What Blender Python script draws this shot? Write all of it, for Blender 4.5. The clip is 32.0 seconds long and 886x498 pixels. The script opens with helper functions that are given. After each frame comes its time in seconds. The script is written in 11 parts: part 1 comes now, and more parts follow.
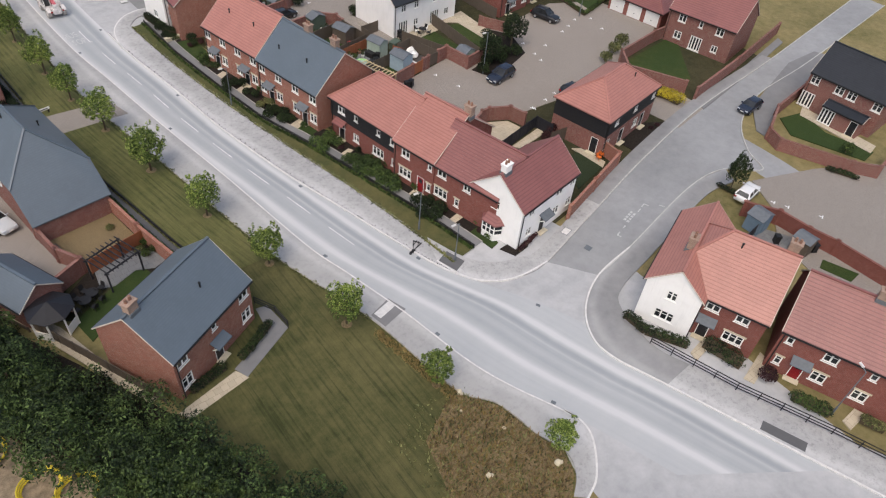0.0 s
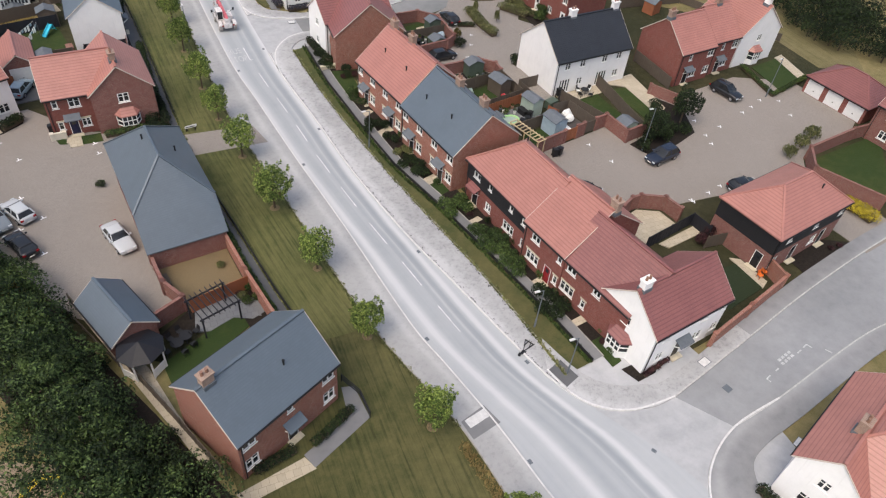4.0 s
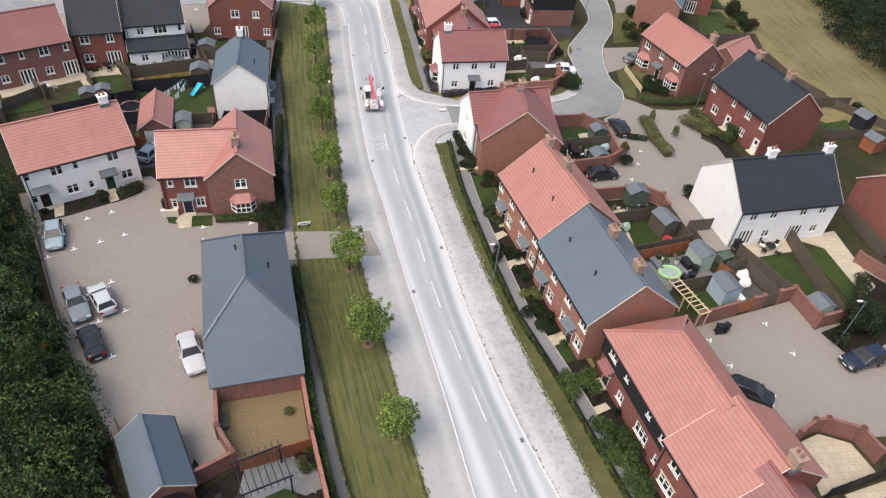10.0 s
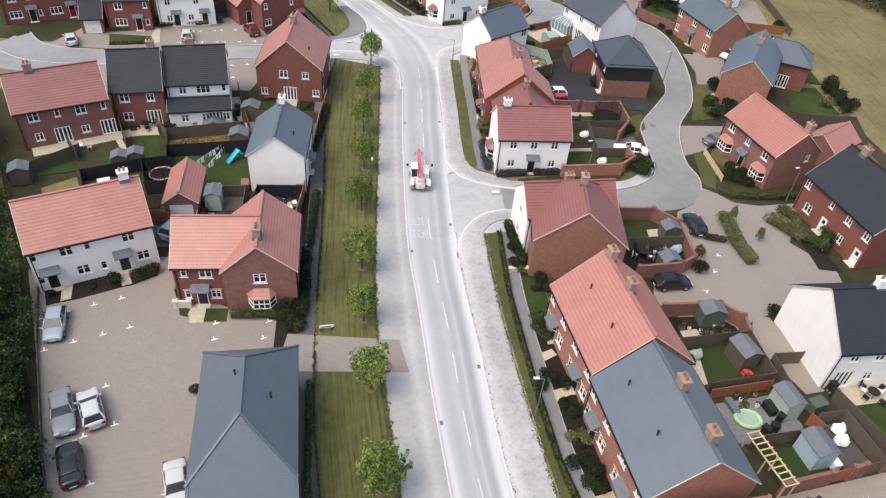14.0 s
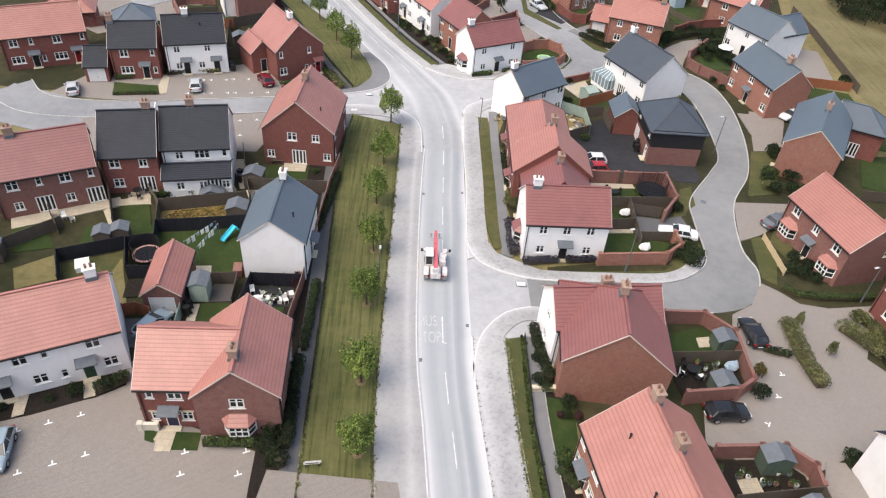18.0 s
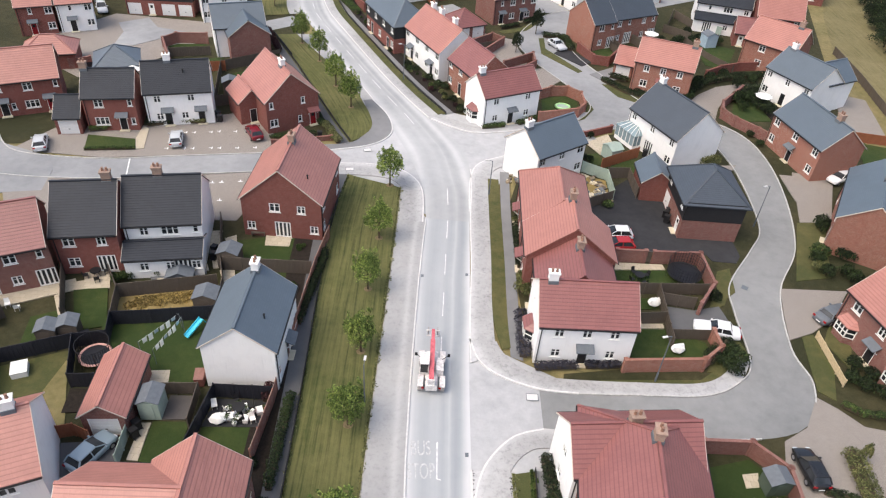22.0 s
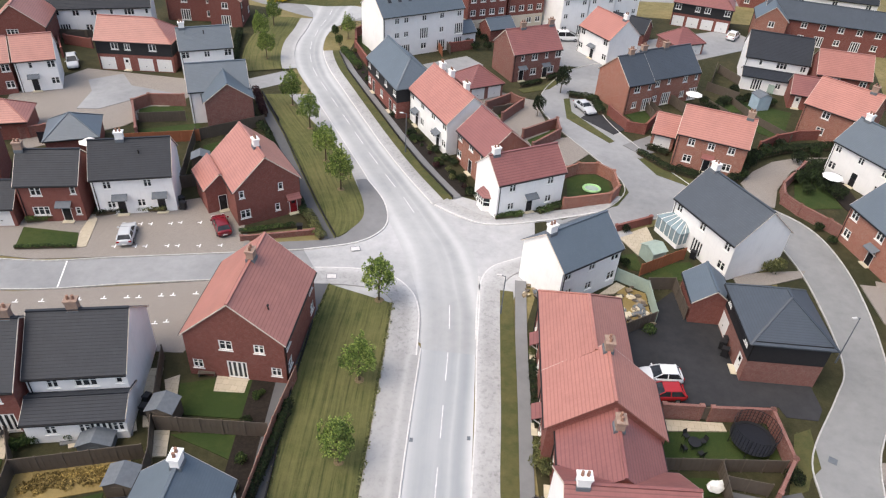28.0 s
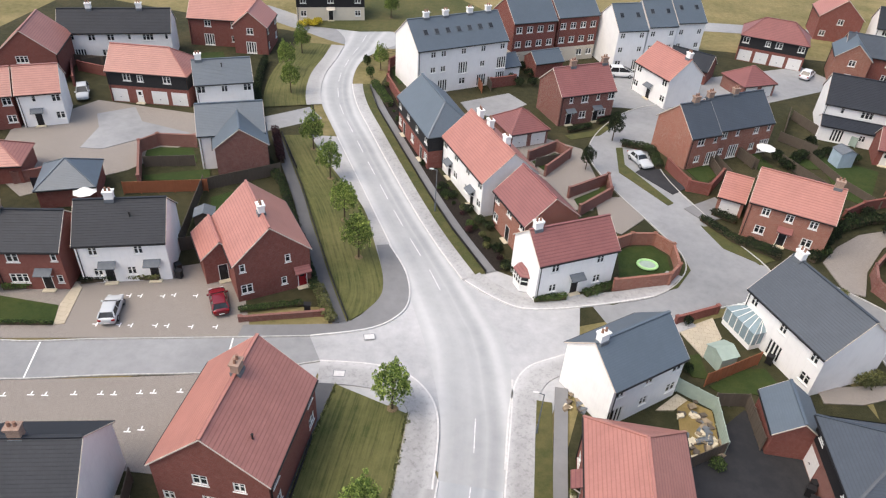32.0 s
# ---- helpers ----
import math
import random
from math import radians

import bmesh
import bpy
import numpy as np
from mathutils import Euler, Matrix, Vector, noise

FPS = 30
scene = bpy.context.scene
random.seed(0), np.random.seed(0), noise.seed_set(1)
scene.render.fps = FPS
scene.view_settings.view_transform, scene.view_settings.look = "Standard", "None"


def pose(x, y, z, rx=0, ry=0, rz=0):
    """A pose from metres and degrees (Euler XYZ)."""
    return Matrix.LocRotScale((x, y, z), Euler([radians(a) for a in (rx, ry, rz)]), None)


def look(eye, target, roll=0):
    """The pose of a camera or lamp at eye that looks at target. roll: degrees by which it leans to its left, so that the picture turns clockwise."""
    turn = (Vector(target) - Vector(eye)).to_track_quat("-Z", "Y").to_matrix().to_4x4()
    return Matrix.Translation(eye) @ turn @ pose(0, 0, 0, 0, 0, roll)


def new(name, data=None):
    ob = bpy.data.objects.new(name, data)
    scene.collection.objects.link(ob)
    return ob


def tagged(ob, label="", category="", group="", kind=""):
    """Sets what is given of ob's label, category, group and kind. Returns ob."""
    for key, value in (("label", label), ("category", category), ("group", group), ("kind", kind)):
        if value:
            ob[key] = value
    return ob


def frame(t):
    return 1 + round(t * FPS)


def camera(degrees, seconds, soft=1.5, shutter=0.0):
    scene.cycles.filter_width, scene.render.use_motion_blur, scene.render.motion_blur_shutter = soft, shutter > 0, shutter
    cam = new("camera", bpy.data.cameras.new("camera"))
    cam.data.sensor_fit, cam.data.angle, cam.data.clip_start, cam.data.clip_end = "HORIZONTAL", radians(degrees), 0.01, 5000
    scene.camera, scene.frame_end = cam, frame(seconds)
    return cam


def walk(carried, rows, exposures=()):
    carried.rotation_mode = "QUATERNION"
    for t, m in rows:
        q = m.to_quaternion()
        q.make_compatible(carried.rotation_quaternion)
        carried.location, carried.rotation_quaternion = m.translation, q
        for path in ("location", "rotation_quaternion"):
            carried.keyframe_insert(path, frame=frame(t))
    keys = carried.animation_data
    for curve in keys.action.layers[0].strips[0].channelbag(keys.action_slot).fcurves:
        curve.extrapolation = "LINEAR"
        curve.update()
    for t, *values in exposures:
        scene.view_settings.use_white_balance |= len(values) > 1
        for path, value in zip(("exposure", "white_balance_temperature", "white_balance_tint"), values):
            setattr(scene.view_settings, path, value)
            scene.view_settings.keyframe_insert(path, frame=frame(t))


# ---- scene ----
cam = camera(65.38, 32.0, 1.2)

# Camera path: seconds, eye, heading (left of +y), pitch, roll in degrees
def seat(x, y, z, yaw, pitch, roll):
    y0, p0 = radians(yaw), radians(pitch)
    ahead = Vector((-math.sin(y0) * math.cos(p0), math.cos(y0) * math.cos(p0), math.sin(p0)))
    eye = Vector((x, y, z))
    return look(eye, eye + ahead * 10, roll)


PATH = [
    (0.0, -17.704, -52.109, 47.584, -42.413, -43.718, 6.135),
    (1.0, -16.087, -50.434, 47.816, -38.367, -44.007, 6.226),
    (2.0, -14.504, -48.621, 47.911, -34.395, -44.033, 6.244),
    (3.0, -13.010, -46.653, 48.120, -30.761, -43.998, 6.291),
    (4.0, -11.518, -44.405, 48.303, -27.239, -43.799, 6.290),
    (4.5, -10.821, -43.261, 48.344, -25.519, -43.698, 6.230),
    (6.5, -8.286, -38.298, 48.466, -19.464, -43.436, 6.160),
    (7.0, -7.764, -36.963, 48.437, -18.197, -43.234, 6.162),
    (8.0, -6.692, -34.327, 48.479, -15.634, -42.815, 6.120),
    (9.0, -5.738, -31.592, 48.426, -13.285, -42.435, 5.962),
    (10.0, -4.863, -28.808, 48.306, -11.091, -41.919, 5.832),
    (11.0, -3.931, -26.067, 48.311, -9.017, -41.363, 5.722),
    (12.0, -3.216, -23.114, 48.348, -7.221, -40.852, 5.624),
    (13.0, -2.522, -20.139, 48.484, -5.625, -40.483, 5.413),
    (14.0, -2.012, -16.918, 48.536, -4.307, -40.068, 5.286),
    (14.5, -1.826, -15.292, 48.557, -3.823, -39.912, 5.321),
    (16.5, -1.284, -8.315, 48.886, -2.142, -39.597, 5.399),
    (17.0, -0.977, -6.703, 48.867, -1.633, -39.409, 5.211),
    (18.0, -0.285, -3.517, 48.861, -0.595, -39.047, 4.750),
    (19.0, 0.001, 0.002, 49.137, 0.000, -38.937, 4.630),
    (20.0, 0.294, 3.471, 49.000, 0.524, -38.643, 4.513),
    (21.0, 0.529, 6.801, 48.785, 1.008, -38.279, 4.425),
    (22.0, 0.657, 10.238, 48.673, 1.189, -38.107, 4.509),
    (23.0, 0.903, 13.493, 48.412, 1.457, -37.773, 4.361),
    (24.0, 1.058, 16.810, 48.188, 1.652, -37.506, 4.272),
    (25.0, 1.158, 20.290, 47.938, 2.027, -37.281, 4.167),
    (25.5, 1.166, 22.035, 47.960, 2.150, -37.286, 4.273),
    (27.5, 1.328, 28.793, 47.568, 3.206, -36.636, 4.031),
    (28.0, 1.302, 30.536, 47.541, 3.515, -36.591, 3.936),
    (29.0, 1.326, 34.090, 47.430, 4.394, -36.560, 3.662),
    (30.0, 1.016, 37.594, 47.486, 5.213, -36.604, 3.719),
    (31.0, 0.788, 41.126, 47.669, 6.176, -36.610, 3.750),
    (32.0, 0.305, 44.792, 47.711, 7.304, -36.506, 3.869),
]
walk(cam, [(r[0], seat(*r[1:])) for r in PATH], exposures=[(0.0, 0.37, 6760, 9), (6.0, 0.67, 6750, 9), (10.0, 0.79, 6760, 9), (15.0, 0.82, 6770, 9), (20.0, 0.87, 6790, 9), (26.0, 0.82, 6800, 9), (32.0, 0.80, 6810, 9)])

# Overcast daylight
world = bpy.data.worlds.new("sky")
scene.world = world
world.use_nodes = True
wt = world.node_tree
sky = wt.nodes.new("ShaderNodeTexSky")
sky.sky_type = "NISHITA"
sky.sun_disc = False
sky.sun_elevation, sky.sun_rotation = radians(60), radians(238)
sky.air_density, sky.dust_density, sky.ozone_density = 1.0, 4.5, 1.0
wt.links.new(sky.outputs[0], wt.nodes["Background"].inputs[0])
wt.nodes["Background"].inputs[1].default_value = 0.15
sun = bpy.data.lights.new("sun", "SUN")
sun.energy, sun.angle, sun.color = 0.5, radians(50), (1.0, 0.985, 0.965)
new("sun", sun).matrix_world = look((0, 0, 80), (42, 26, 0))


# ---- materials ----
def srgb(r, g, b):
    return tuple(((c / 255 + 0.055) / 1.055) ** 2.4 if c > 10 else c / 255 / 12.92 for c in (r, g, b)) + (1,)


class Mat:
    """A small node builder."""

    def __init__(self, name, rough=0.8, metal=0.0):
        self.m = bpy.data.materials.new(name)
        self.m.use_nodes = True
        self.t = self.m.node_tree
        self.b = self.t.nodes["Principled BSDF"]
        self.b.inputs["Roughness"].default_value = rough
        self.b.inputs["Metallic"].default_value = metal
        self.b.inputs["Specular IOR Level"].default_value = 0.3

    def n(self, kind, **props):
        node = self.t.nodes.new("ShaderNode" + kind)
        for k, v in props.items():
            node.inputs[k.replace("_", " ")].default_value = v
        return node

    def link(self, a, b):
        self.t.links.new(a, b)

    def coord(self, out="Object"):
        return self.n("TexCoord").outputs[out]

    def world_pos(self):
        return self.n("NewGeometry").outputs["Position"]

    def noise(self, vec, scale, detail=4, rough=0.6):
        k = self.n("TexNoise", Scale=scale, Detail=detail, Roughness=rough)
        self.link(vec, k.inputs["Vector"])
        return k.outputs["Fac"]

    def ramp(self, fac, *stops):
        r = self.n("ValToRGB")
        e = r.color_ramp.elements
        while len(e) < len(stops):
            e.new(0.5)
        for el, (p, c) in zip(e, stops):
            el.position, el.color = p, c if len(c) == 4 else (*c, 1)
        self.link(fac, r.inputs["Fac"])
        return r.outputs["Color"]

    def mix(self, fac, a, b, blend="MIX"):
        x = self.n("Mix")
        x.data_type, x.blend_type = "RGBA", blend
        for sock, v in ((x.inputs[0], fac), (x.inputs[6], a), (x.inputs[7], b)):
            if isinstance(v, (int, float, tuple)):
                sock.default_value = v
            else:
                self.link(v, sock)
        return x.outputs[2]

    def math(self, op, a, b=0.0):
        x = self.n("Math")
        x.operation = op
        for sock, v in zip(x.inputs, (a, b)):
            if isinstance(v, (int, float)):
                sock.default_value = v
            else:
                self.link(v, sock)
        return x.outputs[0]

    def color(self, c):
        if isinstance(c, tuple):
            self.b.inputs["Base Color"].default_value = c
        else:
            self.link(c, self.b.inputs["Base Color"])
        return self

    def bump(self, height, strength=0.4, dist=0.05):
        k = self.n("Bump", Strength=strength, Distance=dist)
        self.link(height, k.inputs["Height"])
        self.link(k.outputs["Normal"], self.b.inputs["Normal"])
        return self


def vary(mat, c, amount, seed_scale=1.0):
    """Shift a colour a little from object to object."""
    r = mat.n("ObjectInfo").outputs["Random"]
    h = mat.n("HueSaturation", Saturation=1.0)
    mat.link(mat.math("ADD", mat.math("MULTIPLY", r, amount), 1.0 - amount / 2), h.inputs["Value"])
    mat.link(c, h.inputs["Color"])
    return h.outputs["Color"]


def plain(name, c, rough=0.7, metal=0.0, grain=0.12, scale=3.0, bump=0.0):
    m = Mat(name, rough, metal)
    f = m.noise(m.world_pos(), scale, 5)
    g = m.noise(m.world_pos(), scale * 9, 3)
    dark = tuple(v * (1 - grain * 1.6) for v in c[:3]) + (1,)
    lite = tuple(min(1, v * (1 + grain)) for v in c[:3]) + (1,)
    base = m.ramp(f, (0.3, dark), (0.7, lite))
    m.color(m.mix(0.25, base, m.ramp(g, (0.35, dark), (0.65, lite))))
    if bump:
        m.bump(g, bump, 0.03)
    return m.m


def tiles_mat(name, a, b, stain, course=0.3, width=0.28, offset=0.0, bump=0.5, rough=0.44, joint_shade=0.6, spec=0.95, ribs=0.0):
    """Roof tiles laid in courses along the UV map, which is in metres."""
    m = Mat(name, rough)
    uv = m.coord("UV")
    br = m.n("TexBrick", Scale=1.0, Mortar_Size=0.0, Bias=0.0, Brick_Width=width, Row_Height=course, Color1=a, Color2=tuple(0.6 * p + 0.4 * q for p, q in zip(a, b)), Mortar=a)
    br.offset = offset
    m.link(uv, br.inputs["Vector"])
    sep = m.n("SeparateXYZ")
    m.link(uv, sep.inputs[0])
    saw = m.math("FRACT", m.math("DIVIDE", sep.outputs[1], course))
    # shade where one course laps the next, painted as a dark line
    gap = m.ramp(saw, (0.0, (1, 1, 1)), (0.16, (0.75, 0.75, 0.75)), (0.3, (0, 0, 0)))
    weather = m.noise(m.world_pos(), 0.45, 6, 0.7)
    mid = m.noise(m.world_pos(), 2.2, 5, 0.7)
    fine = m.noise(m.world_pos(), 9.0, 3)
    c = m.mix(m.ramp(weather, (0.4, (0, 0, 0)), (0.72, (0.75, 0.75, 0.75))), br.outputs["Color"], stain)
    c = m.mix(m.ramp(mid, (0.5, (0, 0, 0)), (0.8, (0.45, 0.45, 0.45))), c, tuple(min(1, v * 1.18 + 0.01) for v in a[:3]) + (1,))
    c = m.mix(m.math("MULTIPLY", fine, 0.35), c, tuple(v * 0.62 for v in b[:3]) + (1,))
    c = m.mix(m.math("MULTIPLY", gap, 0.62), c, tuple(v * joint_shade for v in stain[:3]) + (1,))
    lift = m.math("MULTIPLY", saw, -1.0)
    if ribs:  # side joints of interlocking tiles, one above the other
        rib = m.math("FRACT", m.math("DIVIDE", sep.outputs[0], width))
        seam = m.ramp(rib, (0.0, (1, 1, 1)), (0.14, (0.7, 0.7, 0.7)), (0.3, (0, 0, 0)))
        c = m.mix(m.math("MULTIPLY", seam, ribs), c, tuple(v * joint_shade for v in stain[:3]) + (1,))
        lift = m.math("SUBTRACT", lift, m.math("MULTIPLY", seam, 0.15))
    m.color(vary(m, c, 0.1))
    m.bump(lift, bump, 0.04)
    m.b.inputs["Specular IOR Level"].default_value = spec
    return m.m


def brick_mat(name, a, b, mortar):
    m = Mat(name, 0.85)
    uv = m.coord("UV")
    br = m.n("TexBrick", Scale=1.0, Mortar_Size=0.012, Mortar_Smooth=0.3, Brick_Width=0.225, Row_Height=0.075, Color1=a, Color2=b, Mortar=mortar)
    m.link(uv, br.inputs["Vector"])
    big = m.noise(m.world_pos(), 0.35, 5, 0.7)
    mid = m.noise(m.world_pos(), 2.5, 4, 0.7)
    c = m.mix(m.ramp(mid, (0.4, (0, 0, 0)), (0.7, (0.5, 0.5, 0.5))), br.outputs["Color"], tuple(v * 0.55 for v in a[:3]) + (1,))
    c = m.mix(m.ramp(big, (0.45, (0, 0, 0)), (0.8, (0.5, 0.5, 0.5))), c, tuple(min(1, v * 1.2 + 0.012) for v in b[:3]) + (1,))
    m.color(vary(m, c, 0.15))
    m.bump(br.outputs["Fac"], -0.3, 0.012)
    return m.m


def render_mat(name, c):
    m = Mat(name, 0.85)
    big = m.noise(m.world_pos(), 0.7, 5, 0.65)
    sep = m.n("SeparateXYZ")
    m.link(m.world_pos(), sep.inputs[0])
    vec = m.n("Mapping")
    vec.inputs["Scale"].default_value = (3.0, 3.0, 0.25)
    m.link(m.world_pos(), vec.inputs["Vector"])
    streak = m.noise(vec.outputs[0], 2.0, 4)
    k = m.mix(m.ramp(big, (0.45, (0, 0, 0)), (0.8, (0.4, 0.4, 0.4))), c, tuple(v * 0.8 for v in c[:3]) + (1,))
    k = m.mix(m.ramp(streak, (0.55, (0, 0, 0)), (0.8, (0.3, 0.3, 0.3))), k, tuple(v * 0.7 for v in c[:3]) + (1,))
    m.color(k)
    m.bump(m.noise(m.world_pos(), 30, 3), 0.25, 0.01)
    return m.m


def boards_mat(name, c, pitch=0.15):
    m = Mat(name, 0.6)
    sep = m.n("SeparateXYZ")
    m.link(m.coord("UV"), sep.inputs[0])
    saw = m.math("FRACT", m.math("DIVIDE", sep.outputs[1], pitch))
    n1 = m.noise(m.world_pos(), 1.5, 5)
    m.color(m.mix(m.math("MULTIPLY", n1, 0.6), c, tuple(v * 1.9 for v in c[:3]) + (1,)))
    m.bump(m.math("MULTIPLY", saw, -1), 0.7, 0.03)
    return m.m


def glass_mat(name):
    m = Mat(name, 0.08)
    m.color(vary(m, m.ramp(m.noise(m.world_pos(), 0.8, 2), (0.3, (0.012, 0.014, 0.016)), (0.75, (0.05, 0.055, 0.06))), 0.6))
    m.b.inputs["Specular IOR Level"].default_value = 0.5
    return m.m


def asphalt_mat(name, c, dust, level, contrast=0.8, tracks=False, edge=0, depth=1.0, speck=0.0):
    """Asphalt under pale chalk dust. level: how much of it is dusted over; edge: the side on which a kerb gathers dust."""
    m = Mat(name, 0.92)
    pos = m.world_pos()
    fine = m.noise(pos, 30, 3)
    mid = m.noise(pos, 0.8, 6, 0.7)
    big = m.noise(pos, 0.07, 5, 0.6)
    base = m.mix(fine, tuple(v * 0.85 for v in c[:3]) + (1,), tuple(min(1, v * 1.15) for v in c[:3]) + (1,))
    base = m.mix(m.ramp(mid, (0.5, (0, 0, 0)), (0.8, (0.3, 0.3, 0.3))), base, tuple(v * 0.75 for v in c[:3]) + (1,))
    var = m.math("ADD", m.math("MULTIPLY", m.math("SUBTRACT", mid, 0.5), 0.9 * contrast), m.math("MULTIPLY", m.math("SUBTRACT", big, 0.5), 1.6 * contrast))
    fac = m.math("ADD", var, level)
    if tracks or edge:
        uv = m.n("SeparateXYZ")
        m.link(m.coord("UV"), uv.inputs[0])
        across = m.math("ADD", uv.outputs[0], m.math("MULTIPLY", m.math("SUBTRACT", big, 0.5), 0.9))
    if tracks:
        st = m.n("Mapping")
        st.inputs["Scale"].default_value = (1.7, 0.03, 1)
        m.link(m.coord("UV"), st.inputs["Vector"])
        streak = m.noise(st.outputs[0], 1.2, 5, 0.6)
        for at_m, wide, deep in ((1.7, 0.6, 0.42), (0.4, 0.5, 0.25), (1.02, 0.16, -0.16), (-1.3, 0.9, 0.22), (2.9, 0.5, -0.55), (-3.1, 0.6, -0.55)):
            d = m.math("DIVIDE", m.math("SUBTRACT", across, at_m), wide)
            g = m.math("EXPONENT", m.math("MULTIPLY", m.math("MULTIPLY", d, d), -1.0))
            fac = m.math("SUBTRACT", fac, m.math("MULTIPLY", g, deep * depth))
        fac = m.math("ADD", fac, m.math("MULTIPLY", m.math("SUBTRACT", streak, 0.5), 0.3 * depth))
    if edge:
        d = m.math("DIVIDE", m.math("SUBTRACT", m.math("MULTIPLY", across, edge), 1.2), 0.6)
        fac = m.math("ADD", fac, m.math("MULTIPLY", m.math("EXPONENT", m.math("MULTIPLY", m.math("MULTIPLY", d, d), -1.0)), 0.35))
    if speck:  # trodden grit and bare spots
        spots = m.ramp(m.noise(pos, 2.6, 6, 0.75), (0.5, (0, 0, 0)), (0.68, (speck, speck, speck)))
        fac = m.math("SUBTRACT", fac, spots)
    fac = m.math("MINIMUM", m.math("MAXIMUM", fac, 0.0), 1.0)
    m.color(m.mix(fac, base, m.mix(fine, tuple(v * 0.94 for v in dust[:3]) + (1,), dust)))
    m.bump(m.math("ADD", fine, m.math("MULTIPLY", mid, 2)), 0.15, 0.01)
    return m.m


def paving_mat(name, a, b, mortar, w=0.2, h=0.1, dirt=0.5):
    m = Mat(name, 0.88)
    pos = m.world_pos()
    br = m.n("TexBrick", Scale=1.0, Mortar_Size=0.01, Brick_Width=w, Row_Height=h, Color1=a, Color2=b, Mortar=mortar)
    m.link(pos, br.inputs["Vector"])
    big = m.noise(pos, 0.2, 6, 0.7)
    mid = m.noise(pos, 1.7, 5, 0.7)
    c = m.mix(m.ramp(big, (0.4, (0, 0, 0)), (0.75, (dirt, dirt, dirt))), br.outputs["Color"], tuple(v * 0.72 for v in a[:3]) + (1,))
    c = m.mix(m.ramp(mid, (0.55, (0, 0, 0)), (0.8, (0.4, 0.4, 0.4))), c, tuple(v * 0.6 for v in b[:3]) + (1,))
    m.color(c)
    m.bump(br.outputs["Fac"], -0.2, 0.01)
    return m.m


def grass_mat(name, a, b, dry, dryness=0.5, stripes=0.0):
    m = Mat(name, 0.95)
    pos = m.world_pos()
    fine = m.noise(pos, 14, 5, 0.75)
    mid = m.noise(pos, 0.9, 5, 0.7)
    big = m.noise(pos, 0.09, 5, 0.6)
    c = m.mix(fine, tuple(v * 0.45 for v in a[:3]) + (1,), b)
    f = m.math("ADD", m.math("MULTIPLY", mid, 0.5), m.math("MULTIPLY", big, 0.7))
    c = m.mix(m.ramp(f, (0.62 - 0.3 * dryness, (0, 0, 0)), (0.95 - 0.25 * dryness, (0.9, 0.9, 0.9))), c, m.mix(fine, tuple(v * 0.55 for v in dry[:3]) + (1,), dry))
    if stripes:
        st = m.n("Mapping")
        st.inputs["Scale"].default_value = (2.2, 0.07, 1)
        m.link(m.coord("UV"), st.inputs["Vector"])
        streak = m.noise(st.outputs[0], 1.5, 4, 0.65)
        c = m.mix(m.ramp(streak, (0.42, (0, 0, 0)), (0.62, (stripes, stripes, stripes))), c, m.mix(fine, tuple(v * 0.8 for v in dry[:3]) + (1,), tuple(v * 1.1 for v in dry[:3]) + (1,)))
        c = m.mix(m.ramp(streak, (0.3, (0.6, 0.6, 0.6)), (0.45, (0, 0, 0))), c, tuple(v * 0.6 for v in a[:3]) + (1,))
    m.color(c)
    m.bump(m.math("ADD", fine, mid), 0.8, 0.08)
    return m.m


def leaf_mat(name, a, b, clump=0.5):
    """Leaves that differ singly, and in tone from one clump of a plant to the next."""
    m = Mat(name, 0.75)
    r = m.n("NewGeometry").outputs["Random Per Island"]
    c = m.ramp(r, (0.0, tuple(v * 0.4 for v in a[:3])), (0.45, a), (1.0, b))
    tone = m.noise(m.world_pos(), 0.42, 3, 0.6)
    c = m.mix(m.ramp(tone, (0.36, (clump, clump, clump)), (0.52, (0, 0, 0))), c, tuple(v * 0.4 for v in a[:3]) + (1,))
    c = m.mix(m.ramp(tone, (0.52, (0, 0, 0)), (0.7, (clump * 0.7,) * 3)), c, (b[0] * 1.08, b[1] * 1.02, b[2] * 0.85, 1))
    m.color(vary(m, c, 0.3))
    return m.m


RED = tiles_mat("orange_roof_tile", srgb(181, 125, 113), srgb(174, 118, 107), srgb(157, 106, 96), 0.34, 0.34, rough=0.4, joint_shade=0.62, spec=0.55, ribs=0.05)
PLUM = tiles_mat("red_roof_tile", srgb(147, 95, 91), srgb(139, 88, 84), srgb(125, 79, 76), 0.34, 0.34, rough=0.4, joint_shade=0.58, spec=0.55, ribs=0.05)
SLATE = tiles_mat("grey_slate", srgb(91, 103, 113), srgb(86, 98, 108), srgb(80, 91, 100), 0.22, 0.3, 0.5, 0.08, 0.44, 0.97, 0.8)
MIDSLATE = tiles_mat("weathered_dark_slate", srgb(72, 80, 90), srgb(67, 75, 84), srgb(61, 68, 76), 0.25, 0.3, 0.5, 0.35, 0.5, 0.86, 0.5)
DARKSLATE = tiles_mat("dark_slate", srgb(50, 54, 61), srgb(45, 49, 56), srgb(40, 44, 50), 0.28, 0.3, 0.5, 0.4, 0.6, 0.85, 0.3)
BRICK = brick_mat("red_brick", srgb(136, 86, 77), srgb(122, 75, 67), srgb(150, 130, 122))
BRICK2 = brick_mat("dark_red_brick", srgb(134, 76, 67), srgb(121, 66, 59), srgb(138, 106, 97))
BRICK3 = brick_mat("orange_brick", srgb(156, 98, 82), srgb(142, 87, 72), srgb(170, 146, 132))
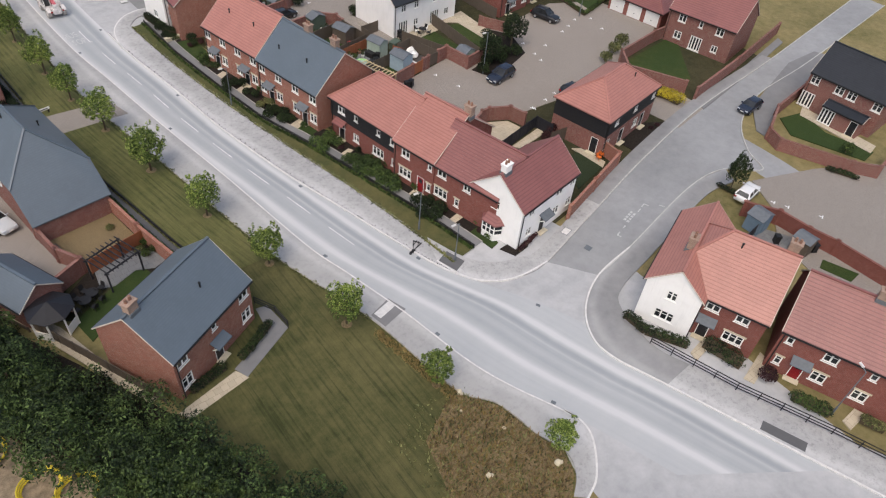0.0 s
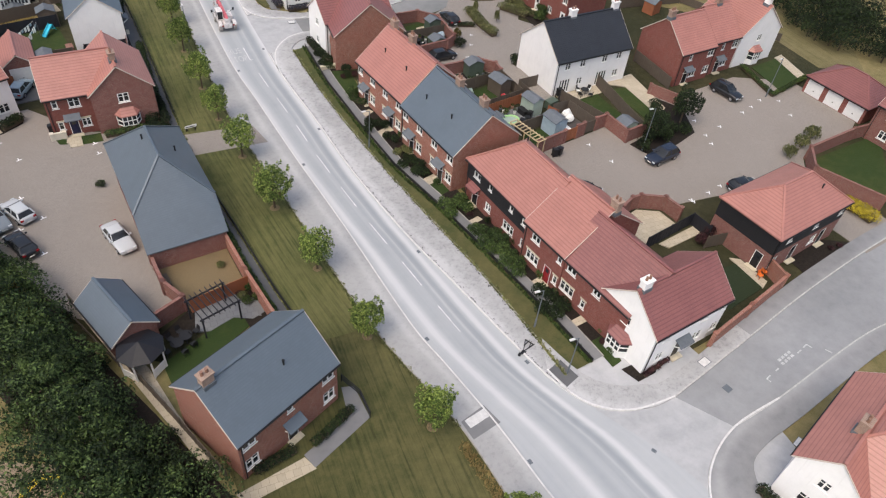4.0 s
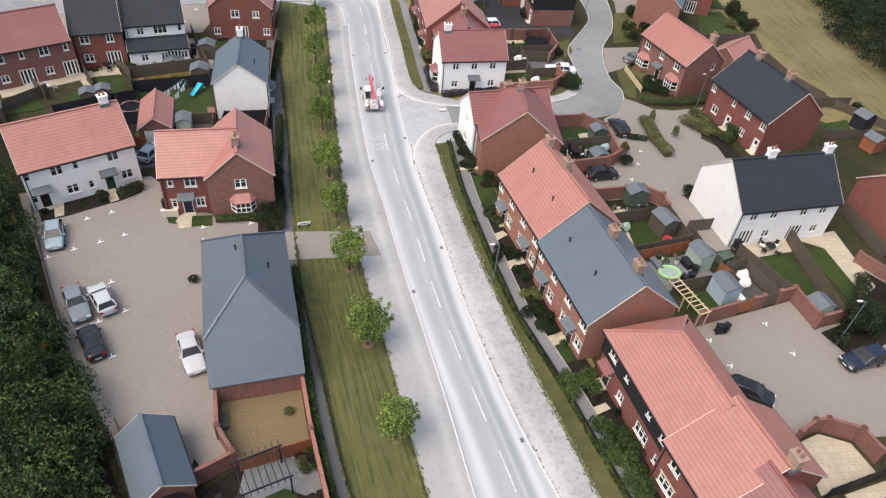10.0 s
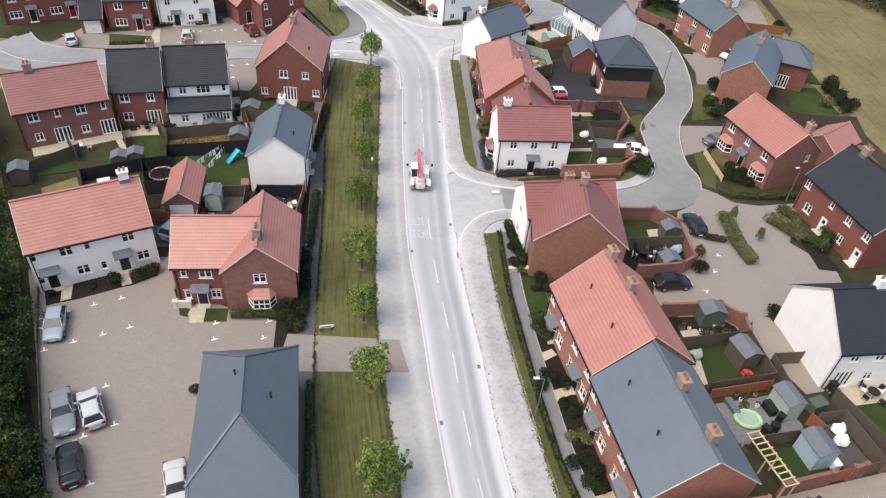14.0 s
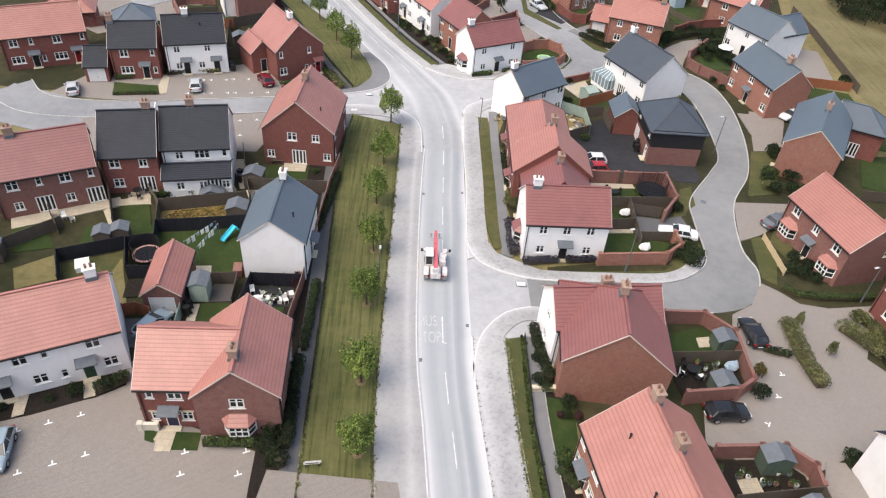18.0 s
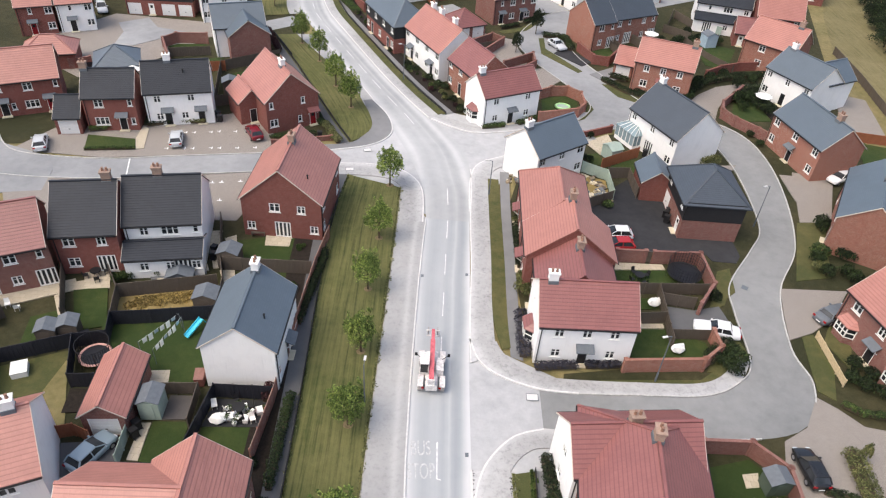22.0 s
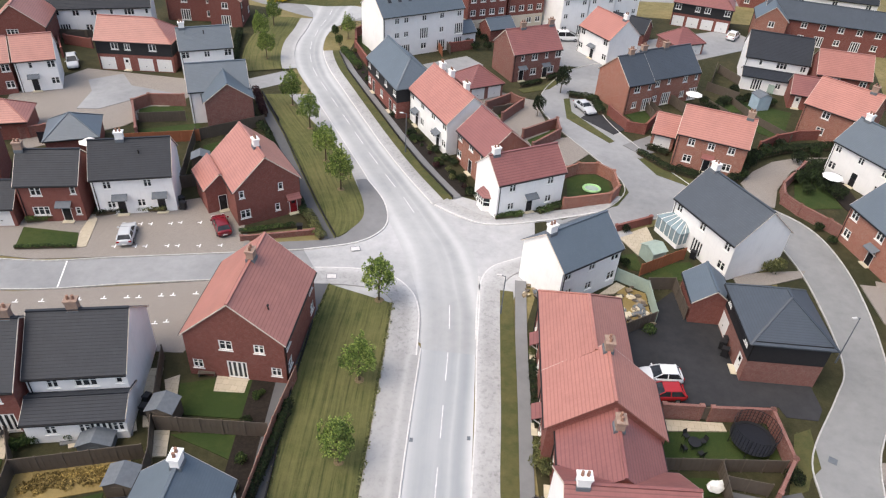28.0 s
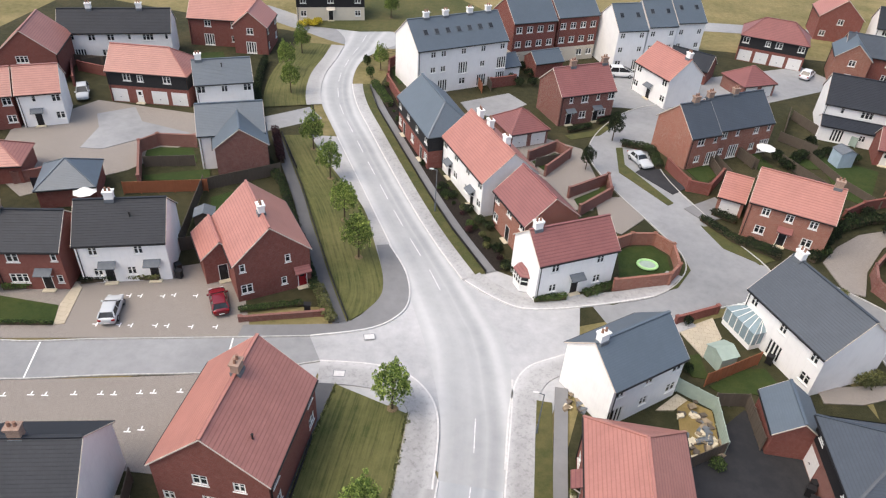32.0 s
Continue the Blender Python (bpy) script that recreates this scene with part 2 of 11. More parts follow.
CHIMB = brick_mat("weathered_buff_brick", srgb(165, 138, 122), srgb(150, 122, 107), srgb(170, 156, 144))
WHITE = render_mat("white_render", srgb(242, 241, 239))
CREAM = render_mat("stone_cream", srgb(214, 206, 190))
BLACKBOARD = boards_mat("black_weatherboard", srgb(32, 32, 34))
VERGE = plain("cream_verge", srgb(212, 200, 188), 0.6, grain=0.1)
UPVC = plain("white_upvc", srgb(236, 236, 232), 0.35, grain=0.04)
GLASS = glass_mat("window_glass")
BLACK = plain("black_plastic", srgb(38, 38, 40), 0.5)
LEAD = plain("lead_grey", srgb(104, 110, 116), 0.6)
STONE = plain("sandstone_sill", srgb(206, 196, 172), 0.9)
GARAGEDOOR = plain("white_garage_door", srgb(228, 228, 226), 0.45, grain=0.05)
DOORBLACK = plain("black_door", srgb(34, 34, 38), 0.4)
DOORRED = plain("red_door", srgb(140, 26, 34), 0.4)
DOORGREEN = plain("green_door", srgb(30, 66, 50), 0.4)
DOORNAVY = plain("navy_door", srgb(30, 34, 66), 0.4)
POT = plain("clay_pot", srgb(146, 112, 96), 0.9)
ROAD = asphalt_mat("dusty_asphalt", srgb(143, 149, 153), srgb(197, 198, 199), 0.52, 0.3, True)
ROADN = asphalt_mat("dusty_asphalt_bend", srgb(142, 145, 147), srgb(199, 200, 200), 0.48, 0.5, True, depth=0.55)
ROADJ = asphalt_mat("dusty_junction_asphalt", srgb(144, 146, 148), srgb(200, 200, 201), 0.48, 1.0)
ROAD3 = asphalt_mat("worn_grey_asphalt", srgb(116, 118, 118), srgb(166, 166, 165), 0.32, 0.7)
ROAD2 = asphalt_mat("grey_asphalt", srgb(122, 124, 126), srgb(178, 179, 180), 0.36, 0.7)
PATHM = asphalt_mat("dusty_footpath", srgb(124, 124, 124), srgb(192, 192, 192), 0.6, 0.8, edge=-1, speck=0.36)
PATHW = asphalt_mat("dusty_cycle_path", srgb(138, 138, 138), srgb(187, 187, 186), 0.5, 0.55, edge=1, speck=0.25)
PATHD = asphalt_mat("grey_footpath", srgb(116, 117, 119), srgb(170, 170, 170), 0.36, 0.8, edge=-1)
PATHC = asphalt_mat("plain_footpath", srgb(104, 105, 107), srgb(160, 160, 160), 0.3, 0.5)
EDGING = plain("worn_edging", srgb(164, 160, 152), 0.95, grain=0.3, scale=2)
PATHK = asphalt_mat("dark_footpath", srgb(82, 83, 86), srgb(126, 126, 126), 0.25, 0.5)
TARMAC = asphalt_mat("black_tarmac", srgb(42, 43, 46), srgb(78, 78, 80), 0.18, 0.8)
KERB = plain("concrete_kerb", srgb(212, 211, 209), 0.9, grain=0.12)
KERB2 = plain("grey_kerb", srgb(186, 185, 182), 0.9, grain=0.2)
PAVE2 = paving_mat("pale_block_paving", srgb(155, 147, 139), srgb(146, 138, 131), srgb(122, 116, 109))
PAVE = paving_mat("block_paving", srgb(153, 146, 139), srgb(143, 136, 129), srgb(117, 111, 105))
SLAB = paving_mat("buff_slabs", srgb(192, 181, 160), srgb(180, 169, 149), srgb(138, 129, 114), 0.6, 0.6, 0.3)
GREYSLAB = paving_mat("grey_slabs", srgb(126, 128, 129), srgb(116, 118, 120), srgb(88, 90, 90), 0.6, 0.6, 0.3)
GRASS = grass_mat("verge_grass", srgb(53, 63, 32), srgb(92, 102, 54), srgb(127, 122, 79), 0.52, 0.38)
LAWN = grass_mat("garden_lawn", srgb(36, 54, 24), srgb(64, 84, 38), srgb(92, 96, 50), 0.16)
ROUGH = grass_mat("rough_meadow", srgb(84, 86, 52), srgb(118, 114, 70), srgb(168, 152, 108), 0.75)
FIELD = grass_mat("stubble_field", srgb(98, 94, 60), srgb(130, 122, 82), srgb(152, 140, 102), 0.4, 0.25)
SOIL = plain("bark_bed", srgb(40, 34, 29), 0.95, grain=0.4, scale=5, bump=0.5)
EARTH = plain("bare_earth", srgb(142, 128, 108), 0.95, grain=0.35, scale=2, bump=0.5)
GRAVEL = plain("bark_gravel", srgb(128, 112, 84), 0.95, grain=0.4, scale=9, bump=0.5)
FENCE = boards_mat("weathered_fence", srgb(84, 76, 68), 0.4)
FENCENEW = boards_mat("orange_fence", srgb(134, 84, 60), 0.4)
FENCEDARK = boards_mat("dark_fence", srgb(36, 37, 43), 0.4)
LINEWORN = plain("worn_road_paint", srgb(222, 222, 222), 0.8, grain=0.3, scale=2)
LINE = plain("white_road_paint", srgb(236, 236, 236), 0.7, grain=0.15, scale=6)
TRUNK = plain("bark", srgb(92, 80, 66), 0.95, grain=0.3, scale=12, bump=0.5)
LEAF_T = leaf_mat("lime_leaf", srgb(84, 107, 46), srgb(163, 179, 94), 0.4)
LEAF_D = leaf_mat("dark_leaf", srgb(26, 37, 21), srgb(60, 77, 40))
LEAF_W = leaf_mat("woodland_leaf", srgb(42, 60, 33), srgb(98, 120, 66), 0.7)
LEAF_H = leaf_mat("hedge_leaf", srgb(50, 69, 36), srgb(98, 117, 60))
LEAF_O = leaf_mat("olive_leaf", srgb(84, 90, 54), srgb(134, 134, 88))
LEAF_P = leaf_mat("plum_leaf", srgb(52, 30, 34), srgb(88, 56, 58))
LEAF_Y = leaf_mat("yellow_leaf", srgb(190, 170, 40), srgb(230, 212, 80))
LEAF_G = leaf_mat("yellowing_leaf", srgb(84, 78, 36), srgb(150, 134, 62))
STRAWLEAF = leaf_mat("dry_straw", srgb(106, 90, 48), srgb(182, 158, 96), 0.4)
LEAF_L = leaf_mat("lavender_leaf", srgb(54, 54, 64), srgb(80, 79, 90))


# ---- mesh helpers ----
def mesh_of(name, bm, material):
    me = bpy.data.meshes.new(name)
    bm.to_mesh(me)
    bm.free()
    me.materials.append(material)
    return me


def part(name, bm, material=None, parent=None, label=""):
    """Link a bmesh, or a finished mesh, as one object under a thing or part."""
    me = bm if isinstance(bm, bpy.types.Mesh) else mesh_of(name, bm, material)
    ob = new(name, me)
    ob.parent = parent
    if label:
        tagged(ob, label)
    return ob


def thing(name, m, label, category, group="", kind=""):
    e = new(name)
    e.empty_display_size = 0.2
    e.matrix_basis = m
    return tagged(e, label, category, group, kind)


def face(bm, pts, uvs=None):
    vs = [bm.verts.new(p) for p in pts]
    f = bm.faces.new(vs)
    if uvs:
        lay = bm.loops.layers.uv.verify()
        for lp, uv in zip(f.loops, uvs):
            lp[lay].uv = uv
    return f


def box(bm, x0, x1, y0, y1, z0, z1, m=None):
    """A box with metre UVs on its sides."""
    P = [Vector((x, y, z)) for z in (z0, z1) for y in (y0, y1) for x in (x0, x1)]
    for q, a, b in (((0, 1, 5, 4), 0, 2), ((1, 3, 7, 5), 1, 2), ((3, 2, 6, 7), 0, 2), ((2, 0, 4, 6), 1, 2), ((4, 5, 7, 6), 0, 1), ((2, 3, 1, 0), 0, 1)):
        face(bm, [m @ P[i] if m else P[i] for i in q], [(P[i][a], P[i][b]) for i in q])


def beam(bm, p, q, w, h, up=(0, 0, 1)):
    """A square bar from p to q."""
    p, q = Vector(p), Vector(q)
    d = (q - p).normalized()
    s = d.cross(Vector(up))
    s = s.normalized() if s.length > 1e-4 else Vector((1, 0, 0))
    t = s.cross(d).normalized()
    c = [(-w / 2, -h / 2), (w / 2, -h / 2), (w / 2, h / 2), (-w / 2, h / 2)]
    a = [p + s * u + t * v for u, v in c]
    b = [q + s * u + t * v for u, v in c]
    L = (q - p).length
    for i in range(4):
        j = (i + 1) % 4
        face(bm, [a[i], a[j], b[j], b[i]], [(0, i * h), (0, i * h + h), (L, i * h + h), (L, i * h)])
    face(bm, a[::-1], [(0, 0)] * 4)
    face(bm, b, [(0, 0)] * 4)


def tube(bm, p, q, r0, r1=None, seg=8, cap=True):
    p, q = Vector(p), Vector(q)
    r1 = r0 if r1 is None else r1
    d = (q - p).normalized()
    s = d.orthogonal().normalized()
    t = d.cross(s)
    A = [bm.verts.new(p + (s * math.cos(a) + t * math.sin(a)) * r0) for a in (i * math.tau / seg for i in range(seg))]
    B = [bm.verts.new(q + (s * math.cos(a) + t * math.sin(a)) * r1) for a in (i * math.tau / seg for i in range(seg))]
    for i in range(seg):
        bm.faces.new((A[i], A[(i + 1) % seg], B[(i + 1) % seg], B[i]))
    if cap:
        bm.faces.new(A[::-1])
        bm.faces.new(B)


def ball(bm, c, rx, ry, rz, seg=10, rings=6):
    m = Matrix.Translation(c) @ Matrix.Diagonal((rx, ry, rz, 1))
    bmesh.ops.create_uvsphere(bm, u_segments=seg, v_segments=rings, radius=1, matrix=m)


def solid(bm, pts, drop, uvs=None):
    """A sheet of pts with a thickness straight down."""
    pts = [Vector(p) for p in pts]
    low = [p - Vector((0, 0, drop)) for p in pts]
    face(bm, pts, uvs)
    face(bm, low[::-1])
    for i in range(len(pts)):
        j = (i + 1) % len(pts)
        face(bm, [pts[i], low[i], low[j], pts[j]])


def tiled(bm, quad, slope, step):
    """A roof slope (eave, eave, ridge, ridge) laid in overlapping courses on a solid deck. UV: metres along and up the slope."""
    p, q, r, s = [Vector(v) for v in quad]
    u = (q - p).normalized()
    n = u.cross(((r + s) / 2 - (p + q) / 2)).normalized()
    drop = Vector((0, 0, 0.12))
    low = [v - drop for v in ([p, q, r, s] if (r - s).length > 0.01 else [p, q, r])]
    top = [v + drop for v in low]
    face(bm, low[::-1])
    for i in range(len(low)):
        j = (i + 1) % len(low)
        face(bm, [top[i], low[i], low[j], top[j]])
    rows = max(2, round(slope / step))
    lift = n * 0.022
    mark = lambda v, k: ((v - p).dot(u), k * step)
    for k in range(rows):
        f0, f1 = k / rows, (k + 1) / rows
        a0, b0, a1, b1 = p.lerp(s, f0), q.lerp(r, f0), p.lerp(s, f1), q.lerp(r, f1)
        lo, hi = [a0 + lift, b0 + lift], [b1, a1] if (b1 - a1).length > 0.01 else [a1]
        face(bm, lo + hi, [mark(a0, k), mark(b0, k)] + [mark(v, k + 0.999) for v in hi])
        face(bm, [a0, b0, b0 + lift, a0 + lift], [mark(a0, k), mark(b0, k), mark(b0, k), mark(a0, k)])


def at(x, y, ang=0, z=0.0):
    return pose(x, y, z, 0, 0, ang)


# ---- windows and doors, shared between houses ----
STORE = {}


def stored(key, make, material):
    if key not in STORE:
        bm = bmesh.new()
        make(bm)
        STORE[key] = mesh_of(key[0], bm, material)
    return STORE[key]


def window(parent, m, w, h, lights, head=None, cased=UPVC):
    """A casement set back in its opening. m: the opening's foot centre, +y into the wall."""
    def frame_bm(bm):
        d0, d1, b = 0.03, 0.10, 0.13 if h > 1.6 else 0.11
        g = 0.085 if h > 1.6 else 0.065
        box(bm, -w / 2, -w / 2 + b, d0, d1, 0, h), box(bm, w / 2 - b, w / 2, d0, d1, 0, h)
        box(bm, -w / 2 + b, w / 2 - b, d0, d1, 0, b), box(bm, -w / 2 + b, w / 2 - b, d0, d1, h - b, h)
        for i in range(1, lights):
            x = -w / 2 + w * i / lights
            box(bm, x - g, x + g, d0 + 0.005, d1, b, h - b)
        if h < 1.6:
            box(bm, -w / 2 + b, w / 2 - b, d0 + 0.012, d1 - 0.01, h * 0.62 - 0.012, h * 0.62 + 0.012)
    def pane_bm(bm):
        face(bm, [(-w / 2, 0.085, 0), (w / 2, 0.085, 0), (w / 2, 0.085, h), (-w / 2, 0.085, h)])
    k = (round(w, 2), round(h, 2), lights)
    win = part("window", stored(("frame",) + k + (cased.name,), frame_bm, cased), None, parent)
    win.matrix_basis = m
    part("pane", stored(("pane",) + k, pane_bm, GLASS), None, win)
    part("window_sill", stored(("sill",) + k, lambda bm: box(bm, -w / 2 - 0.08, w / 2 + 0.08, -0.06, 0.06, -0.09, -0.005), UPVC if head is None else STONE), None, win)
    if head:
        part("lintel", stored(("lintel",) + k + (head.name,), lambda bm: box(bm, -w / 2 - 0.12, w / 2 + 0.12, -0.025, 0.05, h + 0.004, h + 0.2), head), None, win)
    return win


def door(parent, m, w, h, leaf, canopy=None, glazed=True):
    def case(bm):
        for x in (-w / 2, w / 2 - 0.07):
            box(bm, x, x + 0.07, 0.0, 0.1, 0, h)
        box(bm, -w / 2 + 0.07, w / 2 - 0.07, 0.0, 0.1, h - 0.07, h)
    def panel(bm):
        box(bm, -w / 2 + 0.07, w / 2 - 0.07, 0.03, 0.09, 0.0, h - 0.07)
        for x in (-0.24, 0.06):
            for z in (0.2, 0.75):
                box(bm, x, x + 0.18, 0.015, 0.03, z, z + 0.42)
    d = part("door", stored(("leaf", w, h, leaf.name), panel, leaf), None, parent)
    d.matrix_basis = m
    part("door_frame", stored(("doorframe", w, h), case, UPVC), None, d)
    part("door_light", stored(("light", w, h), lambda bm: box(bm, -0.22, 0.22, 0.02, 0.035, h * 0.62, h * 0.85), GLASS), None, d)
    part("handle", stored(("handle",), lambda bm: box(bm, w / 2 - 0.2, w / 2 - 0.16, -0.02, 0.02, 0.95, 1.15), LEAD), None, d)
    part("doorstep", stored(("step", w), lambda bm: box(bm, -w / 2 - 0.15, w / 2 + 0.15, -0.55, -0.005, 0.0, 0.1), STONE), None, d)
    if canopy:
        def hood(bm):
            solid(bm, [(-w / 2 - 0.35, 0, h + 0.62), (-w / 2 - 0.35, -0.85, h + 0.22), (w / 2 + 0.35, -0.85, h + 0.22), (w / 2 + 0.35, 0, h + 0.62)], 0.1,
                  [(0, 0.9), (0, 0), (1.6, 0), (1.6, 0.9)])
        def arms(bm):
            beam(bm, (0, -0.02, h - 0.4), (0, -0.75, h + 0.16), 0.07, 0.07)
        part("canopy", stored(("canopy", w, h, canopy.name), hood, canopy), None, d)
        for x in (-w / 2 - 0.2, w / 2 + 0.2):
            part("bracket", stored(("arms", w, h), arms, UPVC), None, d).matrix_basis = Matrix.Translation((x, 0, 0))
    return d


def garage_door(parent, m, w, h):
    def slats(bm):
        n = 5
        for i in range(n):
            box(bm, -w / 2 + 0.06, w / 2 - 0.06, 0.04, 0.1, i * (h - 0.06) / n + 0.012, (i + 1) * (h - 0.06) / n)
    def case(bm):
        for x in (-w / 2, w / 2 - 0.06):
            box(bm, x, x + 0.06, 0.0, 0.11, 0, h)
        box(bm, -w / 2 + 0.06, w / 2 - 0.06, 0, 0.11, h - 0.06, h)
    d = part("garage_door", stored(("gpanel", w, h), slats, GARAGEDOOR), None, parent)
    d.matrix_basis = m
    part("door_frame", stored(("gframe", w, h), case, UPVC), None, d)
    part("handle", stored(("ghandle",), lambda bm: box(bm, -0.1, 0.1, 0.0, 0.04, 0.7, 0.78), BLACK), None, d)


def bay(parent, m, roof_mat, base_mat):
    """A canted ground-floor bay. m: foot centre on the wall, +y into the wall."""
    pl = [(-1.25, 0.0), (-0.75, -0.75), (0.75, -0.75), (1.25, 0.0)]
    def wallring(bm, z0, z1, grow=0.0):
        q = [(x * (1 + grow), y * (1 + grow)) for x, y in pl]
        for i in range(3):
            (ax, ay), (bx, by) = q[i], q[i + 1]
            L = math.hypot(bx - ax, by - ay)
            face(bm, [(ax, ay, z0), (bx, by, z0), (bx, by, z1), (ax, ay, z1)], [(0, z0), (L, z0), (L, z1), (0, z1)])
        face(bm, [(x, y, z1) for x, y in q])
    def apron(bm):
        wallring(bm, 0, 0.75)
    def glaze(bm):
        wallring(bm, 0.76, 2.0, -0.03)
    def top(bm):
        e = [(x * 1.14, y * 1.2, 2.08) for x, y in pl]
        t = [(-0.7, 0, 2.75), (0.7, 0, 2.75)]
        solid(bm, [e[1], e[2], t[1], t[0]], 0.08, [(0, 0), (1.7, 0), (1.6, 1.1), (0.2, 1.1)])
        solid(bm, [e[0], e[1], t[0]], 0.08, [(0, 0), (1, 0), (1, 1)])
        solid(bm, [e[2], e[3], t[1]], 0.08, [(0, 0), (1, 0), (0, 1)])
    b = part("bay_window", stored(("apron", base_mat.name), apron, base_mat), None, parent)
    b.matrix_basis = m
    for (ax, ay), (bx, by) in zip(pl, pl[1:]):
        n = 3 if abs(bx - ax) > 1 else 1
        for i in range(n if bx < 1 else n + 1):
            part("mullion", stored(("baypost",), lambda bm: box(bm, -0.05, 0.05, -0.05, 0.05, 0.75, 2.05), UPVC), None, b).matrix_basis = Matrix.Translation((ax + (bx - ax) * i / n, ay + (by - ay) * i / n, 0))
        for z in (0.8, 1.4, 2.02):
            part("window_rail", stored(("bayrail", ax, z), lambda bm: beam(bm, (ax, ay, z), (bx, by, z), 0.08, 0.08), UPVC), None, b)
    part("pane", stored(("bayglass",), glaze, GLASS), None, b)
    part("bay_roof", stored(("baytop", roof_mat.name), top, roof_mat), None, b)


def chimney(parent, m, x, y, ztop, zfoot, mat, ax=0.45, ay=0.32, pots=2):
    k = ("stack", ax, ay, round(ztop - zfoot, 1), mat.name)
    c = part("chimney", stored(k, lambda bm: (box(bm, -ax, ax, -ay, ay, zfoot - ztop, -0.25), box(bm, -ax - 0.05, ax + 0.05, -ay - 0.05, ay + 0.05, -0.25, -0.1),
                                            box(bm, -ax - 0.09, ax + 0.09, -ay - 0.09, ay + 0.09, -0.1, 0.0)), mat), None, parent)
    c.matrix_basis = m @ Matrix.Translation((x, y, ztop))
    fl = part("flashing", stored(("flash", ax, ay), lambda bm: box(bm, -ax - 0.03, ax + 0.03, -ay - 0.09, ay + 0.09, -0.35, 0.06), LEAD), None, c)
    fl.matrix_basis = Matrix.Translation((0, 0, zfoot + 0.5 - ztop))
    for i in range(pots):
        px = (i - (pots - 1) / 2) * ax * 0.9
        p = part("chimney_pot", stored(("pot",), lambda bm: (tube(bm, (0, 0, 0), (0, 0, 0.35), 0.13, 0.1), tube(bm, (0, 0, 0.33), (0, 0, 0.38), 0.12, 0.12)), POT), None, c)
        p.matrix_basis = Matrix.Translation((px, 0, 0))


# ---- houses ----
SIZES = {"w": (1.2, 1.15, 2), "n": (0.6, 1.0, 1), "t": (1.8, 1.15, 3), "s": (0.95, 1.05, 2), "f": (1.8, 2.1, 4), "l": (1.2, 1.3, 2), "p": (0.85, 0.85, 1)}
LEAVES = {"d": DOORBLACK, "r": DOORRED, "e": DOORGREEN, "v": DOORNAVY, "k": UPVC}


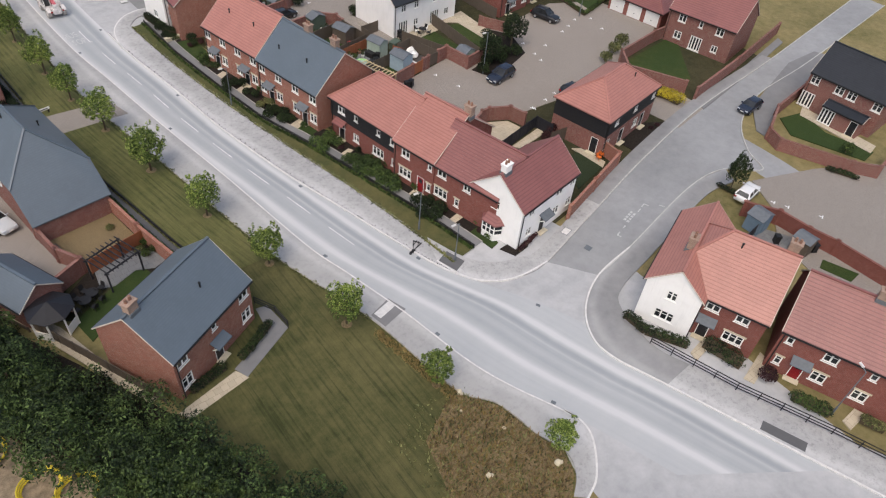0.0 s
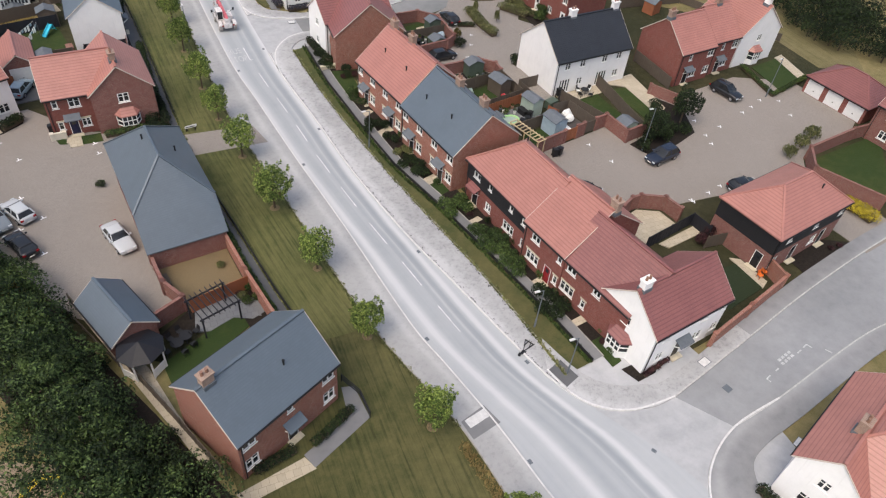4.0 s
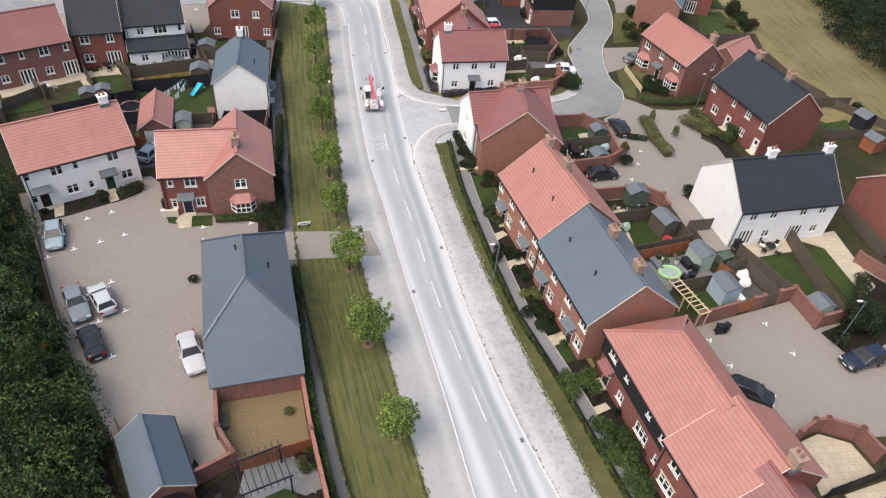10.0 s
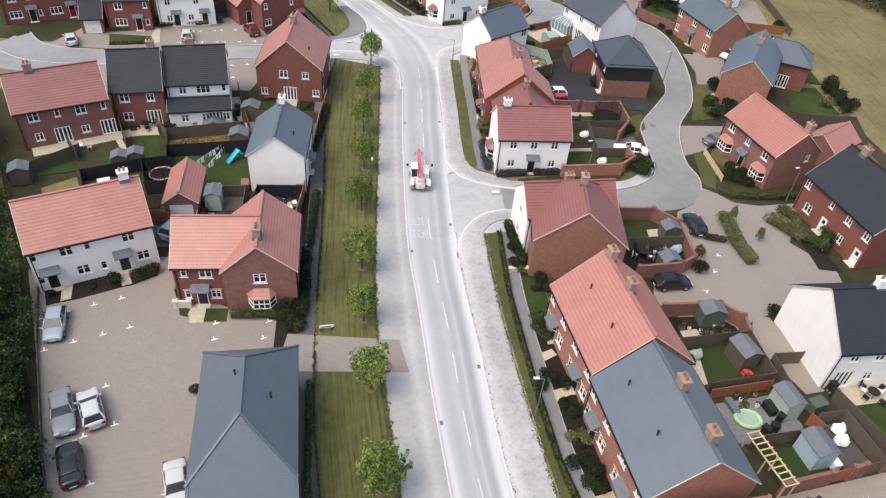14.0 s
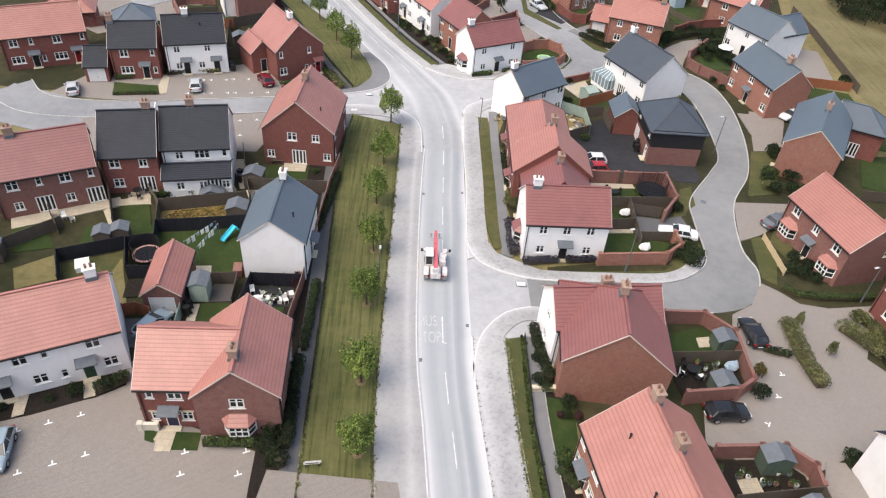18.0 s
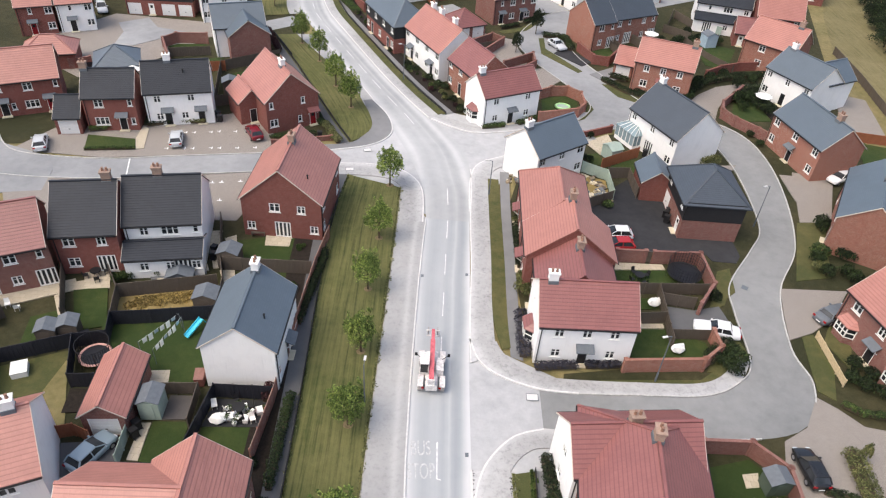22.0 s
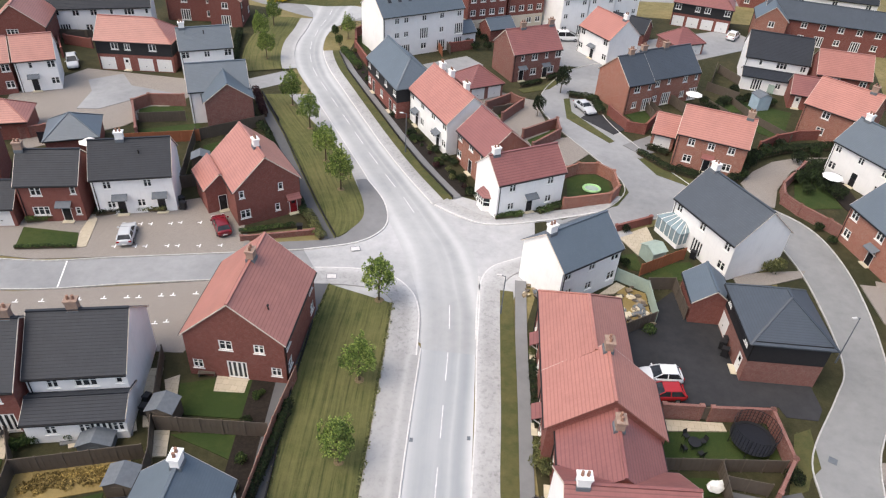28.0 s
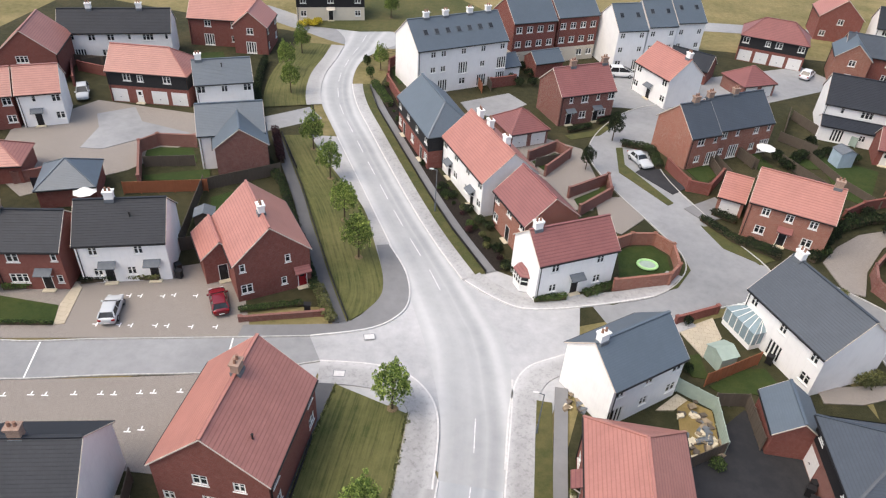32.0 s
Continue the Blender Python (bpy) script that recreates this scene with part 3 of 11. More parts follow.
def block(parent, x, y, ang, L, W, eave, pitch, wall, roof, hips="", upper=None, rows=None, canopy=None, head=None, split=2.65, verge=VERGE, gutter=BLACK,
          chims=(), chim_mat=None, vents=(), over=0.25, low=False, floors=None, lights=(), bays=(), pipes=True, joined=""):
    """One roofed volume of a house in the house's own axes. rows: side -> strings of openings, ground floor first. Sides: f (-y), b (+y), l (-x), r (+x)."""
    M = at(x, y, ang)

    def put(name, bm, mat, under=None):
        ob = part(name, bm, mat, under or parent)
        if under is None:
            ob.matrix_basis = M
        return ob

    L, W = L - 0.4, W - 2 * over
    tp = math.tan(radians(pitch))
    rise = W / 2 * tp
    rows = rows or {}
    sides = {"f": (Vector((-L / 2, -W / 2, 0)), Vector((1, 0, 0)), L), "r": (Vector((L / 2, -W / 2, 0)), Vector((0, 1, 0)), W),
             "b": (Vector((L / 2, W / 2, 0)), Vector((-1, 0, 0)), L), "l": (Vector((-L / 2, W / 2, 0)), Vector((0, -1, 0)), W)}
    floors = floors or ([0.0] if eave < 3.2 else [0.0, 2.65] if eave < 6.5 else [0.0, 2.65, 5.2])
    bml, bmu = bmesh.new(), bmesh.new()
    for key, (o, u, length) in sides.items():
        n = Vector((u.y, -u.x, 0))  # outward
        holes = []
        for lev, text in enumerate(rows.get(key, ())):
            cells = len(text)
            for i, ch in enumerate(text):
                if ch == ".":
                    continue
                c = length * (i + 0.5) / cells
                m = M @ Matrix.Translation(o + u * c + Vector((0, 0, floors[lev]))) @ Matrix(((u.x, -n.x, 0, 0), (u.y, -n.y, 0, 0), (0, 0, 1, 0), (0, 0, 0, 1)))
                if ch in SIZES:
                    w, h, k = SIZES[ch]
                    z = 0.05 if ch == "f" else (0.85 if lev == 0 else (0.8 if ch != "n" else 0.95))
                    z = min(z, eave - floors[lev] - h - 0.12) if ch != "f" else z
                    window(parent, m @ Matrix.Translation((0, 0, z)), w, h, k, head if (lev == 0 or ch == "f") else None)
                    holes.append((c - w / 2, c + w / 2, floors[lev] + z, floors[lev] + z + h))
                elif ch in LEAVES:
                    door(parent, m, 1.0, 2.1, LEAVES[ch], canopy)
                    holes.append((c - 0.5, c + 0.5, 0.0, 2.1))
                elif ch == "g":
                    garage_door(parent, m, 2.4, 2.1)
                    holes.append((c - 1.2, c + 1.2, 0.0, 2.1))
                elif ch == "B":
                    bay(parent, m, roof, wall)
        gable = key in "lr" and key not in hips
        us = sorted({0.0, length} | {a for h in holes for a in h[:2]})
        zs = sorted({-0.15, eave} | ({split} if upper and eave > 3.2 else set()) | {a for h in holes for a in h[2:]})
        for z0, z1 in zip(zs, zs[1:]):
            for u0, u1 in zip(us, us[1:]):
                cu, cz = (u0 + u1) / 2, (z0 + z1) / 2
                if any(h[0] < cu < h[1] and h[2] < cz < h[3] for h in holes):
                    continue
                bm = bmu if upper and (cz > split) and eave > 3.2 else bml
                push = n * (0.03 if bm is bmu else 0.0)
                face(bm, [o + u * a + Vector((0, 0, b)) + push for a, b in ((u0, z0), (u1, z0), (u1, z1), (u0, z1))], [(u0, z0), (u1, z0), (u1, z1), (u0, z1)])
        for h0, h1, z0, z1 in holes:  # reveals
            q = [(h0, z0), (h1, z0), (h1, z1), (h0, z1)]
            bm = bmu if upper and (z0 + z1) / 2 > split and eave > 3.2 else bml
            for i in range(4):
                (a, b), (c, d) = q[i], q[(i + 1) % 4]
                face(bm, [o + u * a + Vector((0, 0, b)), o + u * a + Vector((0, 0, b)) - n * 0.12, o + u * c + Vector((0, 0, d)) - n * 0.12, o + u * c + Vector((0, 0, d))])
        if gable:
            bm = bmu if upper and eave > 3.2 else bml
            push = n * (0.03 if bm is bmu else 0.0)
            face(bm, [o + Vector((0, 0, eave)) + push, o + u * length + Vector((0, 0, eave)) + push, o + u * length / 2 + Vector((0, 0, eave + rise)) + push],
                 [(0, eave), (length, eave), (length / 2, eave + rise)])
    put("wall", bml, wall)
    if len(bmu.faces):
        put("cladding", bmu, upper)
    else:
        bmu.free()
    # roof
    X, Y, ze = L / 2 + 0.12, W / 2 + over, eave - over * tp + 0.06
    zr = eave + rise + 0.06
    gl = L / 2 - (W / 2 if "l" in hips else -0.12)
    gr = L / 2 - (W / 2 if "r" in hips else -0.12)
    hx0, hx1 = -X - (0.13 if "l" in hips else 0), X + (0.13 if "r" in hips else 0)
    a, b = Vector((-gl, 0, zr)), Vector((gr, 0, zr))
    c = [Vector((hx0, -Y, ze)), Vector((hx1, -Y, ze)), Vector((hx1, Y, ze)), Vector((hx0, Y, ze))]
    sl = math.hypot(Y, zr - ze)
    bm = bmesh.new()
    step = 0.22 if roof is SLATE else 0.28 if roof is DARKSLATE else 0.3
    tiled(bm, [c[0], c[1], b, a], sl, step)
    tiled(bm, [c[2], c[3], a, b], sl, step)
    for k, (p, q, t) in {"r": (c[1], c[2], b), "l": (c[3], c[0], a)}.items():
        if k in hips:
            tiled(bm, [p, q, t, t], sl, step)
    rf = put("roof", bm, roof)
    bm = bmesh.new()
    beam(bm, a + Vector((-0.02, 0, 0.02)), b + Vector((0.02, 0, 0.02)), 0.26, 0.12)
    for k, ps, t in (("r", (c[1], c[2]), b), ("l", (c[3], c[0]), a)):
        if k in hips:
            for p in ps:
                beam(bm, p + Vector((0, 0, 0.02)), t + Vector((0, 0, 0.02)), 0.22, 0.1)
    part("ridge_tiles", bm, roof, rf)
    for k, s in (("l", -1), ("r", 1)):
        if k not in hips and k not in joined:
            for yy in (-Y, Y):
                bm = bmesh.new()
                beam(bm, (s * (X + 0.02), yy, ze - 0.06), (s * (X + 0.02), 0, zr - 0.06), 0.045, 0.1)
                put("bargeboard", bm, verge)
    for yy in (-Y, Y):
        bm = bmesh.new()
        box(bm, hx0 + 0.02, hx1 - 0.02, min(yy, yy + math.copysign(0.11, yy)), max(yy, yy + math.copysign(0.11, yy)), ze - 0.16, ze - 0.05)
        put("gutter", bm, gutter)
    if pipes:
        for xx, yy in ((-L / 2 + 0.25, -W / 2 - 0.07), (L / 2 - 0.25, W / 2 + 0.07)):
            dp = part("downpipe", stored(("pipe", round(eave, 1)), lambda bm: tube(bm, (0, 0, 0), (0, 0, eave - 0.1), 0.05, seg=6), gutter), None, parent)
            dp.matrix_basis = M @ Matrix.Translation((xx, yy, 0))
    for cx, cy in chims:
        zc = eave + (W / 2 - abs(cy)) * tp
        chimney(parent, M, cx, cy, eave + rise + 1.0, zc - 0.45, chim_mat or wall)
    for vx, vy in vents:
        v = part("vent_tile", stored(("vent",), lambda bm: (tube(bm, (0, 0, -0.1), (0, 0, 0.45), 0.07), tube(bm, (0, 0, 0.42), (0, 0, 0.52), 0.11)), BLACK), None, parent)
        v.matrix_basis = M @ Matrix.Translation((vx, vy, eave + (W / 2 - abs(vy)) * tp + 0.06))
    for lx, ly in lights:
        zz = eave + (W / 2 - abs(ly)) * tp + 0.13
        s = part("rooflight", stored(("rooflight",), lambda bm: box(bm, -0.4, 0.4, -0.55, 0.55, -0.05, 0.05), LEAD), None, parent)
        s.matrix_basis = M @ Matrix.Translation((lx, ly, zz)) @ Euler((math.copysign(radians(pitch), -ly), 0, 0)).to_matrix().to_4x4()
        k = part("pane", stored(("rlpane",), lambda bm: box(bm, -0.32, 0.32, -0.45, 0.45, 0.05, 0.062), GLASS), None, s)
    return M


def house(name, x, y, ang, label, category="house", group=""):
    return thing(name, at(x, y, ang, 0.05), label, category, group)


def simple(name, label, x, y, ang, L, W, group="", **kw):
    """A house of one volume."""
    kw.setdefault("eave", 5.0)
    kw.setdefault("pitch", 40)
    h = house(name, x, y, ang, label, "garage" if "garage" in name else "house", group)
    block(h, 0, 0, 0, L, W, kw.pop("eave"), kw.pop("pitch"), kw.pop("wall"), kw.pop("roof"), **kw)
    return h


# ---- ground, roads and paving ----
def sheet(name, pts, z, mat, label, category="ground", thick=0.0, uvdir=None):
    """A flat polygon, with an edge of the given thickness below it."""
    bm = bmesh.new()
    f = face(bm, [(x, y, z) for x, y in pts])
    if f.normal.z < 0 or sum((a[0] * b[1] - b[0] * a[1]) for a, b in zip(pts, pts[1:] + pts[:1])) < 0:
        f.normal_flip()
    lay = bm.loops.layers.uv.verify()
    for lp in f.loops:
        lp[lay].uv = (lp.vert.co.x, lp.vert.co.y)
    if thick:
        es = bmesh.ops.extrude_face_region(bm, geom=[f], use_keep_orig=True)
        bmesh.ops.translate(bm, vec=(0, 0, -thick), verts=[v for v in es["geom"] if isinstance(v, bmesh.types.BMVert)])
    bmesh.ops.triangulate(bm, faces=[p for p in bm.faces if len(p.verts) > 4])
    return tagged(part(name, bm, mat), label, category, kind="structure")


def smooth(pts, n=6):
    """A curve through the points (Catmull-Rom)."""
    P = [Vector(p) for p in [pts[0], *pts, pts[-1]]]
    out = []
    for i in range(1, len(P) - 2):
        a, b, c, d = P[i - 1:i + 3]
        for k in range(n):
            t = k / n
            out.append(0.5 * ((2 * b) + (c - a) * t + (2 * a - 5 * b + 4 * c - d) * t * t + (3 * b - a - 3 * c + d) * t ** 3))
    return out + [P[-2]]


def offset(line, d):
    """The line moved d metres to its right."""
    out = []
    for i, p in enumerate(line):
        a, b = line[max(i - 1, 0)], line[min(i + 1, len(line) - 1)]
        t = (b - a).normalized()
        out.append(p + Vector((t.y, -t.x)) * d)
    return out


def band(name, left, right, z, mat, label, category="road", thick=0.0):
    """A strip between two lines with as many points; UV: metres across and along."""
    bm = bmesh.new()
    run = 0.0
    for i in range(len(left) - 1):
        w0, w1 = (right[i] - left[i]).length, (right[i + 1] - left[i + 1]).length
        d = ((left[i + 1] + right[i + 1]) - (left[i] + right[i])).length / 2
        uv = [(-w0 / 2, run), (w0 / 2, run), (w1 / 2, run + d), (-w1 / 2, run + d)]
        face(bm, [(*left[i], z), (*right[i], z), (*right[i + 1], z), (*left[i + 1], z)], uv)
        if thick:
            face(bm, [(*left[i], z), (*left[i + 1], z), (*left[i + 1], z - thick), (*left[i], z - thick)])
            face(bm, [(*right[i + 1], z), (*right[i], z), (*right[i], z - thick), (*right[i + 1], z - thick)])
        run += d
    bmesh.ops.remove_doubles(bm, verts=bm.verts, dist=0.001)
    return tagged(part(name, bm, mat), label, category, kind="structure")


def between(a, b, n=60):
    """Two lines resampled to the same number of points."""
    def even(line):
        s = [0.0]
        for p, q in zip(line, line[1:]):
            s.append(s[-1] + (q - p).length)
        xs = np.linspace(0, s[-1], n)
        return [Vector(v) for v in zip(np.interp(xs, s, [p.x for p in line]), np.interp(xs, s, [p.y for p in line]))]
    return even(a), even(b)


KERB_W = smooth([(15.5, -45), (12.8, -37), (10.3, -31.3), (9.0, -27), (7.8, -20), (6.2, -13), (4.9, -7.4), (3.1, 6.9), (1.2, 20), (-0.3, 32), (-1.4, 40), (-2.1, 49.7), (-2.8, 64.8), (-3.1, 78)])
KERB_E = smooth([(27.3, -53), (20.5, -30), (16.6, -22), (14.2, -17.5), (12.6, -12), (10.7, -4.2), (8.7, 3.8), (6.7, 15.1), (5.5, 26), (4.2, 36), (3.6, 45), (3.1, 54), (2.7, 66), (2.2, 78)])
NK_W = smooth([(-3.1, 78), (-3.9, 84), (-6.2, 91), (-9.8, 99.3), (-11.6, 103.5), (-14.2, 108.4), (-20.6, 119.8), (-28.7, 134.2), (-33.6, 143.5), (-36.0, 153), (-36.4, 163), (-38, 172), (-46, 182)])
NK_E = smooth([(2.2, 78), (2.0, 86), (1.0, 94), (-3.0, 100.8), (-9.0, 109.7), (-14.3, 118.6), (-22.7, 134.0), (-28.2, 144.6), (-31.2, 154), (-31.4, 163), (-27.5, 171), (-22, 176)])

sheet("ground", [(-1500, -900), (1500, -900), (1500, 2500), (-1500, 2500)], -0.06, ROUGH, "dry green meadow grass reaching to the horizon")
a, b = between(KERB_W, KERB_E, 110)
band("road_main", a, b, 0.0, ROAD, "wide asphalt road white with chalk dust", "road")
a, b = between(NK_W, NK_E, 90)
band("road_main_north", a, b, 0.0, ROADN, "dusty asphalt road bending past the junction", "road")


def lane(name, pts, w, mat, label, z=-0.004, kerbs=True):
    c = smooth(pts)
    tagged(band(name, offset(c, -w / 2), offset(c, w / 2), z, mat, label), label)
    if kerbs:
        for s in (-1, 1):
            tagged(band("kerb", offset(c, s * (w / 2 + 0.07) - 0.07), offset(c, s * (w / 2 + 0.07) + 0.07), 0.1, KERB, "pale concrete kerb", "kerb", 0.15), "pale concrete kerb along the lane")


def lane_between(name, left, right, label, z, mat=ROAD2, flush=None):
    """A lane between its two kerb lines. flush: a stretch of the right one, from x to x, y to y, where the lane meets paving with no kerb."""
    l, r = smooth(left), smooth(right)
    a, b = between(l, r, 70)
    band(name, a, b, z, mat, label)
    runs = [l, r]
    if flush:
        gap = [i for i, p in enumerate(r) if flush[0] < p.x < flush[1] and flush[2] < p.y < flush[3]]
        runs = [l, r[:gap[0] + 1], r[gap[-1]:]]
    for s in runs:
        band("kerb", offset(s, -0.065), offset(s, 0.065), 0.1225, KERB2, "pale concrete kerb along the lane", "kerb", 0.16)


SE_N = [(14.3, -16.4), (15.0, -19.1), (16.6, -21.2), (19.4, -22.5), (23.4, -22.6), (34.5, -19.5), (46.3, -16.3), (62.0, -13.0), (83.0, -10.4), (120, -5)]
SE_S = [(27.3, -55.9), (21.5, -39.2), (19.9, -34.5), (20.1, -31.7), (22.3, -28.9), (26.4, -26.8), (32.1, -25.9), (45.9, -23.1), (52.6, -23.3), (56.5, -26), (58.5, -22.6), (63.5, -18.3), (72, -15.4), (88, -14), (120, -10)]
E1_N = [(3.0, 58.3), (4.0, 55.6), (6.1, 53.9), (9.6, 52.8), (13.2, 52.7), (19.1, 53.2), (25.2, 53.9), (28.7, 55.9), (30.6, 58.8), (30.9, 66), (31.6, 70.6), (35.9, 77.5), (38.2, 81.9), (38.9, 89.6), (38.6, 98.3), (36.5, 104.5), (30, 108.5)]
E1_S = [(3.8, 38.6), (4.3, 42.4), (5.2, 44.8), (7.2, 47.2), (9.8, 48.3), (16, 48.4), (24, 48.8), (31, 50.0), (34.3, 52.2), (36, 56.7), (35.4, 61.4), (37.1, 70.2), (41.4, 78.3), (43.8, 88.8), (44.4, 100), (42, 108), (34, 114)]
E2_S = [(2.1, 80), (1.9, 87.5), (2.9, 91.6), (6.2, 94.2), (12, 98), (19, 103.2), (27.3, 107.8), (30, 113), (25.5, 121), (19.4, 133.5), (19.1, 143.8), (24.4, 152), (34, 157)]
E2_N = [(-4.6, 103.5), (-0.8, 101.2), (2.8, 100.4), (9.3, 102.5), (16, 105.6), (19.5, 109.9), (20.0, 113.9), (17.4, 119), (11.9, 128.3), (8.9, 137.3), (11.5, 147), (17, 155), (28, 162)]
W_S = [(-3.4, 77), (-4.0, 83.3), (-5.4, 86.6), (-8.1, 88.7), (-11.6, 89.1), (-16.2, 88.5), (-23, 85.6), (-33.7, 82.8), (-45, 79.9), (-58, 79.4), (-66, 84)]
W_N = [(-14.1, 108), (-11.2, 103.5), (-9.9, 99.3), (-10.4, 96.4), (-12.8, 93.8), (-18.2, 91.5), (-24.9, 89.8), (-37, 86.8), (-46, 84.6), (-57, 84.6), (-62, 89)]
for nm, pts in (("junction_south", [(9, -44), (24, -58), (30, -56), (30, -27), (28, -18), (12, -8)]), ("junction_east", [(0, 36), (8, 42), (12, 47.5), (12, 54), (6, 57), (1, 60)]),
                ("junction_north", [(-2, 78), (3, 78), (8, 94.5), (8, 103), (-4, 107), (-16, 112), (-16, 87)]),
                ("junction_close", [(-16, 86), (-16, 92.5), (-27, 90.5), (-27, 84)])):
    sheet(nm, pts, -0.016 if nm == "junction_close" else -0.012, ROADJ, "asphalt junction white with chalk dust", "road")
lane_between("road_south_east", SE_N[4:], SE_S[5:], "grey asphalt side road between houses", -0.004)
lane("road_court", [(58, -20), (58, -26), (57.5, -32), (57, -40)], 5.0, ROAD2, "grey asphalt court entrance", -0.008, False)
lane_between("road_east_loop", E1_N[3:], E1_S[4:], "grey asphalt residential lane curving between gardens", -0.005, ROAD3, (28, 35.6, 48, 55))
lane_between("road_east_north", E2_N[3:], E2_S[4:], "grey asphalt residential lane", -0.007)
lane_between("road_west_close", W_N[5:], W_S[5:], "grey asphalt close", -0.006)
SW_K = [(12.4, -35.8), (12.8, -37.4), (12.3, -39.1), (10.3, -41.3), (8.4, -42.2), (3, -44)]
for pts in (SW_K, SE_N[:5], SE_S[:7], E1_N[:5], E1_S[:5], E2_S[:5], E2_N[:5], W_S[:6], W_N[:6]):
    s = smooth(pts)
    band("kerb_corner", offset(s, -0.08), offset(s, 0.08), 0.134, KERB, "pale concrete kerb round the corner", "kerb", 0.2)
lane("road_west_north", [(-33, 139), (-42, 131), (-50, 128.5), (-58, 128), (-66, 120)], 4.6, ROAD2, "grey asphalt court entrance", -0.009, False)
lane("road_far", [(-60, 183), (-46, 176), (-34, 171), (-22, 175), (-6, 187), (20, 200), (60, 206)], 6.0, ROAD2, "grey asphalt far road", -0.004, False)

# paths and verges of the haul road
GW = smooth([(9.0, -36.1), (8.3, -32.1), (6.3, -28.9), (4.9, -19), (1.9, -8.3), (0.3, 0.5), (-1.4, 12), (-2.6, 19), (-4.3, 31), (-5.1, 45), (-5.7, 60), (-6.3, 74), (-6.8, 84)])
KW = KERB_W[6:]
a, b = between(GW, KW, 90)
band("pavement_west", a, b, 0.11, PATHW, "wide dusty asphalt cycle path", "pavement", 0.16)
band("kerb_west", offset(KW, -0.07), offset(KW, 0.07), 0.134, KERB, "pale concrete kerb white with dust", "kerb", 0.2)
VW = smooth([(-4.0, -7), (-5.6, 0), (-7.4, 10), (-9.2, 20), (-10.2, 30), (-11.0, 40), (-12.2, 54), (-13.4, 66), (-14.2, 76), (-14.0, 86)])
a, b = between(VW, smooth([(1.6, -7), (0.3, 0.5), (-1.4, 12), (-2.6, 19), (-4.3, 31), (-5.1, 45), (-5.7, 60), (-6.3, 74), (-6.8, 84)]), 90)
band("verge_west", a, b, 0.115, GRASS, "mown dry grass verge with mower stripes", "grass", 0.16)

# ---- houses beside the haul road, west ----
simple("detached_house", "detached red-brick house with a grey slate roof and porch", -9.3, -12.2, 28, 9.9, 7.6, wall=BRICK3, roof=SLATE, chims=[(-3.9, 0.0)], chim_mat=CHIMB,
       rows={"f": ("l.d.l", "w.n.w"), "b": ("w.f.w", "w.n.w")}, canopy=SLATE, vents=[(1.2, -1.8)])
simple("garage", "small red-brick garage with a slate gable roof", -18.7, -0.2, 113, 6.6, 4.2, eave=2.4, pitch=38, wall=BRICK, roof=SLATE, rows={"r": ("g",)}, pipes=False)
def coach_house(x, y, ang):
    """A hipped slate house whose south slope runs on down to a low wall."""
    h = house("coach_house", x, y, ang, "long red-brick coach house with a hipped grey slate roof", "house")
    n, s, w, e, zr, zs = 7.3, -6.95, 3.5, 5.2, 8.5, 2.4
    k = -1.3 - (zr - e) / ((zr - zs) / (-1.3 + 7.15))
    for sg in (-1, 1):
        bm = bmesh.new()
        face(bm, [(s, sg * w, -0.1), (n, sg * w, -0.1), (n, sg * w, e), (k, sg * w, e), (s, sg * w, zs)], [(s, 0), (n, 0), (n, e), (k, e), (s, zs)])
        part("wall", bm, BRICK, h)
        for px, tx in ((-0.5, "s"), (2.5, "s"), (5.4, "w")):
            m = Matrix.Translation((px, sg * (w + 0.09), 3.5)) @ Matrix.Rotation(math.pi if sg > 0 else 0, 4, "Z")
            window(h, m, *SIZES[tx])
    for px, z in ((s, zs), (n, e)):
        bm = bmesh.new()
        face(bm, [(px, -w, -0.1), (px, w, -0.1), (px, w, z), (px, -w, z)], [(-w, 0), (w, 0), (w, z), (-w, z)])
        part("wall", bm, BRICK, h)
    a, b = Vector((3.8, 0, zr)), Vector((-1.3, 0, zr))
    Y, N, S = w + 0.25, n + 0.25, -7.15
    bm = bmesh.new()
    for sg in (-1, 1):
        solid(bm, [(N, sg * Y, e - 0.1), a, b, (k, sg * Y, e - 0.1)][::sg], 0.12, [(N, 0), (a.x, 5), (b.x, 5), (k, 0)][::sg])
    solid(bm, [(N, -Y, e - 0.1), (N, Y, e - 0.1), a], 0.12, [(-Y, 0), (Y, 0), (0, 5)])
    solid(bm, [(S, Y, zs), (S, -Y, zs), (k, -Y, e - 0.1), b, (k, Y, e - 0.1)], 0.12, [(-Y, 0), (Y, 0), (Y, 4.2), (0, 8.6), (-Y, 4.2)])
    rf = part("roof", bm, SLATE, h)
    for p, q in ((a, b), (a, (N, -Y, e - 0.1)), (a, (N, Y, e - 0.1)), (b, (k, -Y, e - 0.1)), (b, (k, Y, e - 0.1))):
        bm = bmesh.new()
        beam(bm, Vector(p) + Vector((0, 0, 0.03)), Vector(q) + Vector((0, 0, 0.03)), 0.2, 0.1)
        part("ridge_tiles", bm, SLATE, rf)
    for vx, vy in ((2.6, 0.6), (1.2, -1.9)):
        part("vent_tile", stored(("vent",), lambda bm: (tube(bm, (0, 0, -0.1), (0, 0, 0.45), 0.07), tube(bm, (0, 0, 0.42), (0, 0, 0.52), 0.11)), BLACK), None, h).matrix_basis = Matrix.Translation((vx, vy, zr - abs(vy) * 0.9))


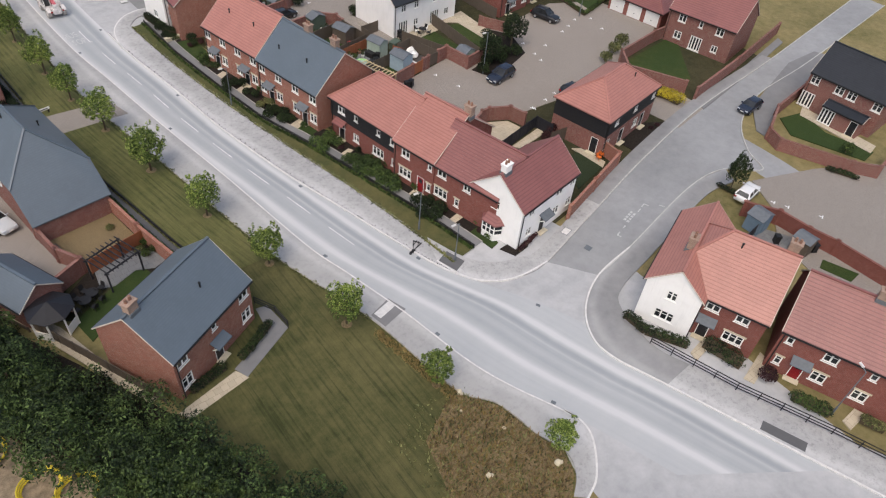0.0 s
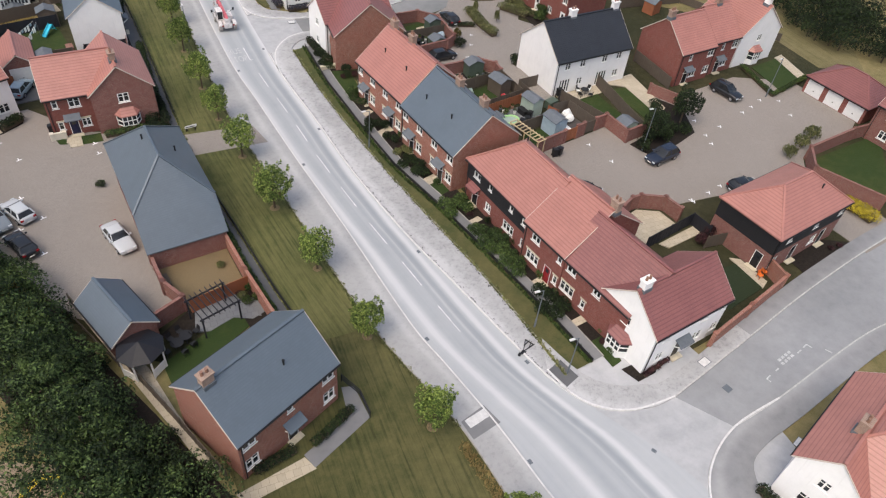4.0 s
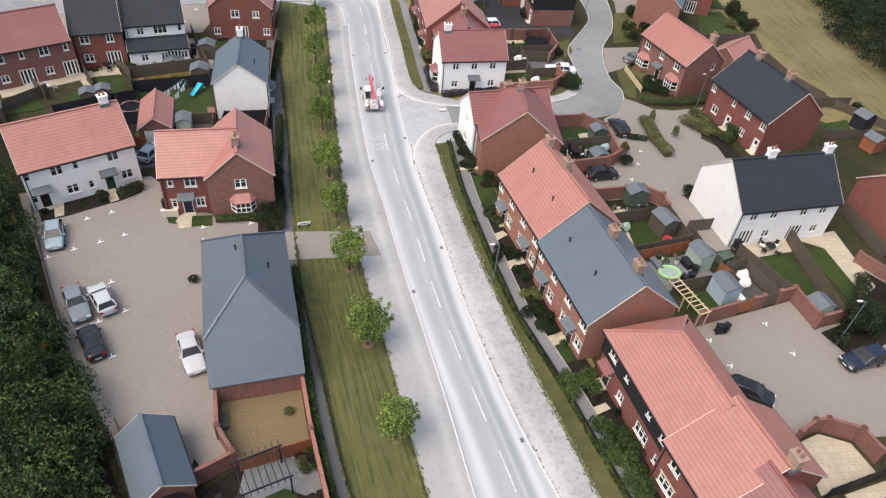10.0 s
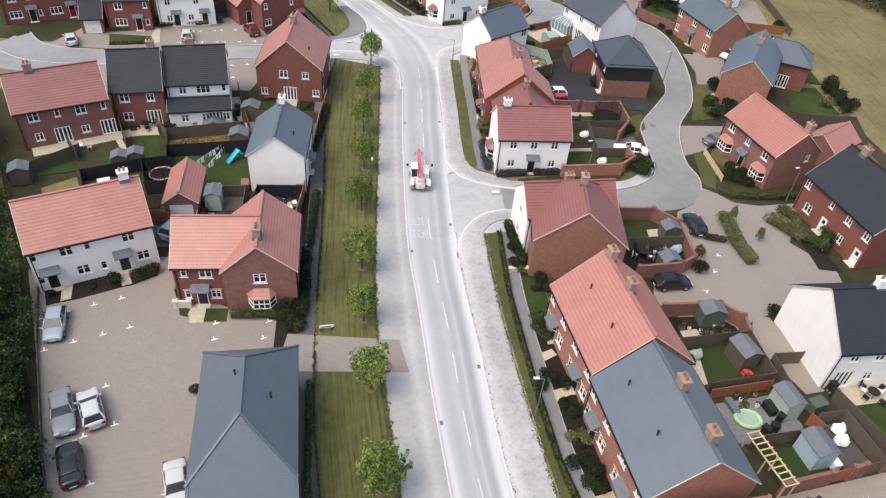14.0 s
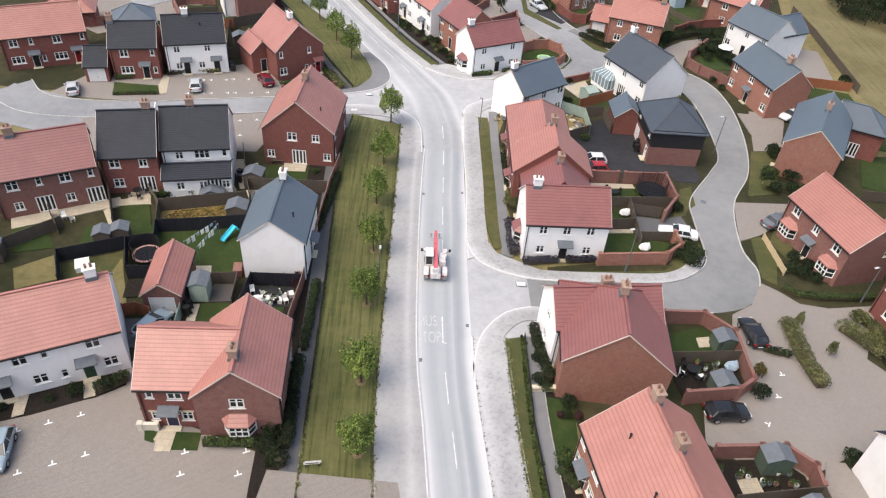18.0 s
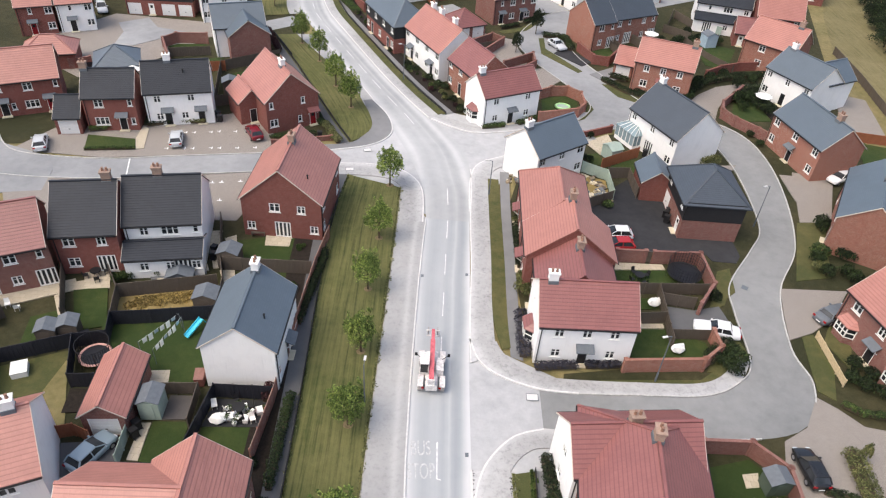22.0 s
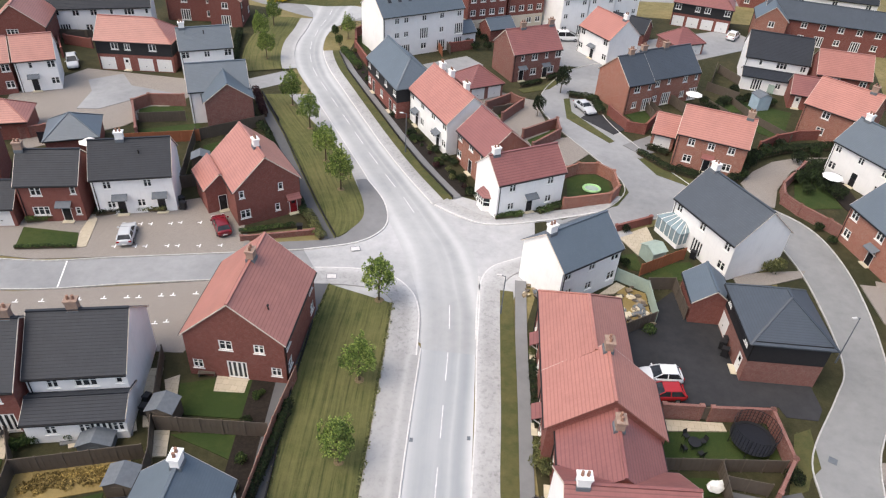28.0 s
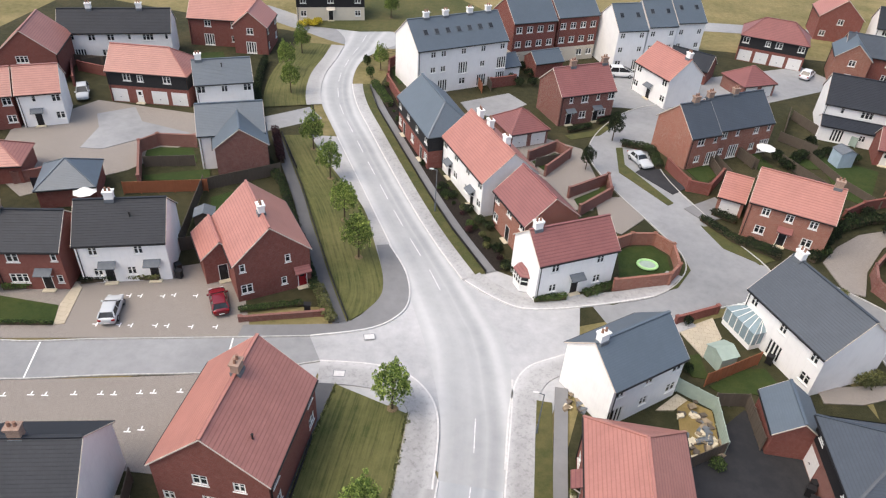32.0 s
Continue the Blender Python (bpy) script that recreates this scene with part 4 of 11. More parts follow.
coach_house(-12.9, 13.4, 98)
h = house("detached_house", -15.6, 34.6, 96, "red-brick house with an orange tiled cross-gable roof", "house")
block(h, 0, 0, 0, 8.8, 7.1, 5.0, 41, BRICK, RED, rows={"l": (".B.", ".w."), "r": ("w.w", "w.w"), "f": ("..w", "w..")}, chims=[(-2.6, 0)], chim_mat=CHIMB, canopy=PLUM, head=STONE)
block(h, 0.2, 3.9, -92, 8.2, 7.6, 5.0, 40, BRICK2, RED, joined="r", rows={"f": (".n.v.s......", ".n..w.......")}, canopy=LEAD, head=STONE)
simple("semi_detached_house", "white rendered semi-detached house with orange roof tiles", -33.3, 37.4, 27, 11.4, 8.0, wall=WHITE, roof=RED, chims=[(4.3, 0)], chim_mat=WHITE,
       rows={"f": ("nd..w.n.e.w.", "n..w.n...w..")}, canopy=LEAD)
simple("garage", "narrow orange-tiled garage with a white door", -26.6, 46.8, 97, 7.0, 3.9, eave=2.5, pitch=37, wall=BRICK, roof=RED, rows={"l": ("g",)}, pipes=False)
simple("detached_house", "white rendered house with a grey slate gable roof", -17.0, 53.9, 92, 8.8, 6.8, wall=WHITE, roof=SLATE, chims=[(3.4, 0)], chim_mat=WHITE,
       rows={"f": ("w.d.w", "w.n.w"), "b": ("f.w", "w.w")}, canopy=LEAD, vents=[(-1.5, -1.8)], pitch=38)
simple("detached_house", "dark red-brick house with an orange tiled gable roof", -18.8, 76.8, 90, 10.6, 9.4, wall=BRICK2, roof=RED, chims=[(1.3, 0)], chim_mat=CHIMB,
       rows={"l": ("s.f.s", "..w.s."), "r": ("w.d.w", "w..w"), "f": ("w..w", "w..w")}, canopy=PLUM, pitch=41, vents=[(-2.8, -2.6)])
h = house("semi_detached_pair", -33.2, 68.8, 13, "pair of brick and white houses under dark slate roofs")
block(h, -4.55, -0.7, 0, 6.6, 9.0, 5.0, 40, BRICK2, DARKSLATE, rows={"f": (".w..f.", ".w..s.")}, chims=[(2.2, 0.2)], chim_mat=CHIMB)
block(h, 2.8, 0.3, 0, 8.1, 8.4, 5.0, 40, WHITE, DARKSLATE, rows={"f": ("..t...", ".s.t.n"), "r": ("..", "..")}, chims=[(-0.4, 0.2)], chim_mat=CHIMB)
block(h, 2.8, -4.4, 0, 8.1, 4.2, 2.5, 24, WHITE, DARKSLATE, rows={"f": (".s.sfs",)}, pipes=False)
simple("semi_detached_house", "red-brick semi-detached pair with a plum tiled roof", -45.6, 61.6, 28, 10.8, 8.0, wall=BRICK, roof=PLUM, chims=[(-2.3, 0)], chim_mat=CHIMB,
       rows={"f": (".s.f.s.f", ".w.n.w.n")})
h = house("detached_house", -26.4, 100.75, 126, "dark red-brick house with an orange tiled roof and red door", "house")
block(h, 0, 0, 0, 9.8, 8.2, 4.8, 42, BRICK2, RED, rows={"l": ("w.nr", "n..n."), "f": ("w..w", "w..w")}, chims=[(-1.7, 0)], chim_mat=WHITE, canopy=PLUM)
block(h, 2.0, 4.4, 0, 5.6, 4.2, 3.4, 40, BRICK2, RED, rows={"l": (".d.",)}, pipes=False)
simple("detached_house", "red-brick house with a dark slate roof", -48.0, 95.0, 13, 7.0, 6.8, wall=BRICK2, roof=DARKSLATE, chims=[(-3.0, 0)], chim_mat=CHIMB, rows={"f": (".t.dn", ".w..n")}, canopy=LEAD)
simple("garage", "slate-roofed link garage with a white door", -53.1, 92.6, 13, 3.6, 6.0, eave=2.5, pitch=35, wall=BRICK2, roof=DARKSLATE, rows={"f": ("g",)}, pipes=False)
simple("semi_detached_house", "white rendered pair of houses with dark slate roof", -40.2, 98.6, 18, 9.2, 7.6, wall=WHITE, roof=DARKSLATE, chims=[(-1.0, 0)], chim_mat=WHITE,
       rows={"f": (".sd.s.d.", ".s...s..")}, canopy=LEAD, vents=[(1, -1.5)])
simple("terraced_house", "red-brick houses with an orange tiled roof", -63.2, 97.2, 28, 12.0, 8.0, wall=BRICK2, roof=RED, rows={"f": (".t.dn.t.rn", ".w.n..w..n")}, canopy=LEAD)
simple("carport", "slate hipped carport roof on brick piers", -54.3, 109.4, 24, 6.8, 6.7, eave=2.6, pitch=34, wall=BRICK2, roof=SLATE, hips="lr", pipes=False)
h = house("detached_house", -39.1, 122.8, 24, "red-brick house with slate cross-gable roof")
block(h, 0, 0.6, 0, 8.8, 7.0, 5.0, 40, WHITE, SLATE, rows={"r": ("w", "w")})
block(h, 1.0, -2.5, 92, 6.8, 7.0, 4.6, 36, BRICK, SLATE, rows={})
simple("detached_house", "white rendered house with a grey slate roof", -46.8, 137.6, 26, 8.6, 6.4, wall=WHITE, roof=SLATE, chims=[(-3.2, 0)], chim_mat=WHITE, rows={"f": ("w.w.w", "w.s.w")}, vents=[(0, -1)])
simple("coach_house", "black-boarded coach house over white garages with an orange roof", -58.2, 138.3, 6, 12.6, 7.2, wall=BRICK2, upper=BLACKBOARD, roof=RED, hips="r", rows={"f": ("gkgg", ".ws.w.")})
simple("terraced_house", "white rendered end house with orange roof", -69.6, 127.3, 28, 6.0, 7.0, wall=WHITE, roof=RED, rows={"f": (".d.w", ".n.w")}, canopy=LEAD)
simple("terraced_house", "red-brick terraced house with orange roof", -75.0, 124.4, 28, 6.0, 7.0, wall=BRICK2, roof=RED, rows={"f": (".r.w", ".n.w")}, canopy=LEAD)
simple("terraced_house", "white rendered row with dark slate roof", -72.2, 152.2, 20, 18.3, 7.2, wall=WHITE, roof=DARKSLATE, chims=[(-4, 0), (4, 0)], chim_mat=WHITE, rows={"f": (".f.w.f.w.", ".n.w.w.n.t.n")})
h = house("detached_house", -56.0, 163.5, 8, "red-brick house with orange cross-gable roof")
block(h, -2, 1, 0, 12, 7.6, 5.0, 40, BRICK2, RED, rows={"f": (".f.w.", ".w.s.")})
block(h, 4, -1.5, 90, 8, 6.4, 5.0, 40, BRICK2, RED, rows={"l": (".f.", ".w."), "f": ("w..w", "w..w")})
simple("detached_house", "red-brick house with an orange gable roof", -80.0, 141.0, 110, 10, 9.0, wall=BRICK2, roof=RED, rows={"l": ("..f.s", "..t...")})
simple("garage", "brick garage with an orange hipped roof", -65.8, 111.2, 20, 8.0, 6.0, eave=2.6, pitch=36, wall=BRICK2, roof=RED, hips="lr", pipes=False)

# ---- houses beside the haul road, east ----
simple("corner_house", "white rendered corner house with a red tiled roof and bay", 26.0, -15.6, 10, 9.9, 6.9, wall=WHITE, roof=PLUM, chims=[(-4.0, 0)], chim_mat=WHITE, pitch=40,
       rows={"l": (".B.", ".s."), "f": (".s.d.w.s", ".s...w.s"), "b": ("..", "..")}, canopy=LEAD)
simple("terraced_house", "red-brick terraced house with a plum tiled roof", 24.2, -11.5, -78, 9.2, 8.2, wall=BRICK2, roof=PLUM, joined="lr", rows={"f": (".t.n....", ".w..s..."), "b": ("wf", "ww")}, eave=4.8, head=STONE)
simple("terraced_house", "red-brick terraced house with an orange tiled roof", 23.7, -5.0, -79, 6.1, 10.2, pitch=36, wall=BRICK2, roof=RED, rows={"f": (".t.rn", ".w..n"), "b": ("wf", "ww")}, head=STONE,
       chims=[(2.7, 0.4)], chim_mat=CHIMB)
simple("terraced_house", "black-boarded brick terrace with an orange tiled roof", 21.81, 2.8, -81, 11.3, 8.2, wall=BRICK2, roof=RED, hips="l", joined="r", upper=BLACKBOARD, rows={"f": (".d.s..t.n", ".w.n..n.w"), "b": ("wf.fw", "ww.ww")},
       canopy=PLUM, vents=[(-3.6, 2.2)])
simple("terraced_house", "red-brick terrace with a grey slate roof", 19.2, 14.6, -80, 11.2, 9.2, wall=BRICK3, roof=SLATE, joined="l", rows={"f": ("wdw.wdw", "w.w.w.w"), "b": ("wf.fw", "ww.ww")}, head=STONE,
       chims=[(-1.0, 0.2), (3.6, 0.2)], chim_mat=CHIMB, canopy=LEAD, vents=[(-3.2, -2.6), (1.6, -2.4)])
simple("terraced_house", "red-brick terrace with an orange tiled roof", 17.5, 25.8, -79, 11.0, 9.4, wall=BRICK3, roof=RED, rows={"f": ("wdw.wdw", "w.w.w.w"), "b": ("wf.fw", "ww.ww"), "l": ("..", "..")}, head=STONE,
       chims=[(-4.4, 0.2), (-0.2, 0.2)], chim_mat=CHIMB, canopy=LEAD, vents=[(-2.4, -2.2), (2.4, -2.2)])
h = house("corner_house", 15.6, 42.0, 8, "brick and white corner house with a plum tiled cross roof")
block(h, 0.2, 2.0, 0, 10.4, 6.1, 5.0, 40, WHITE, PLUM, rows={"l": (".s.", ".s."), "b": ("w.d.w", "w.w.w")}, chims=[(-0.2, 0)], chim_mat=CHIMB)
block(h, 0.6, -0.5, 78, 10.6, 9.8, 5.0, 40, BRICK3, PLUM, hips="r", rows={"b": ("s.d.", "s.s."), "f": ("f..w", "w..w")}, chims=[(0.0, 0)], chim_mat=CHIMB)
simple("corner_house", "white rendered corner house with a red tiled roof", 13.4, 59.6, 4, 9.5, 6.9, wall=WHITE, roof=PLUM, chims=[(-3.4, 0)], chim_mat=WHITE,
       rows={"f": (".s.d.s.", ".s.s.s."), "l": (".B.", "...")}, canopy=LEAD)
h = house("terraced_house", 12.6, 72.0, -89, "red-brick terrace with orange and plum tiled roofs")
block(h, -5.35, -0.8, 0, 11.0, 8.0, 5.0, 40, BRICK2, RED, hips="l", joined="r", rows={"f": ("wdw.", "w.w."), "b": ("wf.", "ww.")}, canopy=PLUM)
block(h, 2.85, 0, 0, 6.3, 9.6, 5.05, 39, BRICK2, RED, joined="r", rows={"f": ("wdw.", "w.w."), "b": (".fw", ".ww")}, chims=[(-2.5, 0)], chim_mat=CHIMB, canopy=PLUM)
block(h, 8.7, 0.2, 0, 6.6, 8.2, 4.8, 38, BRICK2, PLUM, joined="lr", rows={"f": ("w.d...", "w..w.."), "b": ("...w.f", "...w.w")}, chims=[(-1.2, 0)], chim_mat=CHIMB)
simple("detached_house", "white rendered house with a grey slate roof", 11.4, 91.2, 40, 8.8, 6.8, wall=WHITE, roof=SLATE, chims=[(-3.6, 0)], chim_mat=WHITE, rows={"f": ("f.s.w", "s.s.w"), "l": (".", ".")})
simple("detached_house", "white rendered house with a dark slate gable roof", 30.2, 100.4, -61, 10.6, 8.5, wall=WHITE, roof=MIDSLATE, chims=[(-4.4, 0)], chim_mat=WHITE, rows={"f": ("w.f.w", "s.s.s"), "r": ("..", "..")})
simple("coach_house", "black-boarded coach house with a hipped slate roof", 30.6, 82.8, 92, 8.6, 8.0, eave=5.2, wall=BRICK, upper=BLACKBOARD, roof=MIDSLATE, hips="lr", pitch=36, over=0.5, rows={"b": ("g.k", "s.s")})
simple("garage", "brick store with a slate roof", 25.7, 88.7, 91, 5.2, 4.4, eave=2.8, pitch=38, wall=BRICK2, roof=SLATE, pipes=False)
simple("corner_house", "white rendered corner house with a plum tiled roof", 5.7, 106.6, 31, 9.9, 6.2, wall=WHITE, roof=PLUM, chims=[(-3.9, 0)], chim_mat=WHITE, rows={"f": (".s.d.s.", ".s...s."), "l": (".B.", "...")}, canopy=LEAD)
simple("terraced_house", "red-brick terraced house with a plum tiled roof", 2.0, 113.9, -58, 8.2, 7.3, eave=4.8, wall=BRICK3, roof=PLUM, rows={"f": ("w.d.w", "w.w.w"), "b": ("w.f", "w.w")})
simple("terraced_house", "white rendered terrace with orange roof tiles", -4.6, 123.8, -58, 13.0, 8.2, wall=WHITE, roof=RED, rows={"f": ("wdw.wdw", "w.w.w.w"), "b": ("wf.fw", "ww.ww"), "r": ("..", "..")},
       chims=[(-4.2, 0.3), (-1.2, 0.3), (3.4, 0.3)], chim_mat=WHITE, canopy=LEAD)
simple("terraced_house", "brick and black-boarded terrace with a hipped slate roof", -13.3, 133.8, -60, 13.6, 7.6, wall=BRICK2, upper=BLACKBOARD, roof=SLATE, hips="r", rows={"f": ("wd.w.dw", "w.w.w.w")})
simple("semi_detached_house", "red-brick house with a plum tiled roof", 6.4, 150.2, 31, 10.0, 7.6, wall=BRICK, roof=PLUM, chims=[(-1.5, 0), (4.2, 0)], chim_mat=CHIMB, rows={"f": (".d.w.dw.", ".n.w.n.w")}, canopy=LEAD)
h = house("semi_detached_pair", 26.0, 143.0, 32, "red-brick pair with dark slate roofs")
block(h, -4.4, -0.4, 0, 5.4, 8.2, 5.0, 40, BRICK3, MIDSLATE, rows={"f": (".s.f", ".w.n")}, chims=[(0, 0)], chim_mat=CHIMB)
block(h, 3.4, 0.4, 0, 11.0, 8.2, 5.0, 40, BRICK3, MIDSLATE, rows={"f": (".s.f..s.f", ".s.n..s.n")}, chims=[(0, 0), (-4.6, 0)], chim_mat=CHIMB)
simple("detached_house", "orange-brick house with an orange tiled roof", 33.0, 122.3, -18, 9.8, 7.2, wall=BRICK3, roof=RED, chims=[(3.8, 0)], chim_mat=CHIMB, rows={"f": (".w.d.w.", ".s.s.s.")}, canopy=PLUM)
simple("detached_house", "white rendered house with orange roof tiles", 21.7, 161.7, 125, 9.0, 7.6, wall=WHITE, roof=RED, chims=[(-3.6, 0)], chim_mat=WHITE, rows={"b": ("w.d.w", "w..w")}, canopy=LEAD)
h = house("terraced_house", -15.1, 158.0, 36, "tall white town houses with slate roofs and rooflights")
block(h, 0, 0, 0, 17.0, 9.4, 7.6, 38, WHITE, SLATE, rows={"f": ("..f.w.f.f", ".ss.f.s.f", ".ss.s.s.s"), "l": ("..", "..", "..")}, chims=[(-5, 0), (-1.5, 0), (3, 0), (6.5, 0)], chim_mat=WHITE,
      lights=[(-6, -2.2), (-4, -2.2), (-2, -2.2), (0, -2.2), (2, -2.2), (4, -2.2), (6, -2.2)])
h = house("terraced_house", 0.1, 175.0, 31, "tall red-brick town houses with slate roofs")
block(h, -4.6, 0, 0, 8.9, 9.0, 8.0, 36, CREAM, SLATE, upper=BRICK2, rows={"f": ("w.ww", "wwww", "wwww")}, head=STONE, pipes=False)
block(h, 4.5, 0.3, 0, 8.8, 9.0, 8.3, 36, CREAM, SLATE, upper=BRICK2, rows={"f": ("w.ww", "wwww", "wwww")}, head=STONE)
h = house("terraced_house", 19.2, 178.0, 25, "tall white town houses with slate roofs")
for bx, bz in ((-6.0, 7.6), (0.2, 8.0), (6.2, 8.4)):
    block(h, bx, (bz - 8) * 0.8, 0, 6.1, 9.0, bz, 38, WHITE, SLATE, rows={"f": ("w.f", "s.s", "s.s")}, lights=[(-1.6, -2), (1.6, -2)], pipes=False)
simple("coach_house", "black-boarded coach house with an orange hipped roof", 46.5, -8.6, 11, 12.4, 7.8, wall=BRICK, upper=BLACKBOARD, roof=RED, hips="lr", pitch=36, rows={"f": ("w.d.wd.", ".s..s..s"), "l": ("..d",)}, vents=[(2.6, -1.6)])
simple("semi_detached_house", "white rendered pair with a dark slate roof", 42.6, 27.9, 6, 12.8, 9.0, wall=WHITE, roof=DARKSLATE, chims=[(-1.6, 0.1), (5.6, 0.1)], chim_mat=WHITE, rows={"f": (".f.s..f.s.", ".s.s..s.s.")})
h = house("terraced_house", 60.4, 25.4, 8, "dark red-brick terrace with a white gabled end house")
block(h, -2.6, 0, 0, 7.0, 8.6, 5.0, 40, BRICK2, RED, joined="r", rows={"f": (".dw.w", ".n..w")}, canopy=LEAD, chims=[(-3, 0)], chim_mat=CHIMB)
block(h, 3.6, 0.4, 0, 5.4, 8.6, 5.2, 40, BRICK2, RED, joined="lr", rows={"f": (".dw.", ".n.w")}, canopy=LEAD, chims=[(0.4, 0)], chim_mat=CHIMB)
block(h, 10.8, 0.7, 90, 9.0, 9.0, 5.0, 41, WHITE, RED, rows={"l": (".B.", ".s.")}, chims=[(-3.4, 0)], chim_mat=WHITE)
simple("garage", "block of three garages with white doors and a hipped red roof", 77.7, 10.3, -80, 9.8, 7.4, eave=2.5, pitch=32, wall=BRICK2, roof=PLUM, hips="lr", rows={"f": ("ggg",)}, pipes=False)
simple("detached_house", "red-brick house with a red tiled roof", 78.1, -1.5, -78, 10.8, 8.8, wall=BRICK, roof=PLUM, chims=[(-1, 0)], chim_mat=CHIMB, rows={"f": (".w.f.s.", ".w.n.w.")}, canopy=LEAD)
h = simple("detached_house", "red-brick house with a dark slate roof and lean-to", 78.6, -24.5, -86, 10.4, 7.8, wall=BRICK, roof=DARKSLATE, rows={"f": ("f.....", "w.ww.w")})
block(h, 1.4, -4.7, 0, 5.6, 2.6, 2.5, 20, BRICK, DARKSLATE, rows={"f": ("f.d",)}, pipes=False)
h = house("corner_house", 31.49, -32.51, 20.5, "white and brick corner house with an orange tiled roof")
block(h, 0, 0, 0, 11.65, 5.5, 4.9, 42, WHITE, RED, rows={"l": (".t.", ".s.")}, chims=[(-1.8, 0.4)], chim_mat=CHIMB)
block(h, 0, -2.85, -90, 10.7, 9.8, 4.9, 41, BRICK2, RED, hips="l", rows={"f": ("....d.t.", "....w.w."), "b": ("...f.w.", "...w.w.")}, canopy=LEAD, vents=[(0.6, -0.9)], head=STONE, chims=[(4.4, 0.5)], chim_mat=CHIMB)
simple("terraced_house", "red-brick terrace with a plum tiled roof", 36.91, -48.41, -69.5, 15.5, 8.8, wall=BRICK2, roof=PLUM, chims=[(-2, 0), (5, 0)], chim_mat=CHIMB, rows={"f": ("nrw.w.wrw", "n.w.n.w.n")}, canopy=LEAD, head=STONE)
h = house("detached_house", 50.2, 81.5, 62, "red-brick house with slate roofs")
block(h, 1.7, 0, 0, 14.0, 7.6, 5.0, 38, BRICK3, SLATE, rows={"b": ("w.d", "w.w")}, chims=[(0.5, 0)], chim_mat=CHIMB)
block(h, 9.8, -5.0, -88, 7.0, 6.4, 4.3, 38, BRICK2, SLATE, "r", rows={"f": (".f.",)})
h = house("detached_house", 45.6, 61.3, -74, "orange-brick house with an orange tiled roof and bays")
block(h, 0, 0, 0, 10.9, 7.3, 5.0, 40, BRICK, RED, rows={"f": (".B..d..B.", ".w..s..w."), "r": ("..", ".n")}, chims=[(4.6, 0.6)], chim_mat=CHIMB, canopy=LEAD)
simple("garage", "brick garage with an orange tiled roof behind a house", 56.2, 64.6, 36, 7.0, 5.2, eave=2.6, pitch=36, wall=BRICK, roof=RED, pipes=False)
simple("semi_detached_house", "red-brick pair with a dark slate roof", 51.8, 47.0, -77, 12.0, 9.2, wall=BRICK2, roof=DARKSLATE, chims=[(-3.6, 0), (2.2, 0)], chim_mat=CHIMB, rows={"f": (".w.k.s.k", "s..n.s.s"), "r": ("..", "..")})
h = house("detached_house", 55.3, 120.9, -59, "white rendered house with slate roofs")
block(h, 0, 0, 0, 9.6, 7.8, 5.0, 38, WHITE, SLATE, rows={"f": ("w.d.w", "s.s.s"), "r": (".", ".")}, chims=[(-3.5, 0)], chim_mat=WHITE)
block(h, 1.5, 3.5, 90, 7.0, 6.4, 5.0, 38, WHITE, SLATE, rows={})
simple("detached_house", "red-brick house with a grey slate roof", 50.4, 101.0, -74, 11.4, 7.2, wall=BRICK3, roof=SLATE, chims=[(2.8, 0)], chim_mat=CHIMB, rows={"f": ("w.d.w", "w.w.w"), "r": ("..", "..")}, canopy=LEAD)

# ---- far houses ----
h = simple("semi_detached_house", "white rendered pair with dark slate roof", 51.2, 157.2, -12, 11.0, 8.4, wall=WHITE, roof=DARKSLATE, rows={"f": (".f.s.f", ".n.t.s")})
block(h, 0, -5.0, 0, 11.0, 4.2, 2.5, 24, WHITE, DARKSLATE, rows={"f": (".f.s.f",)}, pipes=False)
simple("terraced_house", "brick house with an orange tiled roof", 60.5, 151.6, -9, 9.0, 7.6, wall=BRICK2, roof=RED, rows={"f": (".w.w", ".w.w")})
simple("garage", "brick garage with a plum tiled roof", 55.3, 146.8, -12, 8.0, 5.8, eave=2.6, pitch=40, wall=BRICK2, roof=PLUM, rows={"f": ("k.s",)}, pipes=False)
simple("detached_house", "red-brick house with an orange tiled roof", 55.6, 135.6, -40, 9.6, 8.2, wall=BRICK3, roof=RED, chims=[(3, 0)], chim_mat=CHIMB, rows={"f": (".w.f", ".w.w")})
simple("coach_house", "black-boarded coach house over white garages", 44.2, 186.0, -14, 12.4, 7.2, wall=BRICK2, upper=BLACKBOARD, roof=PLUM, hips="lr", rows={"f": ("gggg", "w.sw.w")})
h = house("detached_house", 60.0, 181.5, -12, "red-brick house with slate cross-gable roof")
block(h, 8, 1, 0, 25, 7.4, 5.0, 38, BRICK2, MIDSLATE, rows={"f": ("....w.f.w.f.w.", "....w.w.w.w.w.")})
block(h, -3, -1.5, 90, 8.0, 6.4, 5.0, 40, BRICK3, SLATE, rows={"l": (".w.", ".w.")})
simple("detached_house", "red-brick house with an orange roof", 61.4, 206.4, 85, 9.0, 9.0, wall=BRICK2, roof=RED, rows={"l": ("w.w", ".w.")})
simple("terraced_house", "white rendered houses with slate roof", 76.0, 200.0, -10, 18.0, 8.0, wall=WHITE, roof=DARKSLATE, rows={"f": ("w.w.w", "w.w.w")})
simple("detached_house", "black-boarded house on a cream base with a slate roof", -44.5, 184.0, 20, 14.0, 8.0, wall=CREAM, upper=BLACKBOARD, roof=SLATE, rows={"f": ("w.d.w", "w.w.w")}, canopy=CREAM)
